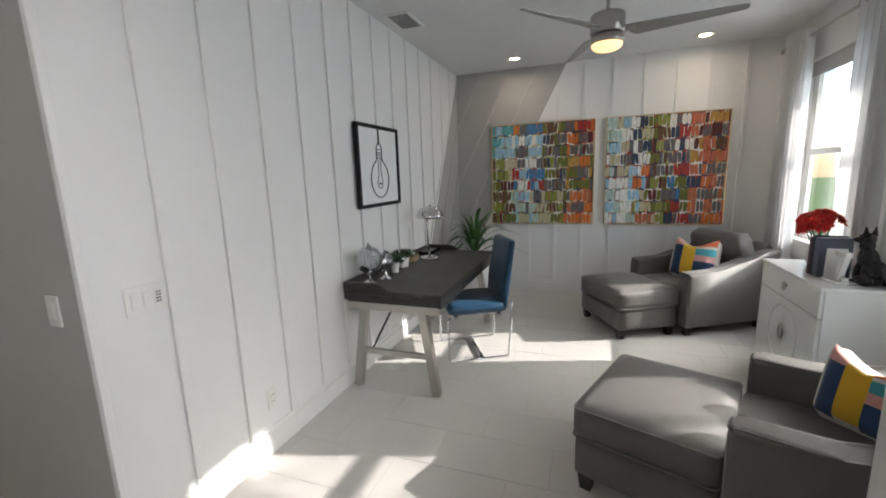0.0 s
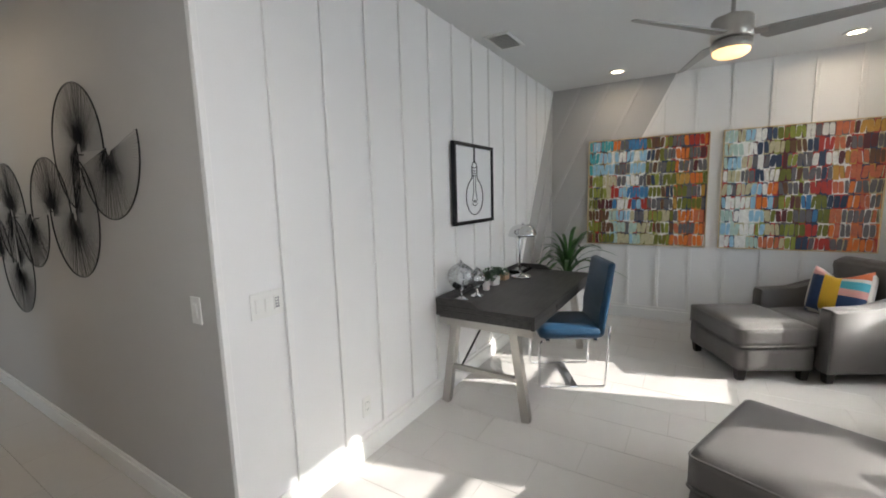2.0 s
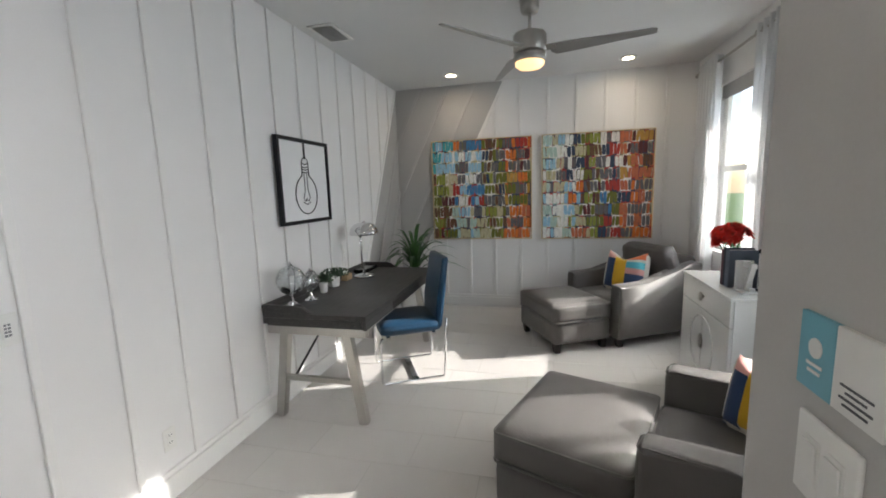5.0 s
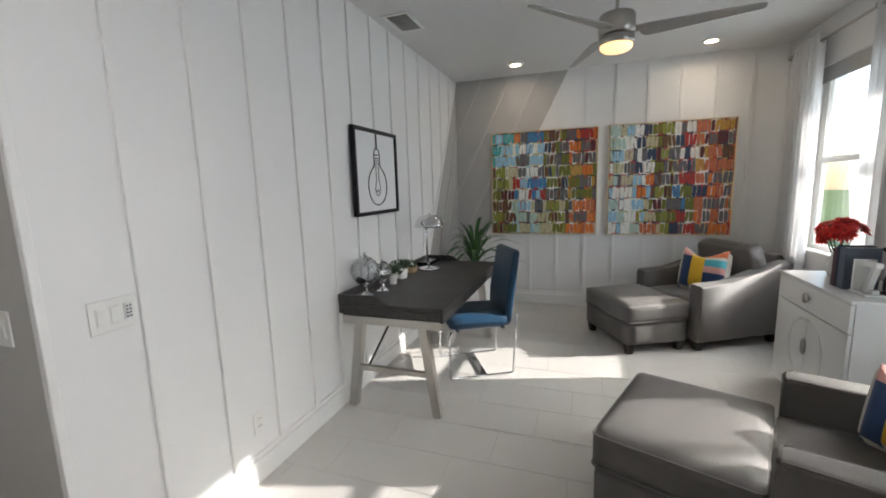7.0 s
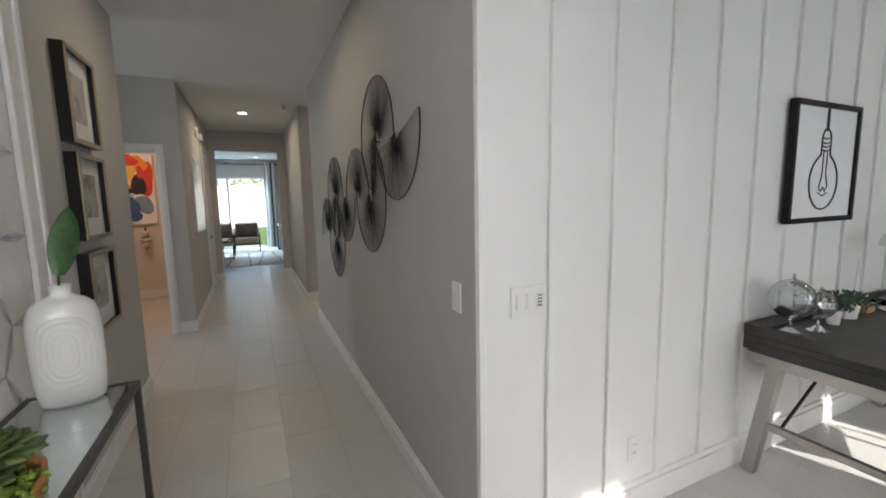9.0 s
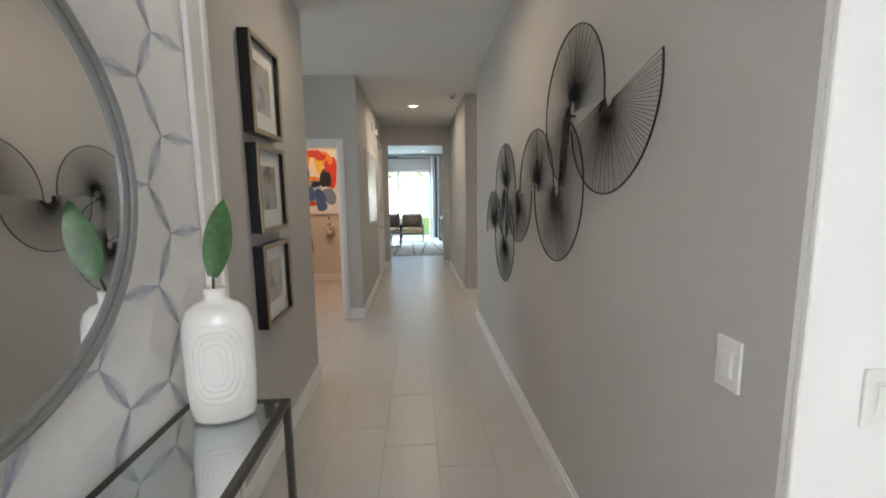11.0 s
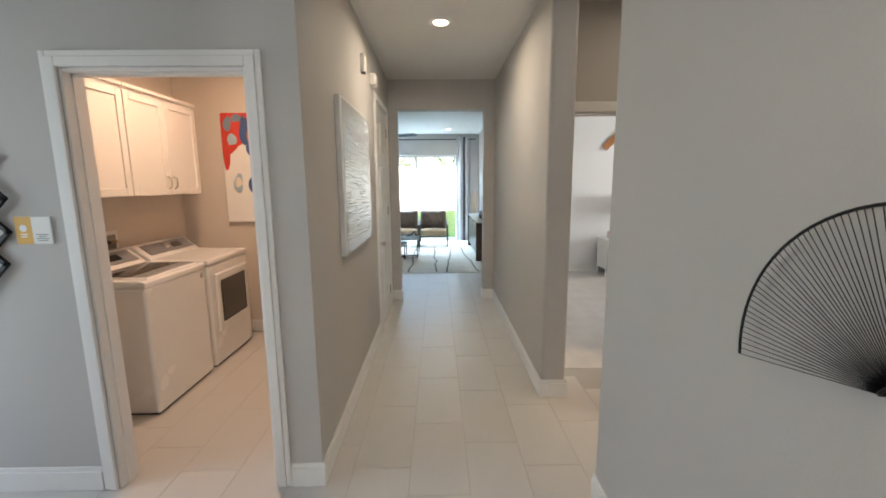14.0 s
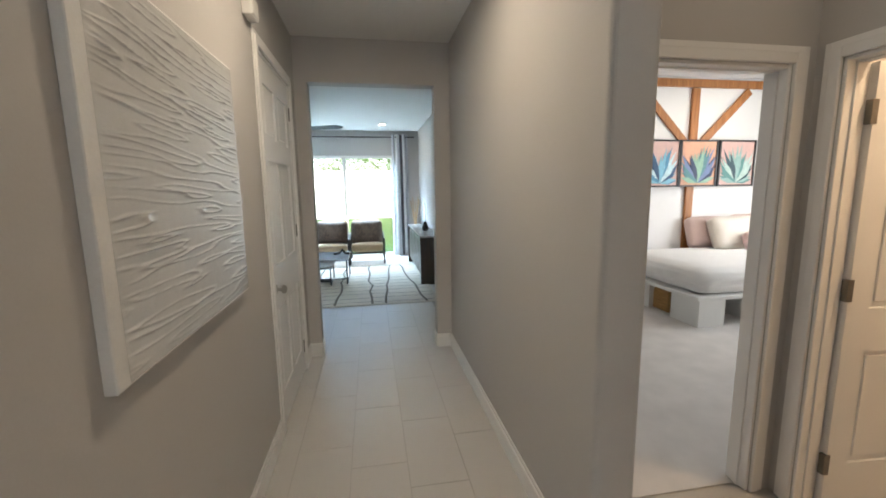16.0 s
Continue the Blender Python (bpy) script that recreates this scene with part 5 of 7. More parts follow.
# wallpaper bay with round mirror
PAPER = mat("folded_wallpaper", (0.87, 0.875, 0.885), 0.6, vary=0.04, scale=6, fine=150, bump=0.05)
PAPER_LINE = mat("wallpaper_line", (0.50, 0.55, 0.65), 0.65, vary=0.3, scale=20)


def build_wallpaper():
    """Paper of shallow six-sided pillows with fine hatching that fans out from every node along the folds."""
    bm, lines = bmesh.new(), bmesh.new()
    y0, y1, z0, z1 = -2.215, 0.925, 0.13, 2.805
    a, rise = 0.183, 0.011
    rng = random.Random(9)
    bm.faces.new([bm.verts.new((-1.519, y, z)) for y, z in ((y0, z0), (y1, z0), (y1, z1), (y0, z1))])

    def inside(y, z):
        return y0 < y < y1 and z0 < z < z1

    def stroke(p, q, half):
        n = Vector((0, -(q - p).z, (q - p).y)).normalized() * half
        lines.faces.new([lines.verts.new(c) for c in (p - n, p + n, q + n * 0.25, q - n * 0.25)])

    for i in range(-10, 5):
        for j in range(-3, 8):
            cy, cz = 0.003 + 1.5 * a * i, 1.046 + a * math.sqrt(3) * (j + 0.5 * (i % 2))
            spots = [(cy + a * math.cos(radians(60 * k)), cz + a * math.sin(radians(60 * k))) for k in range(6)]
            if not all(inside(*p) for p in spots):
                if not inside(cy, cz):
                    continue
            ring = [bm.verts.new((-1.5185, min(y1, max(y0, y)), min(z1, max(z0, z)))) for y, z in spots]
            mid = bm.verts.new((-1.5185 + rise, cy, cz))
            for k in range(6):
                bm.faces.new((ring[k], ring[(k + 1) % 6], mid))
            for k in range(3):
                p, q = spots[k], spots[k + 1]
                if inside(*p) and inside(*q):
                    n = Vector((0, -(q[1] - p[1]), q[0] - p[0])).normalized() * 0.0016
                    p, q = Vector((-1.5165, *p)), Vector((-1.5165, *q))
                    lines.faces.new([lines.verts.new(c) for c in (p - n, p + n, q + n, q - n)])
            for k in range(6):
                for way in (1, -1):
                    p, q = spots[k], spots[(k + way) % 6]
                    along = math.atan2(q[1] - p[1], q[0] - p[0])
                    for s in range(6):
                        turn = radians(1.2 + 2.5 * s)
                        u = along + way * turn
                        ln = a * (0.97 - 0.055 * s) * rng.uniform(0.72, 1.0)
                        e = (p[0] + ln * math.cos(u), p[1] + ln * math.sin(u))
                        if not (inside(*p) and inside(*e)):
                            continue
                        lift = rise * ln * math.sin(turn) / (a * 0.866)
                        stroke(Vector((-1.5178, p[0], p[1])), Vector((-1.5176 + lift, e[0], e[1])), 0.0009)
    bmesh.ops.remove_doubles(bm, verts=bm.verts[:], dist=0.0004)
    structure("wall_paper", bm, PAPER)
    structure("wall_paper_lines", lines, PAPER_LINE)


build_wallpaper()
bm = bmesh.new()
add_box(bm, -1.52, -1.498, 0.925, 1.02, 0.0, 2.805, bevel=0.004, seg=1)
add_box(bm, -1.52, -1.490, 1.02, 1.058, 0.0, 2.805, bevel=0.004, seg=1)
trim("trim_wallpaper_bay", bm)


def build_mirror():
    m = thing("round_mirror", (-1.50, -0.02, 1.532), 0, "large round wall mirror with a thin grey metal frame", "mirror")
    to = pose(0, 0, 0, 0, 90, 0)
    part("frame", lathe([(0.498, 0.0), (0.533, 0.0), (0.533, 0.034), (0.523, 0.038), (0.516, 0.034), (0.516, 0.026), (0.507, 0.026), (0.498, 0.02), (0.498, 0.0)], 96, to), mat("mirror_frame_grey", (0.30, 0.31, 0.31), 0.4, 0.6, vary=0.1), m, smooth=False)
    part("glass", cyl(0.504, 0.012, to @ Matrix.Translation((0, 0, 0.004)), seg=96), MIRROR, m, "silvered mirror glass")


build_mirror()


def build_console():
    c = thing("console_table", (-1.50, -0.62, 0), 0, "dark metal console table with a glass top by the wall", "console table")
    W, L, H, s = 0.345, 1.33, 0.775, 0.022
    for x in (0, W - s):
        for y in (0, L - s):
            part("leg", box(x, x + s, y, y + s, 0, H - s), DARK_STEEL, c)
        part("rail", box(x, x + s, 0, L, H - s, H), DARK_STEEL, c)
        part("low_rail", box(x + 0.001, x + s - 0.001, s, L - s, 0.13, 0.13 + s), DARK_STEEL, c)
    for y in (0, L - s):
        part("rail", box(s, W - s, y, y + s, H - s, H), DARK_STEEL, c)
        part("low_rail", box(s, W - s, y + 0.001, y + s - 0.001, 0.13, 0.13 + s), DARK_STEEL, c)
    part("glass_top", box(s, W - s, s, L - s, H - 0.012, H - 0.002), mat("mirrored_glass_top", (0.62, 0.66, 0.66), 0.06, 0.85, vary=0.02, rough_vary=0.02), c, "mirrored glass top")
    part("glass_shelf", box(s, W - s, s, L - s, 0.134, 0.146), GLASS, c, "clear glass shelf")


build_console()


def build_vase():
    v = thing("vase", (-1.328, 0.603, 0.776), -78, "white ceramic vase with carved ovals and one green leaf", "vase")
    prof = [(0.0, 0.0), (0.78, 0.0), (0.88, 0.012), (0.95, 0.06), (1.0, 0.16), (1.0, 0.31), (0.96, 0.352), (0.84, 0.388), (0.62, 0.410), (0.40, 0.420), (0.34, 0.432), (0.36, 0.465), (0.30, 0.465), (0.28, 0.43), (0.0, 0.42)]
    bm = lathe([(max(0, r), z) for r, z in prof], 40)
    for p in bm.verts:
        big = p.co.z < 0.42
        p.co.x *= 0.058 if big else 0.078
        p.co.y *= 0.104 if big else 0.088
        p.co.z *= 0.92
    part("body", bm, CERAMIC, v, smooth=True)
    for k in range(5):
        ry, rz = 0.078 - 0.015 * k, 0.125 - 0.020 * k
        ring = []
        for q in range(32):
            t = 2 * math.pi * q / 32
            y, z = ry * math.copysign(abs(math.cos(t)) ** 0.7, math.cos(t)), 0.195 + rz * math.copysign(abs(math.sin(t)) ** 0.7, math.sin(t))
            ring.append((0.0575 * math.sqrt(max(0, 1 - (y / 0.105) ** 2)), y, z))
        part("carved_ring", tube(ring, 0.0017, 6, True), CERAMIC, v, smooth=True)
    bm = bmesh.new()
    rows = []
    for k in range(11):
        t = k / 10
        c = Vector((0.02 + 0.01 * t, 0.005 + 0.05 * t, 0.465 + 0.235 * t))
        w = 0.046 * math.sin(math.pi * min(1, t * 0.92 + 0.08)) ** 0.75
        side = Vector((0.35, 0.92, -0.2)).normalized()
        rows.append((bm.verts.new(c - side * w + Vector((0.012, 0, 0))), bm.verts.new(c), bm.verts.new(c + side * w + Vector((0.012, 0, 0)))))
    for a, b in zip(rows, rows[1:]):
        bm.faces.new((a[0], a[1], b[1], b[0]))
        bm.faces.new((a[1], a[2], b[2], b[1]))
    part("leaf", bm, LEAF, v, "single broad green leaf", smooth=True)
    part("stem", tube([(0, 0, 0.37), (0.01, 0.0, 0.43), (0.02, 0.005, 0.475)], 0.004, 6), LEAF, v)


build_vase()


jar = thing("ceramic_jar", (-1.40, -0.46, 0.776), 0, "low rounded white ceramic jar on the console table", "jar")
part("body", lathe([(0, 0), (0.06, 0), (0.085, 0.02), (0.095, 0.07), (0.09, 0.12), (0.07, 0.145), (0.03, 0.155), (0.026, 0.17), (0.02, 0.17), (0.02, 0.15), (0, 0.14)], 36), CERAMIC, jar, smooth=True)


def build_dough_bowl():
    b = thing("dough_bowl", (-1.250, -0.222, 0.776), -14, "long carved wooden bowl filled with succulents on the console", "bowl")
    bm = bmesh.new()
    n, m = 28, 10
    def surf(u, v, k):
        t = math.pi * (u - 0.5)
        half = 0.174 * math.sin(t)
        wid = 0.09 * math.cos(t) ** 0.55 if abs(t) < 1.57 else 0
        a = math.pi * v
        z = 0.105 * (1 - math.sin(a) ** 0.8) + 0.04 * (half / 0.174) ** 2
        return Vector((-wid * k * math.cos(a), half * k, z + (0.006 if k < 1 else 0)))
    for k in (1.0, 0.93):
        g = [[bm.verts.new(surf(i / n, j / m, k)) for j in range(m + 1)] for i in range(n + 1)]
        for i in range(n):
            for j in range(m):
                bm.faces.new((g[i][j], g[i + 1][j], g[i + 1][j + 1], g[i][j + 1]))
        if k == 1.0:
            o = g
    for i in range(n):
        for j in (0, m):
            bm.faces.new((o[i][j], o[i + 1][j], g[i + 1][j], g[i][j]))
    bmesh.ops.remove_doubles(bm, verts=bm.verts[:], dist=0.0005)
    part("bowl", bm, wood("carved_bowl_wood", (0.26, 0.10, 0.03), (0.52, 0.25, 0.09), 3, 0.4, 1), b, smooth=True)
    part("soil", lathe([(0, 0), (0.9, 0.0), (1, 0.01), (0, 0.03)], 24, Matrix.Translation((0, 0, 0.075)) @ Matrix.Diagonal((0.066, 0.134, 1, 1))), SOIL, b)


build_dough_bowl()
SUCC = mat("succulent_green", (0.27, 0.38, 0.045), 0.5, vary=0.3, scale=20, fine=80, colour2=(0.07, 0.13, 0.018))
SUCC_DARK = mat("succulent_dark", (0.10, 0.16, 0.045), 0.45, vary=0.3, scale=20, fine=80)


def rosette(at, r, material, label, seed, layers=5, upright=0.5, group="succulents in the bowl"):
    """A succulent rosette of thick pointed leaves."""
    p = thing("succulent", at, seed * 40, label, "succulent", group)
    rng = random.Random(seed)
    for l_ in range(layers):
        t = l_ / max(1, layers - 1)
        n = 9 - l_
        for k in range(n):
            a = 2 * math.pi * (k + 0.5 * (l_ % 2)) / n + rng.uniform(-0.1, 0.1)
            ln = r * (1 - 0.62 * t)
            lift = radians(12 + 62 * t * upright * 1.4)
            d = Vector((math.cos(a) * math.cos(lift), math.sin(a) * math.cos(lift), math.sin(lift)))
            s = Vector((-math.sin(a), math.cos(a), 0))
            up = d.cross(s) * -1
            bm = bmesh.new()
            rows = []
            for q, (wf, th) in enumerate(((0.15, 0.03), (0.30, 0.06), (0.42, 0.065), (0.36, 0.05), (0.05, 0.012))):
                c = d * ln * q / 4 + Vector((0, 0, 0.02 + 0.03 * t)) + up * 0.10 * ln * (q / 4) ** 2
                rows.append([bm.verts.new(c + s * ln * wf), bm.verts.new(c + up * ln * th * -1), bm.verts.new(c - s * ln * wf), bm.verts.new(c + up * ln * th)])
            for x, y in zip(rows, rows[1:]):
                for e in range(4):
                    bm.faces.new((x[e], x[(e + 1) % 4], y[(e + 1) % 4], y[e]))
            part("leaf", bm, material, p, smooth=True)
    part("stem", cyl(0.006, 0.06, Matrix.Translation((0, 0, -0.03)), seg=8), SUCC_DARK, p)


BOWL = pose(-1.250, -0.222, 0.776, 0, 0, -14) @ Matrix.Diagonal((0.84, 0.77, 0.96, 1))
rosette(BOWL @ Vector((0.015, -0.05, 0.125)), 0.105, SUCC, "bright green rosette succulent in a wooden bowl", 1, 6, 0.75)
rosette(BOWL @ Vector((0.01, 0.14, 0.165)), 0.08, SUCC_DARK, "dark green pointed succulent in a wooden bowl", 2, upright=0.8)
rosette(BOWL @ Vector((-0.01, 0.06, 0.135)), 0.08, SUCC_DARK, "dusky purple-green succulent in a wooden bowl", 3, 3)
rosette(BOWL @ Vector((0.0, -0.15, 0.11)), 0.06, SUCC, "small green succulent in a wooden bowl", 4)
for k, (x, y, z) in enumerate(BOWL @ Vector(q) for q in ((0.07, 0.08, 0.115), (0.065, 0.02, 0.12), (0.055, 0.13, 0.12), (0.04, -0.13, 0.115), (-0.01, -0.17, 0.115), (-0.045, -0.08, 0.12))):
    t = thing("trailing_succulent", (x, y, z), 0, "bunch of bead-leaved trailing succulent in a wooden bowl", "succulent", "trailing succulents")
    bm = bmesh.new()
    rng = random.Random(20 + k)
    for _ in range(70):
        q = Vector((rng.gauss(0, 0.015), rng.gauss(0, 0.02), rng.uniform(-0.01, 0.028)))
        v = bmesh.ops.create_icosphere(bm, subdivisions=1, radius=rng.uniform(0.005, 0.008))["verts"]
        bmesh.ops.translate(bm, verts=v, vec=q)
    tagged(part("bead_foliage", bm, SUCC, t, smooth=True), kind="stuff")


def wash_print(seed, tints):
    """A printed wash: soft blots of muted tints over grey."""
    m = mat("wash_print", (0.44, 0.44, 0.45), 0.5, vary=0.12, scale=10, fine=50)
    n, l = m.node_tree.nodes, m.node_tree.links
    tc = n.new("ShaderNodeTexCoord")
    last = [s for s in n if s.bl_idname == "ShaderNodeMix"][0].outputs[2]
    for k, c in enumerate(tints):
        mp, tx, rp, mx = n.new("ShaderNodeMapping"), n.new("ShaderNodeTexNoise"), n.new("ShaderNodeMapRange"), n.new("ShaderNodeMix")
        mp.inputs["Location"].default_value = (seed * 3.1 + k * 1.7, k * 2.3, seed * 1.9 + k)
        tx.inputs["Scale"].default_value, tx.inputs["Detail"].default_value = 5.0 + 1.2 * k, 1.5
        rp.inputs[1].default_value, rp.inputs[2].default_value = 0.52, 0.78
        mx.data_type = "RGBA"
        mx.inputs[7].default_value = (*c, 1)
        l.new(tc.outputs["Object"], mp.inputs[0])
        l.new(mp.outputs[0], tx.inputs["Vector"])
        l.new(tx.outputs[0], rp.inputs[0])
        l.new(rp.outputs[0], mx.inputs[0])
        l.new(last, mx.inputs[6])
        last = mx.outputs[2]
    l.new(last, n["Principled BSDF"].inputs["Base Color"])
    return m


def art_frame(z0, z1, seed, tints):
    f = thing("framed_print", (-1.52, 1.818, z0), 90, "black and champagne framed abstract print with a white mat", "picture", "stack of framed prints")
    w, h, d, b = 0.418, z1 - z0, 0.052, 0.010
    for p in ((-w, -w + b, 0, h), (-b, 0, 0, h), (-w + b, -b, 0, b), (-w + b, -b, h - b, h)):
        s = part("frame_side", box(p[0], p[1], -d, 0, p[2], p[3]), BLACK_GLOSS, f, "black frame side")
    for p in ((-w - 0.001, -w + 0.024, 0, h), (-0.024, 0.001, 0, h), (-w + 0.024, -0.024, -0.001, 0.024), (-w + 0.024, -0.024, h - 0.024, h + 0.001)):
        part("frame_lip", box(p[0], p[1], -d - 0.008, -d, p[2], p[3], bevel=0.003, seg=2), FRAME_GOLD, f, "champagne frame face")
    part("mat_board", box(-w + b, -b, -0.026, -0.018, b, h - b), MAT_BOARD, f)
    iw, ih = w * 0.54, h * 0.52
    cx, cz = -w / 2, h / 2 + 0.006
    part("print", box(cx - iw / 2, cx + iw / 2, -0.0275, -0.026, cz - ih / 2, cz + ih / 2), wash_print(seed, tints), f, "soft abstract wash print")


art_frame(1.79, 2.265, 1, ((0.33, 0.30, 0.10), (0.25, 0.20, 0.18), (0.45, 0.45, 0.46), (0.08, 0.05, 0.10)))
art_frame(1.296, 1.742, 2, ((0.36, 0.36, 0.20), (0.30, 0.32, 0.22), (0.22, 0.05, 0.04), (0.48, 0.48, 0.49), (0.03, 0.035, 0.05), (0.20, 0.17, 0.13)))
art_frame(0.80, 1.232, 7, ((0.30, 0.34, 0.32), (0.50, 0.33, 0.18), (0.48, 0.48, 0.49), (0.55, 0.42, 0.30), (0.08, 0.09, 0.13)))


def build_diamonds():
    d = thing("diamond_wall_art", (-2.95, 4.17, 1.48), 0, "black metal wall art of interlocking square outlines", "wall art")
    for k_, (x, z, r) in enumerate(((-0.029, 0.313, 0.205), (-0.007, 0.180, 0.217), (0.003, 0.006, 0.238), (0.012, -0.149, 0.210), (0.010, -0.298, 0.186), (-0.002, 0.008, 0.138), (0.012, 0.012, 0.046))):
        c = [(x + r, z), (x, z + r), (x - r, z), (x, z - r)]
        bm = bmesh.new()
        off = -0.012 - 0.006 * (k_ % 3)
        for k in range(4):
            a, b = Vector((c[k][0], off, c[k][1])), Vector((c[(k + 1) % 4][0], off, c[(k + 1) % 4][1]))
            e = (b - a).normalized() * 0.010
            add_bar(bm, a - e * 0.8, b + e * 0.8, 0.017, 0.018, (0, 1, 0))
        part("square_outline", bm, BLACK_METAL, d)


build_diamonds()


def sign(at, turn, w, h, colour, label):
    s = thing("wall_sign", at, turn, label, "sign", "small wall signs")
    tint = mat("sign_tint", colour, 0.4, vary=0.02)
    part("tinted_half", box(0, w * 0.46, -0.008, 0, 0, h, bevel=0.001, seg=1), tint, s)
    part("white_half", box(w * 0.46, w, -0.008, 0, 0, h, bevel=0.001, seg=1), PLASTIC, s)
    part("emblem", lathe([(0, 0), (h * 0.13, 0), (h * 0.13, 0.0012), (0, 0.0012)], 24, pose(w * 0.23, -0.008, h * 0.58, 90, 0, 0)), PLASTIC, s)
    part("text_bar", box(w * 0.13, w * 0.33, -0.0092, -0.008, h * 0.34, h * 0.38), PLASTIC, s)
    part("text_bar", box(w * 0.15, w * 0.31, -0.0092, -0.008, h * 0.25, h * 0.29), PLASTIC, s)
    ink = mat("sign_ink", (0.10, 0.10, 0.11), 0.6)
    for k, (f0, f1) in enumerate(((0.56, 0.90), (0.62, 0.84), (0.56, 0.90), (0.60, 0.86))):
        part("text_bar", box(w * f0, w * f1, -0.0092, -0.008, h * (0.34 - 0.075 * k), h * (0.365 - 0.075 * k)), ink, s)
    return s


sign((-0.070, -2.22, 1.247), 180, 0.155, 0.105, (0.16, 0.42, 0.52), "small blue and white printed sign on the grey wall")
sign((-2.70, 4.17, 1.275), 0, 0.165, 0.125, (0.62, 0.33, 0.02), "small orange and white printed sign beside the laundry door")


def build_relief_art():
    a = thing("relief_canvas", (-1.36, 4.795, 1.088), 90, "white plaster canvas with silvery ridged relief on the hall wall", "wall art")
    w, h, d = 1.015, 0.975, 0.030
    part("canvas", box(0, w, -d, 0, 0, h, bevel=0.003, seg=1), mat("plaster_white", (0.74, 0.73, 0.71), 0.6, vary=0.04, fine=120, bump=0.2), a)
    silver = mat("silver_plaster", (0.84, 0.835, 0.82), 0.24, 0.4, vary=0.06, scale=30, fine=160, bump=0.08)
    rng = random.Random(4)
    bm = bmesh.new()
    nx, nz = 70, 330
    g = []
    for i in range(nx + 1):
        col = []
        for j in range(nz + 1):
            u, v = i / nx, j / nz
            p = Vector((u * 2.9, v * 44 + 1.1 * u + 0.3 * math.sin(u * 4 + v * 7), 3.3))
            r = max(0.0, 1 - abs(noise.noise(p)) * 2.4) ** 9 * (0.55 + 0.45 * noise.noise(Vector((u * 2.5, v * 12, 8.1))))
            edge = min(1, 20 * min(u, 1 - u, v, 1 - v))
            col.append(bm.verts.new((0.05 + (w - 0.054) * u, -d - 0.0005 - 0.012 * r * edge, 0.008 + (h - 0.016) * v)))
        g.append(col)
    for i in range(nx):
        for j in range(nz):
            bm.faces.new((g[i][j], g[i + 1][j], g[i + 1][j + 1], g[i][j + 1]))
    part("relief_surface", bm, silver, a, "silvery plaster ridges", smooth=True)


build_relief_art()


HINGE = mat("dark_nickel", (0.20, 0.19, 0.175), 0.4, 0.9, vary=0.1)


def panel_door(name, w, h, parent_pose, label, rows, knob_side=1, knob=True, both=True, kind=True):
    """A moulded panel door; local x across from the hinge, -y is its front."""
    d = new(name)
    d.matrix_basis = parent_pose
    tagged(d, label, "door", kind="structure")
    t = 0.035
    st = 0.11
    cells = []
    for z0, z1 in rows:
        for x0, x1 in ((st, w / 2 - 0.045), (w / 2 + 0.045, w - st)):
            cells.append((x0, x1, z0, z1))
    bm = bmesh.new()
    zs = [0.0] + [z for r in rows for z in r] + [h]
    for x0, x1 in ((0, st), (w / 2 - 0.045, w / 2 + 0.045), (w - st, w)):
        add_box(bm, x0, x1, 0, t, 0.008, h)
    for z0, z1 in zip(zs[::2], zs[1::2]):
        for x0, x1 in ((st, w / 2 - 0.045), (w / 2 + 0.045, w - st)):
            add_box(bm, x0, x1, 0, t, max(0.008, z0), z1)
    part("slab", bm, TRIM, d)
    for x0, x1, z0, z1 in cells:
        bm = bmesh.new()
        add_box(bm, x0, x1, 0.012, t - 0.012, z0, z1)
        add_box(bm, x0 + 0.028, x1 - 0.028, 0.004, 0.0121, z0 + 0.028, z1 - 0.028, bevel=0.0035, seg=1)
        part("raised_panel", bm, TRIM, d)
    for z in (0.22, h / 2 + 0.05, h - 0.2):
        part("hinge", box(-0.016, 0.012, -0.006, 0.022, z - 0.05, z + 0.05), HINGE, d)
    if knob:
        k = part("knob", lathe([(0, 0), (0.032, 0), (0.032, 0.006), (0.012, 0.010), (0.010, 0.03), (0.026, 0.042), (0.028, 0.055), (0.018, 0.066), (0, 0.068)], 28, pose(w - 0.065, 0, 0.92, 90, 0, 0)), NICKEL, d, smooth=True)
    return d


SIX = ((0.22, 0.78), (0.98, 1.52), (1.64, 1.88))
TALL = ((0.22, 0.80), (1.06, 1.72), (1.86, 2.18))
panel_door("door_hall", 0.905, 2.325, pose(-1.366, 7.322, 0, 0, 0, 0) @ pose(0, 0, 0, 0, 0, 90) @ Matrix.Diagonal((-1, 1, 1, 1)), "white six-panel hall door, closed", TALL)
panel_door("door_closet", 0.76, 2.03, pose(1.318, 5.248, 0, 0, 0, -4), "white six-panel closet door standing open", SIX, knob=False)
# unseen door; its high pane is added to pass the entry fill lamp
entry = tagged(new("door_entry"), "unseen white front door with a high pane added for fill light", kind="structure")
bm = bmesh.new()
for b_ in ((-1.43, -1.30, 0.01, 2.03), (-0.68, -0.55, 0.01, 2.03), (-1.30, -0.68, 0.01, 1.36), (-1.30, -0.68, 1.92, 2.03)):
    add_box(bm, b_[0], b_[1], -2.31, -2.27, b_[2], b_[3], bevel=0.003, seg=1)
part("stile_frame", bm, TRIM, entry)
part("pane", box(-1.30, -0.68, -2.294, -2.288, 1.36, 1.92), GLASS, entry).visible_shadow = False


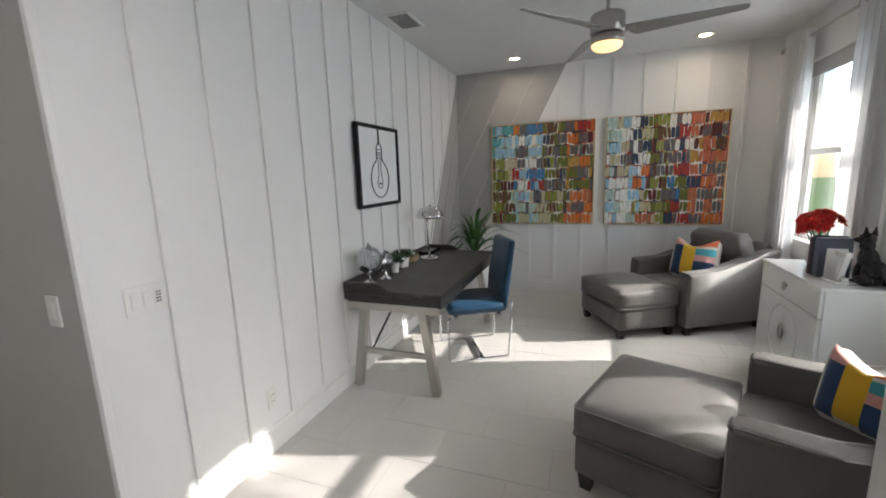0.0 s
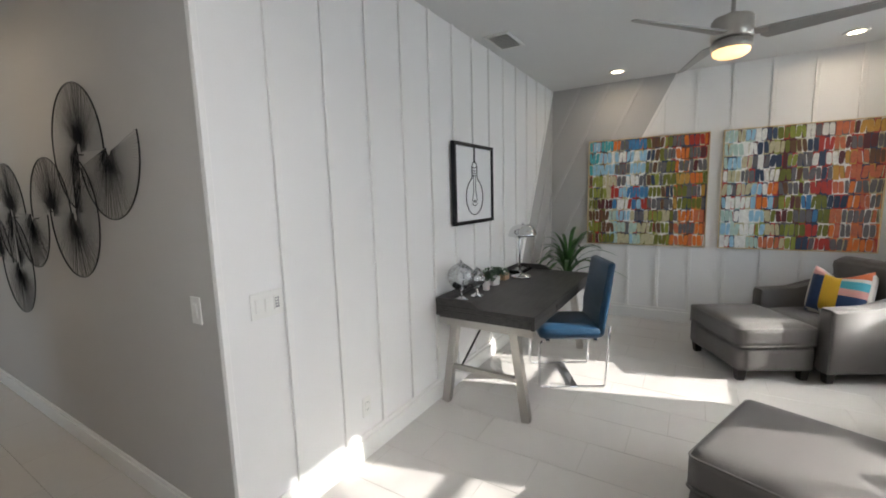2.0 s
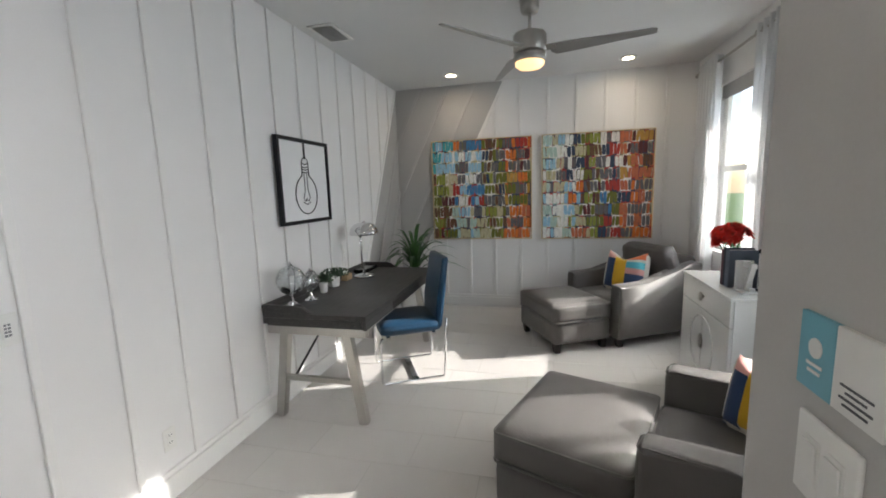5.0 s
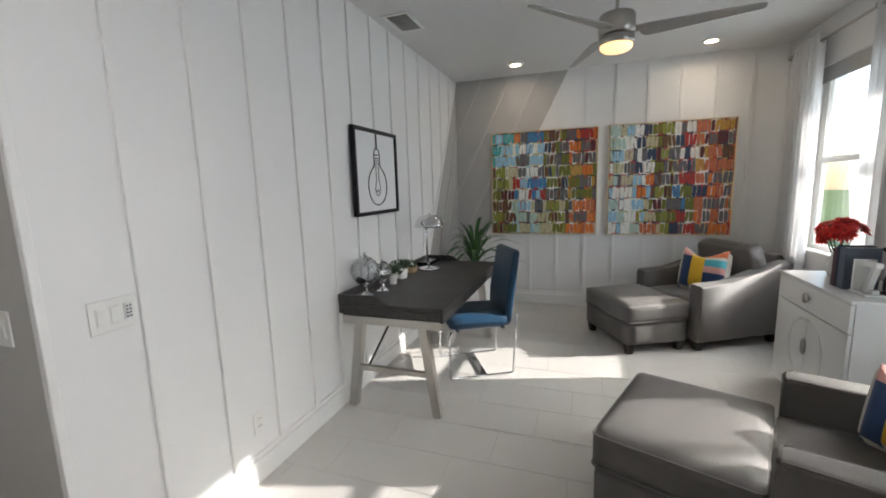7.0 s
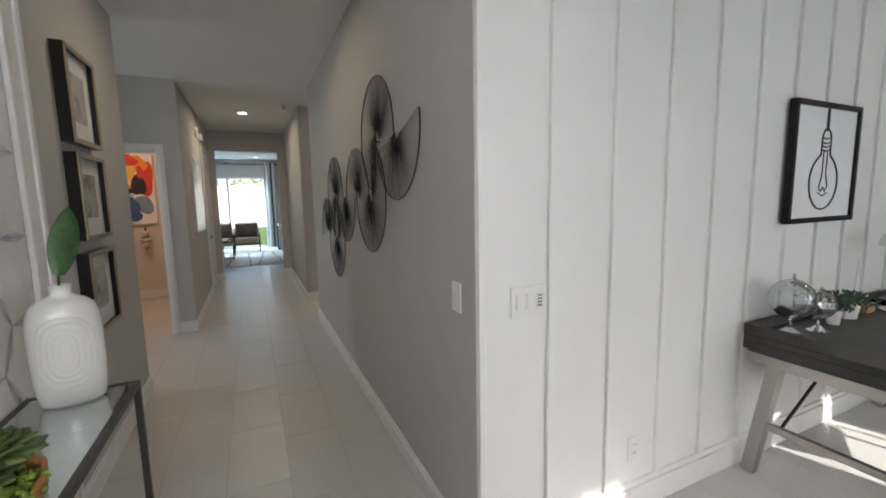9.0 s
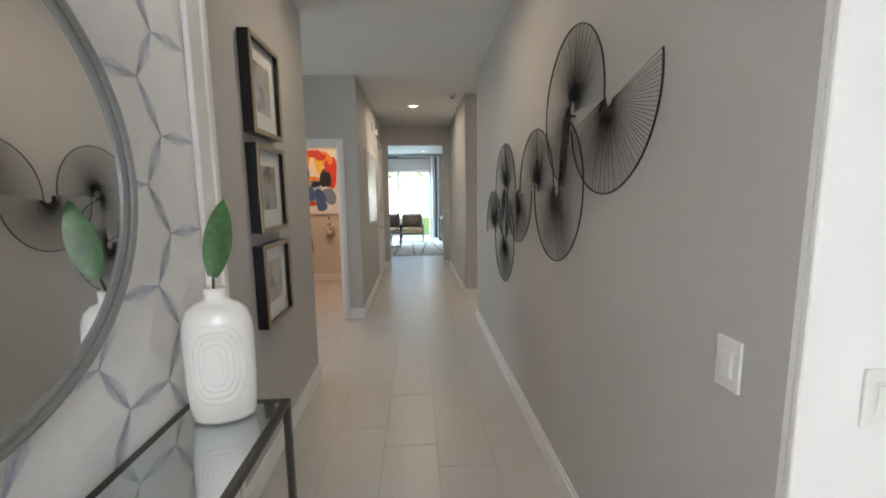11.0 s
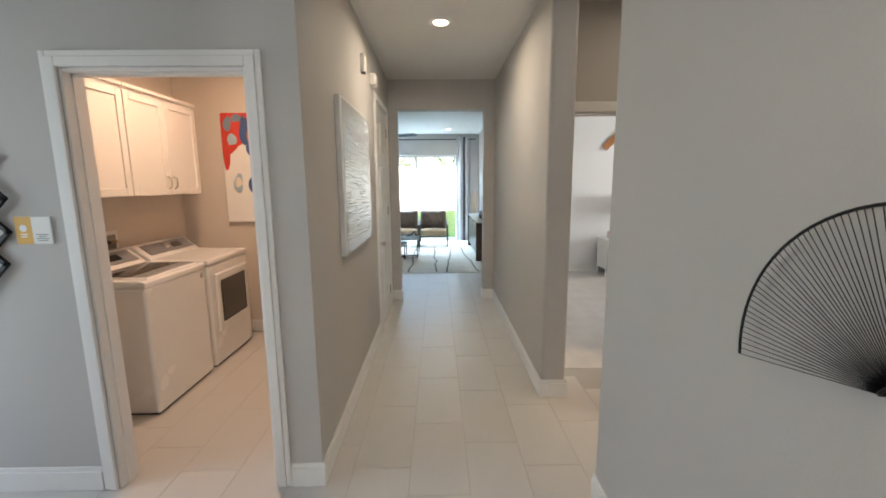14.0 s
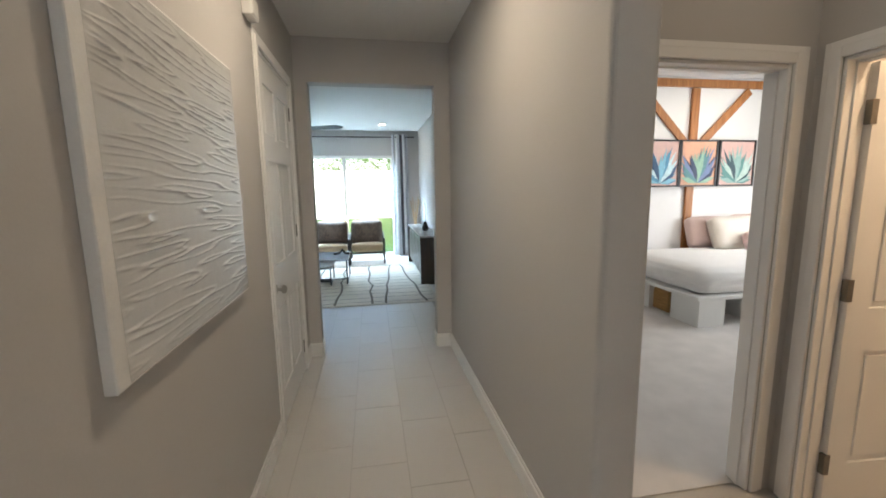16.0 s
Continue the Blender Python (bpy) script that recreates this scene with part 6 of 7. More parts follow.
def wall_gadget(name, at, turn, w, h, d, label):
    g = thing(name, at, turn, label, name.replace("_", " "))
    part("body", box(-w / 2, w / 2, -d, 0, 0, h, bevel=0.006), PLASTIC, g)
    part("cover", box(-w / 2 + 0.008, w / 2 - 0.008, -d - 0.004, -d, 0.008, h - 0.008, bevel=0.003), PLASTIC, g)


wall_gadget("door_chime", (-1.36, 5.76, 2.42), 90, 0.10, 0.14, 0.035, "white door chime box high on the hall wall")
wall_gadget("alarm_sounder", (-1.36, 6.25, 2.43), 90, 0.13, 0.10, 0.05, "white alarm sounder high above the hall door")
s = thing("smoke_sensor", (-0.19, 5.087, CH), 0, "small white sensor with a dark lens on ceiling", "sensor")
part("body", lathe([(0, -0.001), (0.045, -0.001), (0.045, -0.018), (0.03, -0.028), (0, -0.03)], 24), PLASTIC, s, smooth=True)
part("lens", lathe([(0, -0.03), (0.02, -0.03), (0.014, -0.042), (0, -0.045)], 16), BLACK_GLOSS, s, smooth=True)
plate((0.0, 7.45, 1.03), -90, 1, "single white rocker switch near the living room opening")

# ---- laundry room ----
APPLIANCE = mat("white_enamel", (0.80, 0.80, 0.79), 0.25, vary=0.012, coat=0.3)
CONSOLE_GREY = mat("console_grey", (0.30, 0.30, 0.31), 0.4, 0.4, vary=0.05)
SMOKED = mat("smoked_glass", (0.02, 0.02, 0.022), 0.06, vary=0.05, coat=0.5)


def appliance(at, label, category, group, dryer):
    """A laundry machine; local x runs to its front."""
    a = thing(category.replace(" ", "_"), at, 0, label, category, group)
    D, W, H = 0.66, 0.685, 0.93
    part("body", box(0.03, D, 0, W, 0.012, H - 0.05, bevel=0.02, seg=3), APPLIANCE, a)
    part("base", box(0.05, D - 0.02, 0.02, W - 0.02, 0, 0.012), BLACK_METAL, a)
    top = prism([(0.0, H - 0.05), (D + 0.006, H - 0.05), (D + 0.006, H - 0.012), (D - 0.012, H), (0.0, H + 0.012)], 0, W, Matrix(((1, 0, 0, 0), (0, 0, 1, 0), (0, 1, 0, 0), (0, 0, 0, 1))), 0.018 if dryer else 0.008, 3)
    part("top", top, APPLIANCE, a)
    cons = prism([(0.0, H), (0.21, H), (0.19, H + 0.03), (0.075, H + 0.115), (0.05, H + 0.125), (0.0, H + 0.12)], 0.0, W, Matrix(((1, 0, 0, 0), (0, 0, 1, 0), (0, 1, 0, 0), (0, 0, 0, 1))), 0.012, 2)
    part("console", cons, APPLIANCE, a)
    slope = math.degrees(math.atan2(0.085, 0.115))
    m = Matrix.Translation((0.135, 0, H + 0.076)) @ pose(0, 0, 0, 0, slope, 0)
    face = part("control_panel", box(-0.062, 0.062, 0.05, W - 0.05, -0.004, 0.003, bevel=0.002, seg=1, m=m), CONSOLE_GREY, a)
    part("dial", cyl(0.034, 0.03, m @ Matrix.Translation((0.0, 0.30, 0.003)), 0.030, seg=28), CHROME, face)
    part("display", box(-0.03, 0.03, 0.38, 0.50, 0.003, 0.005, m=m), SMOKED, face)
    if dryer:
        door = part("door", box(D, D + 0.022, 0.07, W - 0.07, 0.29, 0.80, bevel=0.012, seg=2), APPLIANCE, a)
        part("door_glass", box(D + 0.0222, D + 0.026, 0.13, W - 0.13, 0.37, 0.735, bevel=0.006), SMOKED, door, "dark glass window")
    else:
        lid = part("lid", box(0.215, D - 0.02, 0.06, W - 0.06, H - 0.006, H + 0.012, bevel=0.006), APPLIANCE, a)
        part("lid_glass", box(0.225, D - 0.15, 0.085, W - 0.085, H + 0.0122, H + 0.016, bevel=0.002, seg=1), SMOKED, lid, "dark glass lid")
        part("lid_strip", box(D - 0.13, D - 0.04, 0.085, W - 0.085, H + 0.0122, H + 0.018, bevel=0.003, seg=1), CONSOLE_GREY, lid)
        part("badge", box(D, D + 0.002, W - 0.07, W - 0.04, H - 0.12, H - 0.08), CONSOLE_GREY, a)


appliance((-3.30, 4.84, 0), "white top-load washing machine with a glass lid", "washing machine", "laundry pair", False)
appliance((-3.30, 5.57, 0), "white front-door dryer with a dark window", "clothes dryer", "laundry pair", True)
CABINET = mat("white_cabinet_paint", (0.80, 0.77, 0.73), 0.4, vary=0.02)


def wall_cabinet(y0, y1, doors, handles):
    c = thing("wall_cabinet", (-3.32, y0, 1.46), 0, "white shaker wall cabinet above the washing machines", "cabinet", "laundry wall cabinets")
    D, W, H = 0.34, y1 - y0, 0.77
    part("body", box(0, D, 0, W, 0, H), CABINET, c)
    dw = W / doors
    for k in range(doors):
        a, b = k * dw + 0.003, (k + 1) * dw - 0.003
        st = 0.055
        d = part("door", box(D, D + 0.009, a + st, b - st, 0.06, H - 0.078), CABINET, c)
        for q in ((a, a + st, 0.004, H - 0.02), (b - st, b, 0.004, H - 0.02), (a + st, b - st, 0.004, 0.06), (a + st, b - st, H - 0.078, H - 0.02)):
            part("door_rail", box(D, D + 0.02, q[0], q[1], q[2], q[3], bevel=0.003, seg=1), CABINET, d)
        if handles[k]:
            y = b - 0.035 if handles[k] > 0 else a + 0.035
            part("handle", tube([(D + 0.02, y, 0.05), (D + 0.045, y, 0.065), (D + 0.05, y, 0.10), (D + 0.045, y, 0.135), (D + 0.02, y, 0.15)], 0.005, 8), NICKEL, d, smooth=True)
    part("crown", box(0.0, D + 0.028, 0, W, H, H + 0.025, bevel=0.006), CABINET, c)


wall_cabinet(4.64, 5.295, 1, (0,))
wall_cabinet(5.30, 6.165, 2, (1, -1))
b = thing("supply_box", (-3.32, 5.30, 1.02), 0, "white recessed laundry supply box with valves on wall", "valve box")
part("frame", box(0, 0.012, 0, 0.24, 0, 0.17, bevel=0.003, seg=1), PLASTIC, b)
# flat dark panel, the shade of the box's hollow put in as colour
part("recess", box(0.0122, 0.015, 0.03, 0.21, 0.03, 0.14), mat("valve_recess_shade", (0.22, 0.20, 0.17), 0.7), b)
for y in (0.08, 0.16):
    part("valve", cyl(0.012, 0.05, pose(0.015, y, 0.09, 0, 90, 0), seg=12), BRASS, b)
part("hose", tube([(0.06, 0.08, 0.09), (0.08, 0.02, 0.11), (0.07, -0.05, 0.08), (0.05, -0.10, 0.0), (0.04, -0.12, -0.08)], 0.016, 8), BLACK_GLOSS, b, smooth=True)


def animal_canvas():
    """A bold abstract canvas of red, blue and orange patches, after a head of plain shapes."""
    a = thing("abstract_canvas", (-2.86, 6.45, 1.17), 0, "bright canvas of red, blue and orange painted patches on the wall", "painting")
    w, h = 0.84, 1.06
    part("canvas", box(0, w, -0.04, 0, 0, h, bevel=0.003, seg=1), MAT_BOARD, a)
    cols = {"red": (0.60, 0.05, 0.03), "blue": (0.05, 0.10, 0.26), "orange": (0.78, 0.26, 0.03), "yellow": (0.80, 0.50, 0.08), "slate": (0.20, 0.27, 0.36), "black": (0.02, 0.02, 0.03), "cream": (0.74, 0.68, 0.58), "sky": (0.36, 0.48, 0.56)}
    mats_ = {k: mat("poster_" + k, v, 0.45, vary=0.12, scale=12, fine=60) for k, v in cols.items()}
    shapes = (("red", 0.88, 0.64, 0.13, 0.22, 23), ("orange", 0.78, 0.86, 0.15, 0.10, 24), ("slate", 0.80, 0.28, 0.15, 0.14, 25), ("red", 0.13, 0.86, 0.19, 0.24, 1), ("slate", 0.08, 0.90, 0.05, 0.06, 2), ("slate", 0.19, 0.95, 0.05, 0.04, 3), ("sky", 0.12, 0.76, 0.05, 0.06, 4), ("red", 0.04, 0.66, 0.05, 0.16, 5), ("blue", 0.30, 0.84, 0.10, 0.13, 6), ("orange", 0.48, 0.80, 0.15, 0.18, 7), ("cream", 0.54, 0.72, 0.09, 0.24, 8), ("red", 0.50, 0.96, 0.20, 0.07, 9), ("yellow", 0.64, 0.78, 0.09, 0.14, 10), ("blue", 0.37, 0.66, 0.08, 0.10, 11), ("black", 0.37, 0.67, 0.04, 0.035, 12), ("black", 0.76, 0.56, 0.10, 0.17, 13), ("red", 0.80, 0.74, 0.06, 0.08, 26), ("orange", 0.50, 0.52, 0.12, 0.08, 14), ("slate", 0.48, 0.36, 0.17, 0.16, 15), ("blue", 0.42, 0.34, 0.12, 0.13, 16), ("sky", 0.60, 0.38, 0.08, 0.10, 17), ("blue", 0.64, 0.26, 0.12, 0.12, 27), ("black", 0.58, 0.47, 0.09, 0.05, 28), ("red", 0.66, 0.90, 0.14, 0.06, 29), ("red", 0.45, 0.16, 0.10, 0.045, 18), ("blue", 0.66, 0.14, 0.12, 0.09, 19), ("sky", 0.16, 0.36, 0.06, 0.08, 20), ("cream", 0.165, 0.37, 0.035, 0.05, 21), ("orange", 0.42, 0.47, 0.05, 0.03, 22))
    for n_, (c, u, v, ru, rv, seed) in enumerate(shapes):
        rng = random.Random(seed)
        bm = bmesh.new()
        k0 = rng.uniform(0, 6)
        ring = []
        for q in range(22):
            t = 2 * math.pi * q / 22
            e = 1 + 0.16 * math.sin(2 * t + k0) + 0.10 * math.sin(3 * t + 2 * k0)
            ring.append((min(w - 0.003, max(0.003, w * (u + ru * e * math.cos(t)))), min(h - 0.003, max(0.003, h * (v + rv * e * math.sin(t))))))
        bm.faces.new([bm.verts.new((x, -0.0402 - 0.0003 * n_, z)) for x, z in ring])
        part("painted_patch", bm, mats_[c], a)


animal_canvas()


def hook(x, label, toy):
    k = thing("wall_hook", (x, 6.45, 1.06), 0, label, "hook", "hooks below the canvas")
    part("plate", box(-0.012, 0.012, -0.008, 0, 0, 0.06, bevel=0.003), BLACK_METAL, k)
    part("prong", tube([(0, -0.006, 0.02), (0, -0.035, 0.015), (0, -0.045, 0.035)], 0.005, 8), BLACK_METAL, k)
    if not toy:
        l = thing("leash", (x, 6.415, 1.075), 0, "dark woven leash hanging from a hook", "leash")
        part("strap", tube([(-0.005, 0, 0.0), (-0.02, 0.0, -0.15), (-0.03, 0.01, -0.40), (-0.02, 0.01, -0.50), (-0.01, 0.01, -0.40), (0.005, 0.0, -0.15), (0.008, 0, 0.0)], 0.007, 6), BLACK_METAL, l)
        part("loop", tube([(0.01, 0, 0.0), (0.035, 0, -0.2), (0.05, 0.01, -0.46), (0.06, 0.01, -0.52)], 0.007, 6), BLACK_METAL, l)
        part("clip", box(0.052, 0.068, 0.0, 0.015, -0.57, -0.51), CHROME, l)
    else:
        bm = bmesh.new()
        for c, r in (((0, 0, -0.05), 0.05), ((0, 0, -0.15), 0.045), ((0, 0, -0.23), 0.055), ((-0.06, 0, -0.13), 0.028), ((0.06, 0, -0.13), 0.028), ((-0.035, 0, -0.31), 0.03), ((0.035, 0, -0.31), 0.03), ((-0.04, 0, -0.01), 0.022), ((0.04, 0, -0.01), 0.022)):
            v = bmesh.ops.create_icosphere(bm, subdivisions=2, radius=r)["verts"]
            bmesh.ops.translate(bm, verts=v, vec=c)
        t = part("plush_toy", bm, fabric("plush", (0.60, 0.52, 0.42), 200), None, "cream plush toy hanging from a wall hook", smooth=True)
        tagged(t, category="toy")
        t.matrix_basis = pose(x, 6.39, 1.07)


hook(-2.55, "black metal wall hook holding a leash", False)
hook(-2.20, "black metal wall hook holding a plush toy", True)
d = panel_door("door_laundry", 0.79, 2.03, pose(-1.58, 4.312, 0, 0, 0, 89), "white six-panel laundry door standing open", SIX)

# ---- bedroom ----
BEAM = wood("honey_beam", (0.28, 0.10, 0.025), (0.48, 0.20, 0.06), 3, 0.5, 2)
PALE_PAINT = mat("pale_painted_wood", (0.74, 0.74, 0.71), 0.5, vary=0.03)
LINEN = fabric("white_linen", (0.80, 0.79, 0.77), 260, 0.04)
BLUSH = fabric("blush_linen", (0.62, 0.46, 0.42), 260, 0.06)
YB = 9.22
wb = thing("beam_frame", (0, YB, 0), 0, "honey brown timber beams in a braced pattern on white wall", "timber beams")
part("top_beam", box(1.2, 5.1, -0.04, 0, 2.90, 3.01, bevel=0.004, seg=1), BEAM, wb)
for x in (2.91, 3.87):
    part("post", box(x - 0.06, x + 0.06, -0.045, 0, 0.13, 2.888, bevel=0.004, seg=1), BEAM, wb)
for x, s in ((2.91, -1), (2.91, 1), (4.86, -1)):
    part("brace", bar((x + s * 0.10, -0.016, 2.87), (x + s * 0.88, -0.016, 2.09), 0.105, 0.032, (0, 1, 0)), BEAM, wb)


def cactus_print(x0, tone, seed):
    c = thing("botanical_print", (x0, YB - 0.046, 1.505), 0, "dark framed print of a blue-green agave on peach", "picture", "row of agave prints")
    w, h = 0.61, 0.665
    for b_ in ((0, 0.022, 0, h), (w - 0.022, w, 0, h), (0.022, w - 0.022, 0, 0.022), (0.022, w - 0.022, h - 0.022, h)):
        part("frame_side", box(b_[0], b_[1], -0.035, 0, b_[2], b_[3]), BLACK_METAL, c)
    part("print", box(0.022, w - 0.022, -0.02, -0.004, 0.022, h - 0.022), mat("peach_print", tone, 0.6, vary=0.1, scale=4, fine=20), c)
    rng = random.Random(seed)
    greens = [mat("agave_print", q, 0.6, vary=0.2, scale=18, fine=60) for q in (((0.07, 0.24, 0.40), (0.20, 0.46, 0.60), (0.02, 0.07, 0.16), (0.50, 0.68, 0.74)), ((0.08, 0.22, 0.24), (0.26, 0.44, 0.34), (0.02, 0.04, 0.10), (0.16, 0.22, 0.40)), ((0.09, 0.24, 0.23), (0.26, 0.42, 0.40), (0.02, 0.06, 0.08), (0.42, 0.56, 0.52)))[seed - 1]]
    for k in range(26):
        a = radians(8 + 164 * (k * 0.618 % 1.0) + rng.uniform(-4, 4))
        ln = rng.uniform(0.40, 0.56) if abs(math.degrees(a) - 90) < 60 else rng.uniform(0.26, 0.34)
        d, s = Vector((math.cos(a), 0, math.sin(a))), Vector((-math.sin(a), 0, math.cos(a)))
        o = Vector((w / 2, -0.0205 - 0.0003 * k, 0.06))
        pts = [o - s * 0.012, o + d * ln * 0.45 - s * 0.04, o + d * ln, o + d * ln * 0.45 + s * 0.04, o + s * 0.012]
        for p in pts:
            p.x, p.z = min(w - 0.024, max(0.024, p.x)), min(h - 0.024, max(0.024, p.z))
        bm = bmesh.new()
        bm.faces.new([bm.verts.new(p) for p in pts])
        part("printed_leaf", bm, greens[k % 4], c)


cactus_print(3.03, (0.62, 0.42, 0.38), 1)
cactus_print(3.65, (0.66, 0.36, 0.24), 2)
cactus_print(4.29, (0.62, 0.40, 0.36), 3)


def build_bed():
    b = thing("platform_bed", (2.66, 7.52, 0), 0, "white platform bed with storage cubbies and white bedding", "bed")
    W, L = 1.75, 1.68
    part("platform", box(-0.04, W, -0.02, L, 0.31, 0.35, bevel=0.004, seg=1), PALE_PAINT, b)
    for x0, x1, y0, y1 in ((0.0, 0.05, 0.0, 0.42), (0.0, 0.05, 0.80, 1.20), (0.0, 0.05, 1.6, L), (0.30, 0.34, 0.02, L), (0.05, 0.30, 0.0, 0.04), (0.05, 0.30, 0.40, 0.42), (0.05, 0.30, 0.80, 0.82), (0.75, 0.79, 0.0, 0.6), (W - 0.05, W, 0, L)):
        part("cubby_panel", box(x0, x1, y0, y1, 0.006, 0.309), PALE_PAINT, b)
    m = part("mattress", soft_box(W - 0.08, L - 0.06, 0.26, 0.03, 0.07, 12, m=Matrix.Translation((W / 2, L / 2, 0.345))), LINEN, b, smooth=True)
    bm = soft_box(W - 0.02, 1.22, 0.20, 0.025, 0.08, 14, m=Matrix.Translation((W / 2, 0.62, 0.43)))
    for v in bm.verts:
        v.co += Vector((0, 0, 0.010 * noise.noise(v.co * 6)))
    part("duvet", bm, LINEN, b, "white rumpled duvet", smooth=True)


build_bed()


def bed_pillow(at, rx, rz, w, h, d, material, label):
    p = part("bed_pillow", soft_box(w, h, d, 0.045, 0.03, 9, 0.05, Matrix.Translation((0, h / 2, -d / 2))), material, None, label, smooth=True)
    tagged(p, category="pillow", group="pillows on the bed")
    p.matrix_basis = pose(*at, rx, 0, rz)


bed_pillow((4.12, 9.02, 0.64), 72, 0, 0.62, 0.42, 0.14, BLUSH, "blush linen pillow against the wall on bed")
bed_pillow((4.84, 9.02, 0.64), 72, 0, 0.55, 0.44, 0.14, BLUSH, "blush linen pillow against the wall on bed")
bed_pillow((4.40, 8.80, 0.64), 66, 3, 0.74, 0.44, 0.15, fabric("cream_linen", (0.72, 0.66, 0.58), 260), "cream linen pillow propped on bed")
bed_pillow((4.56, 8.56, 0.64), 60, -4, 0.46, 0.24, 0.12, fabric("patterned_linen", (0.64, 0.45, 0.42), 60, 0.5), "small patterned pink pillow on bed")
b = thing("storage_crate", (2.70, 7.62, 0.006), 0, "woven golden storage crate in a bed cubby", "crate")
RATTAN = wood("rattan", (0.30, 0.16, 0.05), (0.52, 0.32, 0.12), 12, 0.6, 1)
part("body", box(0.03, 0.24, -0.14 + 0.58, 0.22 + 0.55, 0, 0.26, bevel=0.006), RATTAN, b)
for k in range(7):
    part("slat", box(0.018, 0.03, 0.44, 0.77, 0.012 + k * 0.034, 0.038 + k * 0.034, bevel=0.003, seg=1), RATTAN, b)
for k in range(3):
    q = thing("book", (2.72, 8.42, 0.006 + k * 0.042), 4 * k - 3, "white-jacketed book stacked in a bed cubby", "book", "books under the bed")
    part("cover", box(0, 0.22, 0, 0.28, 0, 0.036, bevel=0.002, seg=1), PALE_PAINT, q)
    part("pages", box(-0.001, 0.0, 0.004, 0.276, 0.006, 0.03), bpy.data.materials["paper"], q)


def build_nightstand():
    n = thing("nightstand", (1.97, 8.72, 0.006), 0, "white nightstand with a fretwork door beside the bed", "nightstand")
    W, D, H = 0.64, 0.42, 0.615
    part("top", box(-0.01, W + 0.01, -0.015, D, H - 0.025, H, bevel=0.004), PALE_PAINT, n)
    part("body", box(0, W, 0.012, D, 0.12, H - 0.026), PALE_PAINT, n)
    for x in (0.0, W - 0.05):
        for y in (0.012, D - 0.05):
            part("leg", box(x, x + 0.05, y, y + 0.05, 0, 0.119), PALE_PAINT, n)
    part("door_back", box(0.06, W - 0.06, 0.008, 0.0115, 0.155, H - 0.06), mat("fret_shadow", (0.16, 0.16, 0.155), 0.8), n)
    bm = bmesh.new()
    cx, cz = W / 2, (0.17 + H - 0.07) / 2
    for r in (0.035, 0.07, 0.105, 0.15):
        ring = [(cx + r * 1.25 * math.cos(t), 0.004, cz + r * 1.1 * math.sin(t)) for t in [2 * math.pi * q / 28 for q in range(28)]]
        add_tube(bm, ring, 0.007, 5, True)
    for k in range(16):
        t = 2 * math.pi * k / 16
        c = (cx + 0.125 * 1.25 * math.cos(t), 0.003, cz + 0.125 * 1.1 * math.sin(t))
        add_tube(bm, [(c[0] + 0.024 * math.cos(u), c[1], c[2] + 0.024 * math.sin(u)) for u in [2 * math.pi * q / 10 for q in range(10)]], 0.005, 4, True)
        add_tube(bm, [(cx + 0.03 * math.cos(t), 0.004, cz + 0.03 * math.sin(t)), (cx + 0.18 * math.cos(t), 0.004, cz + 0.15 * math.sin(t))], 0.005, 4)
    for sx in (-1, 1):
        for sz in (-1, 1):
            for r in (0.03, 0.055):
                add_tube(bm, [(cx + sx * 0.185 + r * math.cos(u), 0.004, cz + sz * 0.15 + r * math.sin(u)) for u in [2 * math.pi * q / 14 for q in range(14)]], 0.006, 4, True)
        add_tube(bm, [(cx + sx * 0.215 + 0.03 * math.cos(u), 0.004, cz + 0.05 * math.sin(u)) for u in [2 * math.pi * q / 14 for q in range(14)]], 0.006, 4, True)
    part("fretwork", bm, PALE_PAINT, n, "carved white fretwork")
    for b_ in ((0.02, 0.06, 0.125, H - 0.03), (W - 0.06, W - 0.02, 0.125, H - 0.03), (0.06, W - 0.06, 0.125, 0.155), (0.06, W - 0.06, H - 0.06, H - 0.03)):
        part("door_rail", box(b_[0], b_[1], 0.0, 0.0118, b_[2], b_[3], bevel=0.002, seg=1), PALE_PAINT, n)


build_nightstand()
l = thing("table_lamp", (2.36, 8.95, 0.622), 0, "brass wire-frame lamp with a white drum shade on nightstand", "lamp")
part("base", cyl(0.075, 0.018, seg=28), BRASS, l)
for k in range(6):
    a = 2 * math.pi * k / 6
    part("wire", tube([(0.05 * math.cos(a), 0.05 * math.sin(a), 0.018), (0.13 * math.cos(a + 0.3), 0.13 * math.sin(a + 0.3), 0.14), (0.02 * math.cos(a), 0.02 * math.sin(a), 0.36)], 0.004, 6), BRASS, l)
part("shade", lathe([(0.19, 0.40), (0.185, 0.71), (0.18, 0.71), (0.186, 0.40)], 36), fabric("lamp_shade", (0.78, 0.74, 0.68), 300), l, smooth=True)
part("stem", cyl(0.006, 0.34, Matrix.Translation((0, 0, 0.33)), seg=10), BRASS, l)
part("shade_ring", tube([(-0.185, 0, 0.66), (0, 0, 0.665), (0.185, 0, 0.66)], 0.003, 6), BRASS, l)
c = thing("desk_clock", (2.06, 8.86, 0.622), 10, "small pink clock on nightstand", "clock")
part("case", box(-0.05, 0.05, -0.02, 0.02, 0, 0.12, bevel=0.01), BLUSH, c)
part("dial", cyl(0.036, 0.003, pose(0, -0.02, 0.07, 90, 0, 0), seg=24), PLASTIC, c)
c = thing("small_planter", (2.18, 8.88, 0.622), 0, "small white planter with dark leaves on nightstand", "planter")
part("pot", lathe([(0, 0), (0.04, 0), (0.05, 0.06), (0.042, 0.06), (0, 0.05)], 20), CERAMIC, c)
bm = bmesh.new()
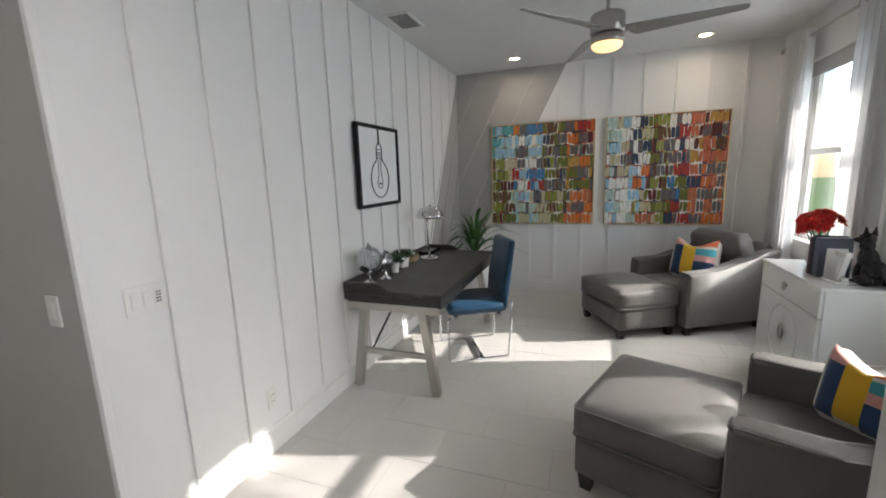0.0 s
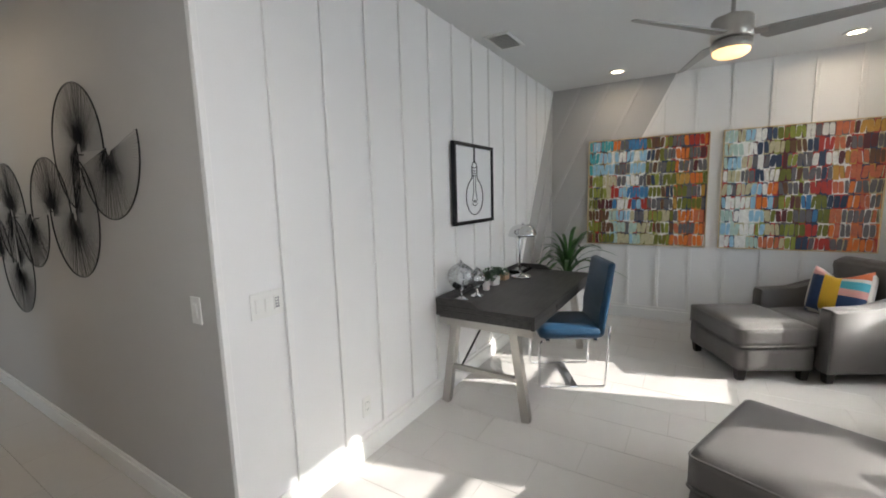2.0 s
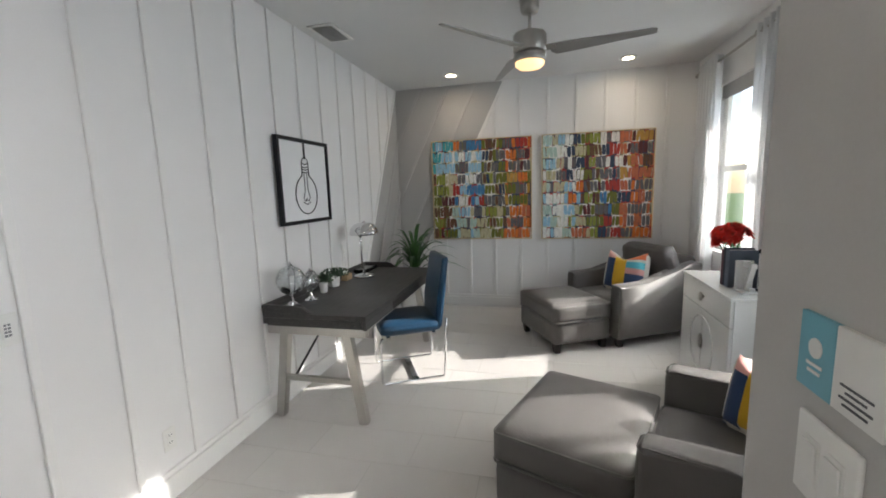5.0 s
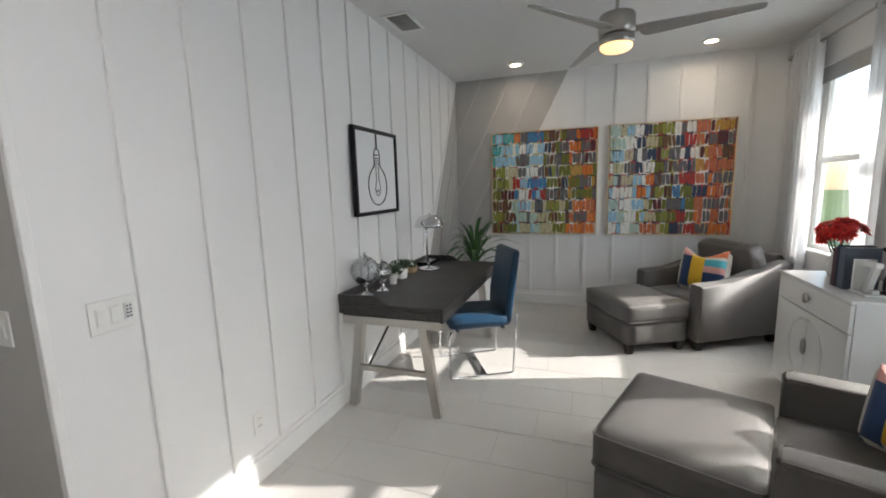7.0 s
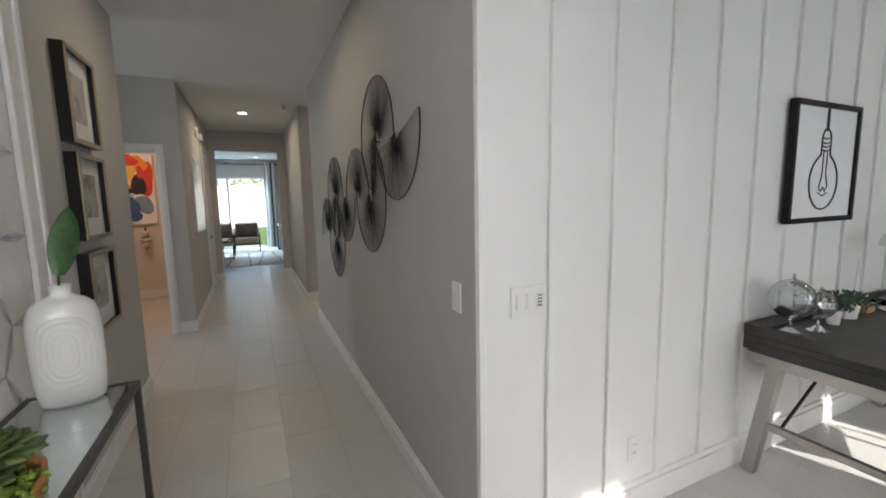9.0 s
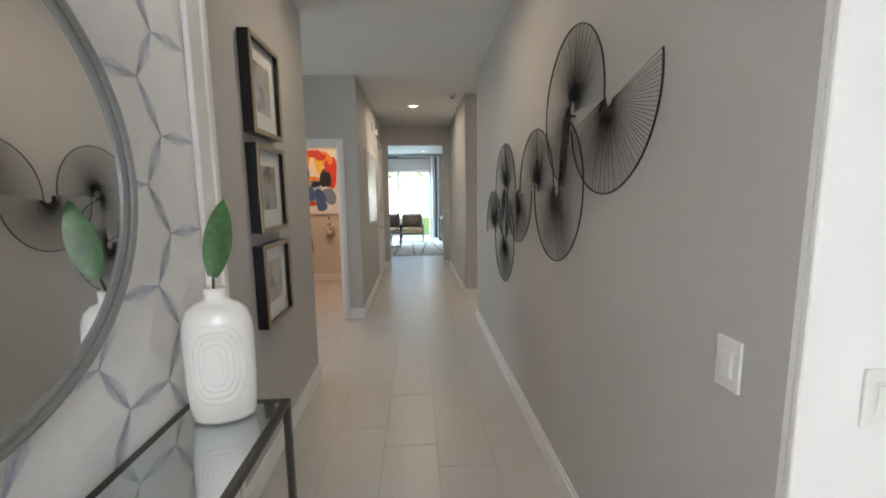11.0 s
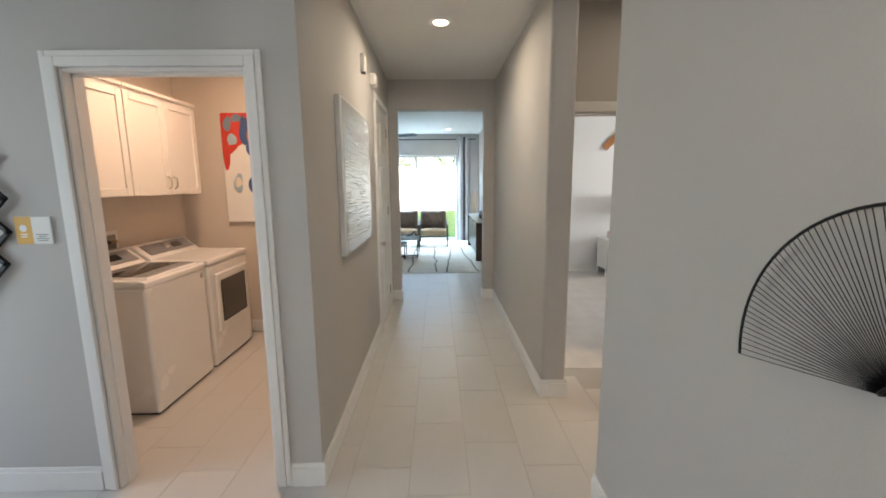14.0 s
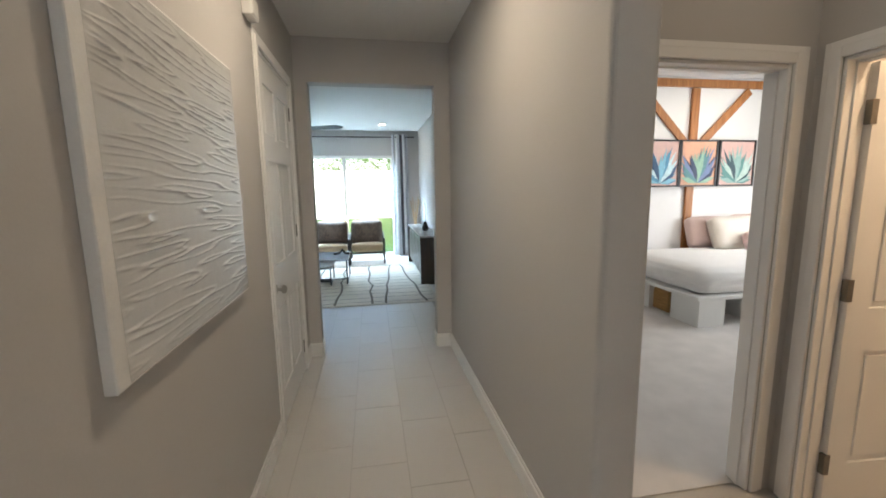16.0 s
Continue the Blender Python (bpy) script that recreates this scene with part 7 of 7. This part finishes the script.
tuft(bm, random.Random(2), 40, 0.05, 0.04, 0.04)
bmesh.ops.translate(bm, verts=bm.verts[:], vec=(0, 0, 0.05))
part("leaves", bm, SUCC_DARK, c)
recessed_can(4.40, 8.75, 3.05)
# unseen window added in the east wall for the bedroom fill lamp
window_b = tagged(new("window_3"), kind="structure")
bm = bmesh.new()
for b_ in ((6.4, 6.45, 0.85, 2.35), (7.95, 8.0, 0.85, 2.35), (6.45, 7.95, 0.85, 0.9), (6.45, 7.95, 2.3, 2.35), (7.17, 7.23, 0.9, 2.3)):
    add_box(bm, 5.84, 5.89, b_[0], b_[1], b_[2], b_[3])
part("window_frame", bm, PLASTIC, window_b)

# ---- living room ----
slider = tagged(new("door_slider"), kind="structure")
XS = (-3.45, -2.38, -1.31, -0.24)
for k in range(3):
    x0, x1 = XS[k], XS[k + 1]
    y = 13.34 + 0.025 * (k % 2)
    bm = bmesh.new()
    for b_ in ((x0, x0 + 0.035, 0.0, 2.27), (x1 - 0.035, x1, 0.0, 2.27), (x0 + 0.035, x1 - 0.035, 0.0, 0.08), (x0 + 0.035, x1 - 0.035, 2.21, 2.27)):
        add_box(bm, b_[0], b_[1], y, y + 0.022, b_[2], b_[3])
    leaf = part("sliding_panel", bm, PLASTIC, slider)
    pane = part("pane", box(x0 + 0.035, x1 - 0.035, y + 0.008, y + 0.013, 0.08, 2.21), GLASS, leaf)
    pane.visible_shadow = False
STRIPE = sheer("grey_curtain", (0.46, 0.47, 0.49), 0.2)
STRIPE_DARK = fabric("charcoal_curtain", (0.06, 0.06, 0.07), 300)
cu = thing("curtain", (-0.05, 13.18, 0), 0, "grey and white striped curtain beside the sliding door", "curtain")
for k in range(6):
    x0 = -0.20 + 0.058 * k
    bm = bmesh.new()
    g = []
    for j in range(9):
        z = 0.015 + 2.70 * j / 8
        g.append([bm.verts.new((x0 + 0.058 * i / 8, 0.035 * math.sin(math.pi * i / 8) * (1 if k % 2 else -1) + 0.004 * math.sin(z * 2 + k), z)) for i in range(9)])
    for a, b in zip(g, g[1:]):
        for i in range(8):
            bm.faces.new((a[i], a[i + 1], b[i + 1], b[i]))
    part("fold", bm, (STRIPE, CURTAIN, STRIPE, STRIPE_DARK, CURTAIN, STRIPE)[k], cu, smooth=True)
part("rod", cyl(0.012, 3.9, pose(-3.6, 0.03, 2.66, 0, 90, 0), seg=12), BLACK_METAL, cu)
recessed_can(-0.477, 12.36, CH)
TAUPE = fabric("taupe_upholstery", (0.44, 0.31, 0.19), 300)
BROWN_PATTERN = fabric("brown_woven", (0.13, 0.09, 0.07), 45, 0.7)
RUG = mat("cream_rug", (0.62, 0.57, 0.50), 0.95, vary=0.12, scale=8, fine=260, bump=0.8)
RUG_LINE = mat("rug_line", (0.13, 0.11, 0.095), 0.95, vary=0.2, fine=200, bump=0.5)
r = thing("area_rug", (-3.2, 9.2, 0), 0, "cream rug with loose dark hand-drawn lines on tile", "rug")
part("weave", box(0, 3.32, 0, 2.85, 0.0, 0.012, bevel=0.003, seg=1), RUG, r)
rng = random.Random(6)


def ribbon(points, wide):
    """A flat woven line through points, one connected strip."""
    bm = bmesh.new()
    rows = []
    for k, p in enumerate(points):
        d = (points[min(k + 1, len(points) - 1)] - points[max(k - 1, 0)]).normalized()
        n = Vector((-d.y, d.x, 0)) * wide / 2
        rows.append((bm.verts.new(p - n), bm.verts.new(p + n)))
    for p, q in zip(rows, rows[1:]):
        bm.faces.new((p[0], p[1], q[1], q[0]))
    return bm


for k in range(9):
    x, lean = 0.2 + 0.36 * k + rng.uniform(-0.1, 0.1), rng.uniform(-0.2, 0.2)
    pts = [Vector((min(3.28, max(0.04, x + lean * (q / 8 - 0.5) + rng.uniform(-0.03, 0.03))), 0.03 + 2.79 * q / 8, 0.0128)) for q in range(9)]
    part("drawn_line", ribbon(pts, 0.032), RUG_LINE, r)
for k in range(13):
    y = 0.12 + 0.217 * k
    pts = [Vector((0.04 + 3.24 * q / 8, min(2.8, max(0.04, y + rng.uniform(-0.03, 0.03))), 0.0132)) for q in range(9)]
    part("drawn_line", ribbon(pts, 0.016), RUG_LINE, r)


def lounge_chair(at, turn):
    c = thing("lounge_chair", at, turn, "taupe lounge chair with slim wood frame facing the hall", "armchair", "living room lounge chairs")
    part("seat_cushion", soft_box(0.63, 0.62, 0.16, 0.02, 0.04, 7, m=Matrix.Translation((0, 0, 0.26))), TAUPE, c, smooth=True)
    part("back_cushion", soft_box(0.63, 0.50, 0.15, 0.02, 0.04, 7, m=pose(0, 0.24, 0.40, 80, 0, 0) @ Matrix.Translation((0, 0.22, -0.07))), TAUPE, c, smooth=True)
    for s in (-1, 1):
        x = s * 0.345
        part("side_frame", tube([(x, -0.30, 0.0), (x, -0.30, 0.52), (x, 0.34, 0.60), (x, 0.38, 0.02)], 0.016, 8), DARK_LEG, c)
    part("front_rail", box(-0.33, 0.33, -0.30, -0.27, 0.22, 0.255), DARK_LEG, c)
    part("back_rail", box(-0.33, 0.33, 0.33, 0.36, 0.22, 0.255), DARK_LEG, c)


def lounge_cushion(at, turn):
    q = part("throw_cushion", soft_box(0.60, 0.46, 0.14, 0.05, 0.02, 8, 0.10, Matrix.Translation((0, 0.2, -0.07))), BROWN_PATTERN, None, "brown patterned cushion on a lounge chair", smooth=True)
    tagged(q, category="cushion", group="brown lounge cushions")
    q.matrix_basis = pose(*at, 74, 0, turn)


lounge_chair((-0.86, 12.55, 0.0), 0)
lounge_cushion((-0.86, 12.55, 0.43), 2)
lounge_chair((-1.58, 12.55, 0.0), 0)
lounge_cushion((-1.58, 12.55, 0.43), -3)


def coffee_table(at, w, d, h, label):
    t = thing("coffee_table", at, 0, label, "coffee table", "nesting coffee tables")
    part("top", box(-w / 2, w / 2, -d / 2, d / 2, h - 0.03, h, bevel=0.004), mat("grey_stone_top", (0.30, 0.32, 0.35), 0.08, vary=0.2, scale=6), t)
    for x in (-w / 2 + 0.03, w / 2 - 0.03):
        part("leg_frame", tube([(x, -d / 2 + 0.03, h - 0.03), (x, -d / 2 + 0.03, 0.012), (x, d / 2 - 0.03, 0.012), (x, d / 2 - 0.03, h - 0.03)], 0.012, 6), BLACK_METAL, t)
    part("stretcher", bar((-w / 2 + 0.03, 0, 0.014), (w / 2 - 0.03, 0, 0.014), 0.02, 0.02), BLACK_METAL, t)


coffee_table((-1.62, 10.85, 0.013), 0.95, 0.85, 0.42, "grey stone coffee table with black metal frame on rug")
coffee_table((-1.75, 10.70, 0.013), 0.7, 0.6, 0.30, "lower grey stone coffee table nested on rug")
b = thing("tabletop_ornament", (-1.28, 10.85, 0.434), 0, "small dark sculptural ornament on the coffee table", "ornament")
part("knot", tube([(-0.12, 0, 0.02), (-0.04, 0.02, 0.03), (0.0, 0.0, 0.07), (0.02, -0.02, 0.10), (0.06, 0, 0.03), (0.14, 0.01, 0.02)], 0.018, 8), BLACK_GLOSS, b, smooth=True)


def sideboard():
    s = thing("media_console", (0.33, 10.2, 0), 0, "dark wood media console with metal trim against the wall", "sideboard")
    ESP = wood("espresso_veneer", (0.02, 0.010, 0.007), (0.055, 0.028, 0.018), 4, 0.35, 2)
    part("body", box(-0.30, 0, 0.03, 2.15, 0.10, 0.72), ESP, s)
    part("end_panel", box(-0.34, 0, 0.0, 0.03, 0.0, 0.76), ESP, s)
    part("end_panel", box(-0.34, 0, 2.15, 2.18, 0.0, 0.76), ESP, s)
    part("top", box(-0.345, 0, -0.005, 2.185, 0.76, 0.79, bevel=0.004), mat("console_stone", (0.40, 0.40, 0.41), 0.2, vary=0.15, scale=5), s)
    for k in range(4):
        part("door", box(-0.315, -0.30, 0.04 + 0.53 * k, 0.55 + 0.53 * k, 0.12, 0.70, bevel=0.003, seg=1), ESP, s)
        part("pull", box(-0.325, -0.315, 0.50 + 0.53 * k, 0.52 + 0.53 * k, 0.30, 0.52), CHROME, s)


sideboard()
v = thing("dark_vase", (0.18, 11.0, 0.79), 0, "small dark vase on the media console", "vase")
part("body", lathe([(0, 0), (0.05, 0), (0.06, 0.06), (0.035, 0.13), (0.03, 0.16), (0, 0.15)], 24), BLACK_GLOSS, v, smooth=True)
part("twigs", tube([(0, 0, 0.14), (0.02, 0.04, 0.34), (0.0, 0.06, 0.5)], 0.004, 5), BLACK_METAL, v)
t = thing("floor_vase", (0.20, 12.85, 0), 0, "tall floor vase with pale dried branches in the corner", "vase")
part("vase", lathe([(0, 0), (0.09, 0), (0.12, 0.15), (0.08, 0.45), (0.05, 0.55), (0.06, 0.6), (0, 0.58)], 24), CERAMIC, t, smooth=True)
rng = random.Random(8)
for k in range(9):
    a = k * 0.7
    part("branch", tube([(0, 0, 0.55), (0.04 * math.cos(a), 0.04 * math.sin(a), 0.9), (0.10 * math.cos(a), 0.12 * math.sin(a), 1.25 + 0.1 * rng.random())], 0.006, 5), bpy.data.materials["pale_wood"], t)
f = thing("ceiling_fan", (-1.75, 10.4, 2.38), 0, "dark ceiling fan in the living room", "ceiling fan")
part("motor", lathe([(0, 0.43), (0.06, 0.43), (0.06, 0.39), (0.02, 0.30), (0.02, 0.16), (0.11, 0.14), (0.11, 0.02), (0, 0)], 28), BLACK_METAL, f, smooth=True)
for a in (-20, 100, 220):
    part("blade", prism([(0.10, -0.05), (0.6, -0.07), (0.68, 0.0), (0.6, 0.06), (0.10, 0.05)], 0.06, 0.067, pose(0, 0, 0, 0, 0, a) @ pose(0, 0, 0, -16, 0, 0)), mat("slate_blade", (0.12, 0.15, 0.18), 0.5), f)

# ---- outside ----
FENCE = mat("white_vinyl_fence", (0.80, 0.80, 0.79), 0.5, vary=0.03)
fe = thing("fence", (-2, 26.7, -0.13), 0, "white vinyl privacy fence across the back lawn", "fence")
for k in range(12):
    x = -11 + 2.0 * k
    part("post", box(x - 0.06, x + 0.06, -0.06, 0.06, 0, 2.68, bevel=0.006, seg=1), FENCE, fe)
    part("fence_panel", box(x + 0.06, x + 1.94, -0.02, 0.02, 0.06, 2.55), FENCE, fe)
    part("fence_rail", box(x + 0.06, x + 1.94, -0.03, 0.03, 2.55, 2.62), FENCE, fe)
BARK = mat("tree_bark", (0.13, 0.10, 0.075), 0.9, vary=0.35, fine=40, bump=0.8)
FOLIAGE = mat("tree_foliage", (0.09, 0.16, 0.03), 0.6, vary=0.45, scale=1.5, fine=20, colour2=(0.035, 0.08, 0.012), island=0.3)


def tree(at, h, r, seed, leaves=2600, label="broad green garden tree behind the white fence"):
    t = thing("tree", at, seed * 50, label, "tree", "garden trees")
    rng = random.Random(seed)
    bm = bmesh.new()
    add_tube(bm, [(0, 0, 0), (0.05, 0.02, h * 0.3), (-0.03, 0.06, h * 0.6)], 0.16, 8, taper=[1, 0.7, 0.4])
    for k in range(5):
        a = k * 1.26
        add_tube(bm, [(0, 0, h * 0.4), (0.4 * r * math.cos(a), 0.4 * r * math.sin(a), h * 0.6), (0.8 * r * math.cos(a), 0.8 * r * math.sin(a), h * 0.75)], 0.06, 6, taper=[1, 0.6, 0.3])
    part("trunk", bm, BARK, t)
    bm = bmesh.new()
    clumps = [(Vector((rng.gauss(0, r * 0.45), rng.gauss(0, r * 0.45), h * rng.uniform(0.5, 0.95))), r * rng.uniform(0.25, 0.45)) for _ in range(16)]
    for _ in range(leaves):
        c, q = rng.choice(clumps)
        p = c + Vector((rng.gauss(0, 1), rng.gauss(0, 1), rng.gauss(0, 0.7))).normalized() * q * rng.uniform(0.5, 1.05)
        d = Vector((rng.uniform(-1, 1), rng.uniform(-1, 1), rng.uniform(-1, 1))).normalized()
        s = d.orthogonal().normalized()
        z = rng.uniform(0.10, 0.2)
        bm.faces.new([bm.verts.new(v) for v in (p, p + d * z * 0.5 + s * z * 0.3, p + d * z, p + d * z * 0.5 - s * z * 0.3)])
    tagged(part("crown", bm, FOLIAGE, t), kind="stuff")


tree((-2.5, 31, -0.13), 4.6, 2.2, 1)
tree((1.2, 30, -0.13), 4.4, 2.4, 2)
tree((-7.0, 31, -0.13), 5.2, 2.6, 3)
tree((5.2, 31, -0.13), 5.0, 2.4, 4)
tree((3.0, -8.8, -0.13), 5.2, 1.5, 5, 520, "young thin-leaved tree on the front lawn shading the window")
h = thing("house", (8.5, -17, -0.13), 20, "beige stucco neighbouring house with a brown roof", "house")
STUCCO = mat("beige_stucco", (0.60, 0.53, 0.44), 0.9, vary=0.08, scale=2, fine=40, bump=0.6)
part("wall", box(-6, 6, -4, 4, 0, 3.2), STUCCO, h)
part("roof", prism([(-4.6, 3.2), (4.6, 3.2), (0, 5.4)], -6.5, 6.5, Matrix(((0, 0, 1, 0), (1, 0, 0, 0), (0, 1, 0, 0), (0, 0, 0, 1)))), mat("roof_shingle", (0.12, 0.09, 0.07), 0.9, vary=0.3, scale=4, fine=30, bump=0.6), h)
for x in (-3.5, 0.5, 3.5):
    w_ = part("window", box(x - 0.6, x + 0.6, 3.98, 4.04, 1.0, 2.3), SMOKED, h)
    part("frame", box(x - 0.66, x + 0.66, 4.0, 4.02, 0.94, 2.36), PLASTIC, w_)


# ---- floor tiles ----
floor_ob = bpy.data.objects["floor"]
TW, TL, GAP = 0.312, 0.624, 0.003
tile_mesh = bpy.data.meshes.new("tile")
_bm = box(0, TW - GAP, 0, TL - GAP, -0.010, 0.0, bevel=0.001, seg=1)
_bm.to_mesh(tile_mesh)
_bm.free()
tile_mesh.materials.append(TILE)
NEAR = ((-1.53, 0.01, -2.6, 7.75), (0.0, 4.49, -3.5, 0.0), (0.0, 1.23, 4.05, 5.45), (-2.6, -1.4, 2.5, 6.45))
rest = bmesh.new()
placed = 0
for k in range(-17, 17):
    x = -0.605 + TW * k
    start = -0.70 - (TL / 3) * (k - 4)
    start -= math.ceil((start + 4.84) / TL) * TL
    for j in range(31):
        y = start + TL * j
        if y > 13.4:
            break
        inside = any(x + TW > a and x < b and y + TL > c and y < d for a, b, c, d in NEAR)
        if (0.14 < x + TW * 0.5 and y + TL > 5.46 and y < 9.3) or x < -5.6:
            if not (x < 0.3 and y + TL * 0.7 < 5.6):
                continue
        if inside and placed < 300:
            t = new("tile", tile_mesh)
            t.location = (x, y, 0)
            t.parent = floor_ob
            placed += 1
        elif x + TW > -5.55 and x < 4.5 and y > -4.8:
            add_box(rest, x, x + TW - GAP, y, y + TL - GAP, -0.010, 0.0)
tagged(part("tile_rest", rest, TILE_REST, floor_ob), kind="stuff")
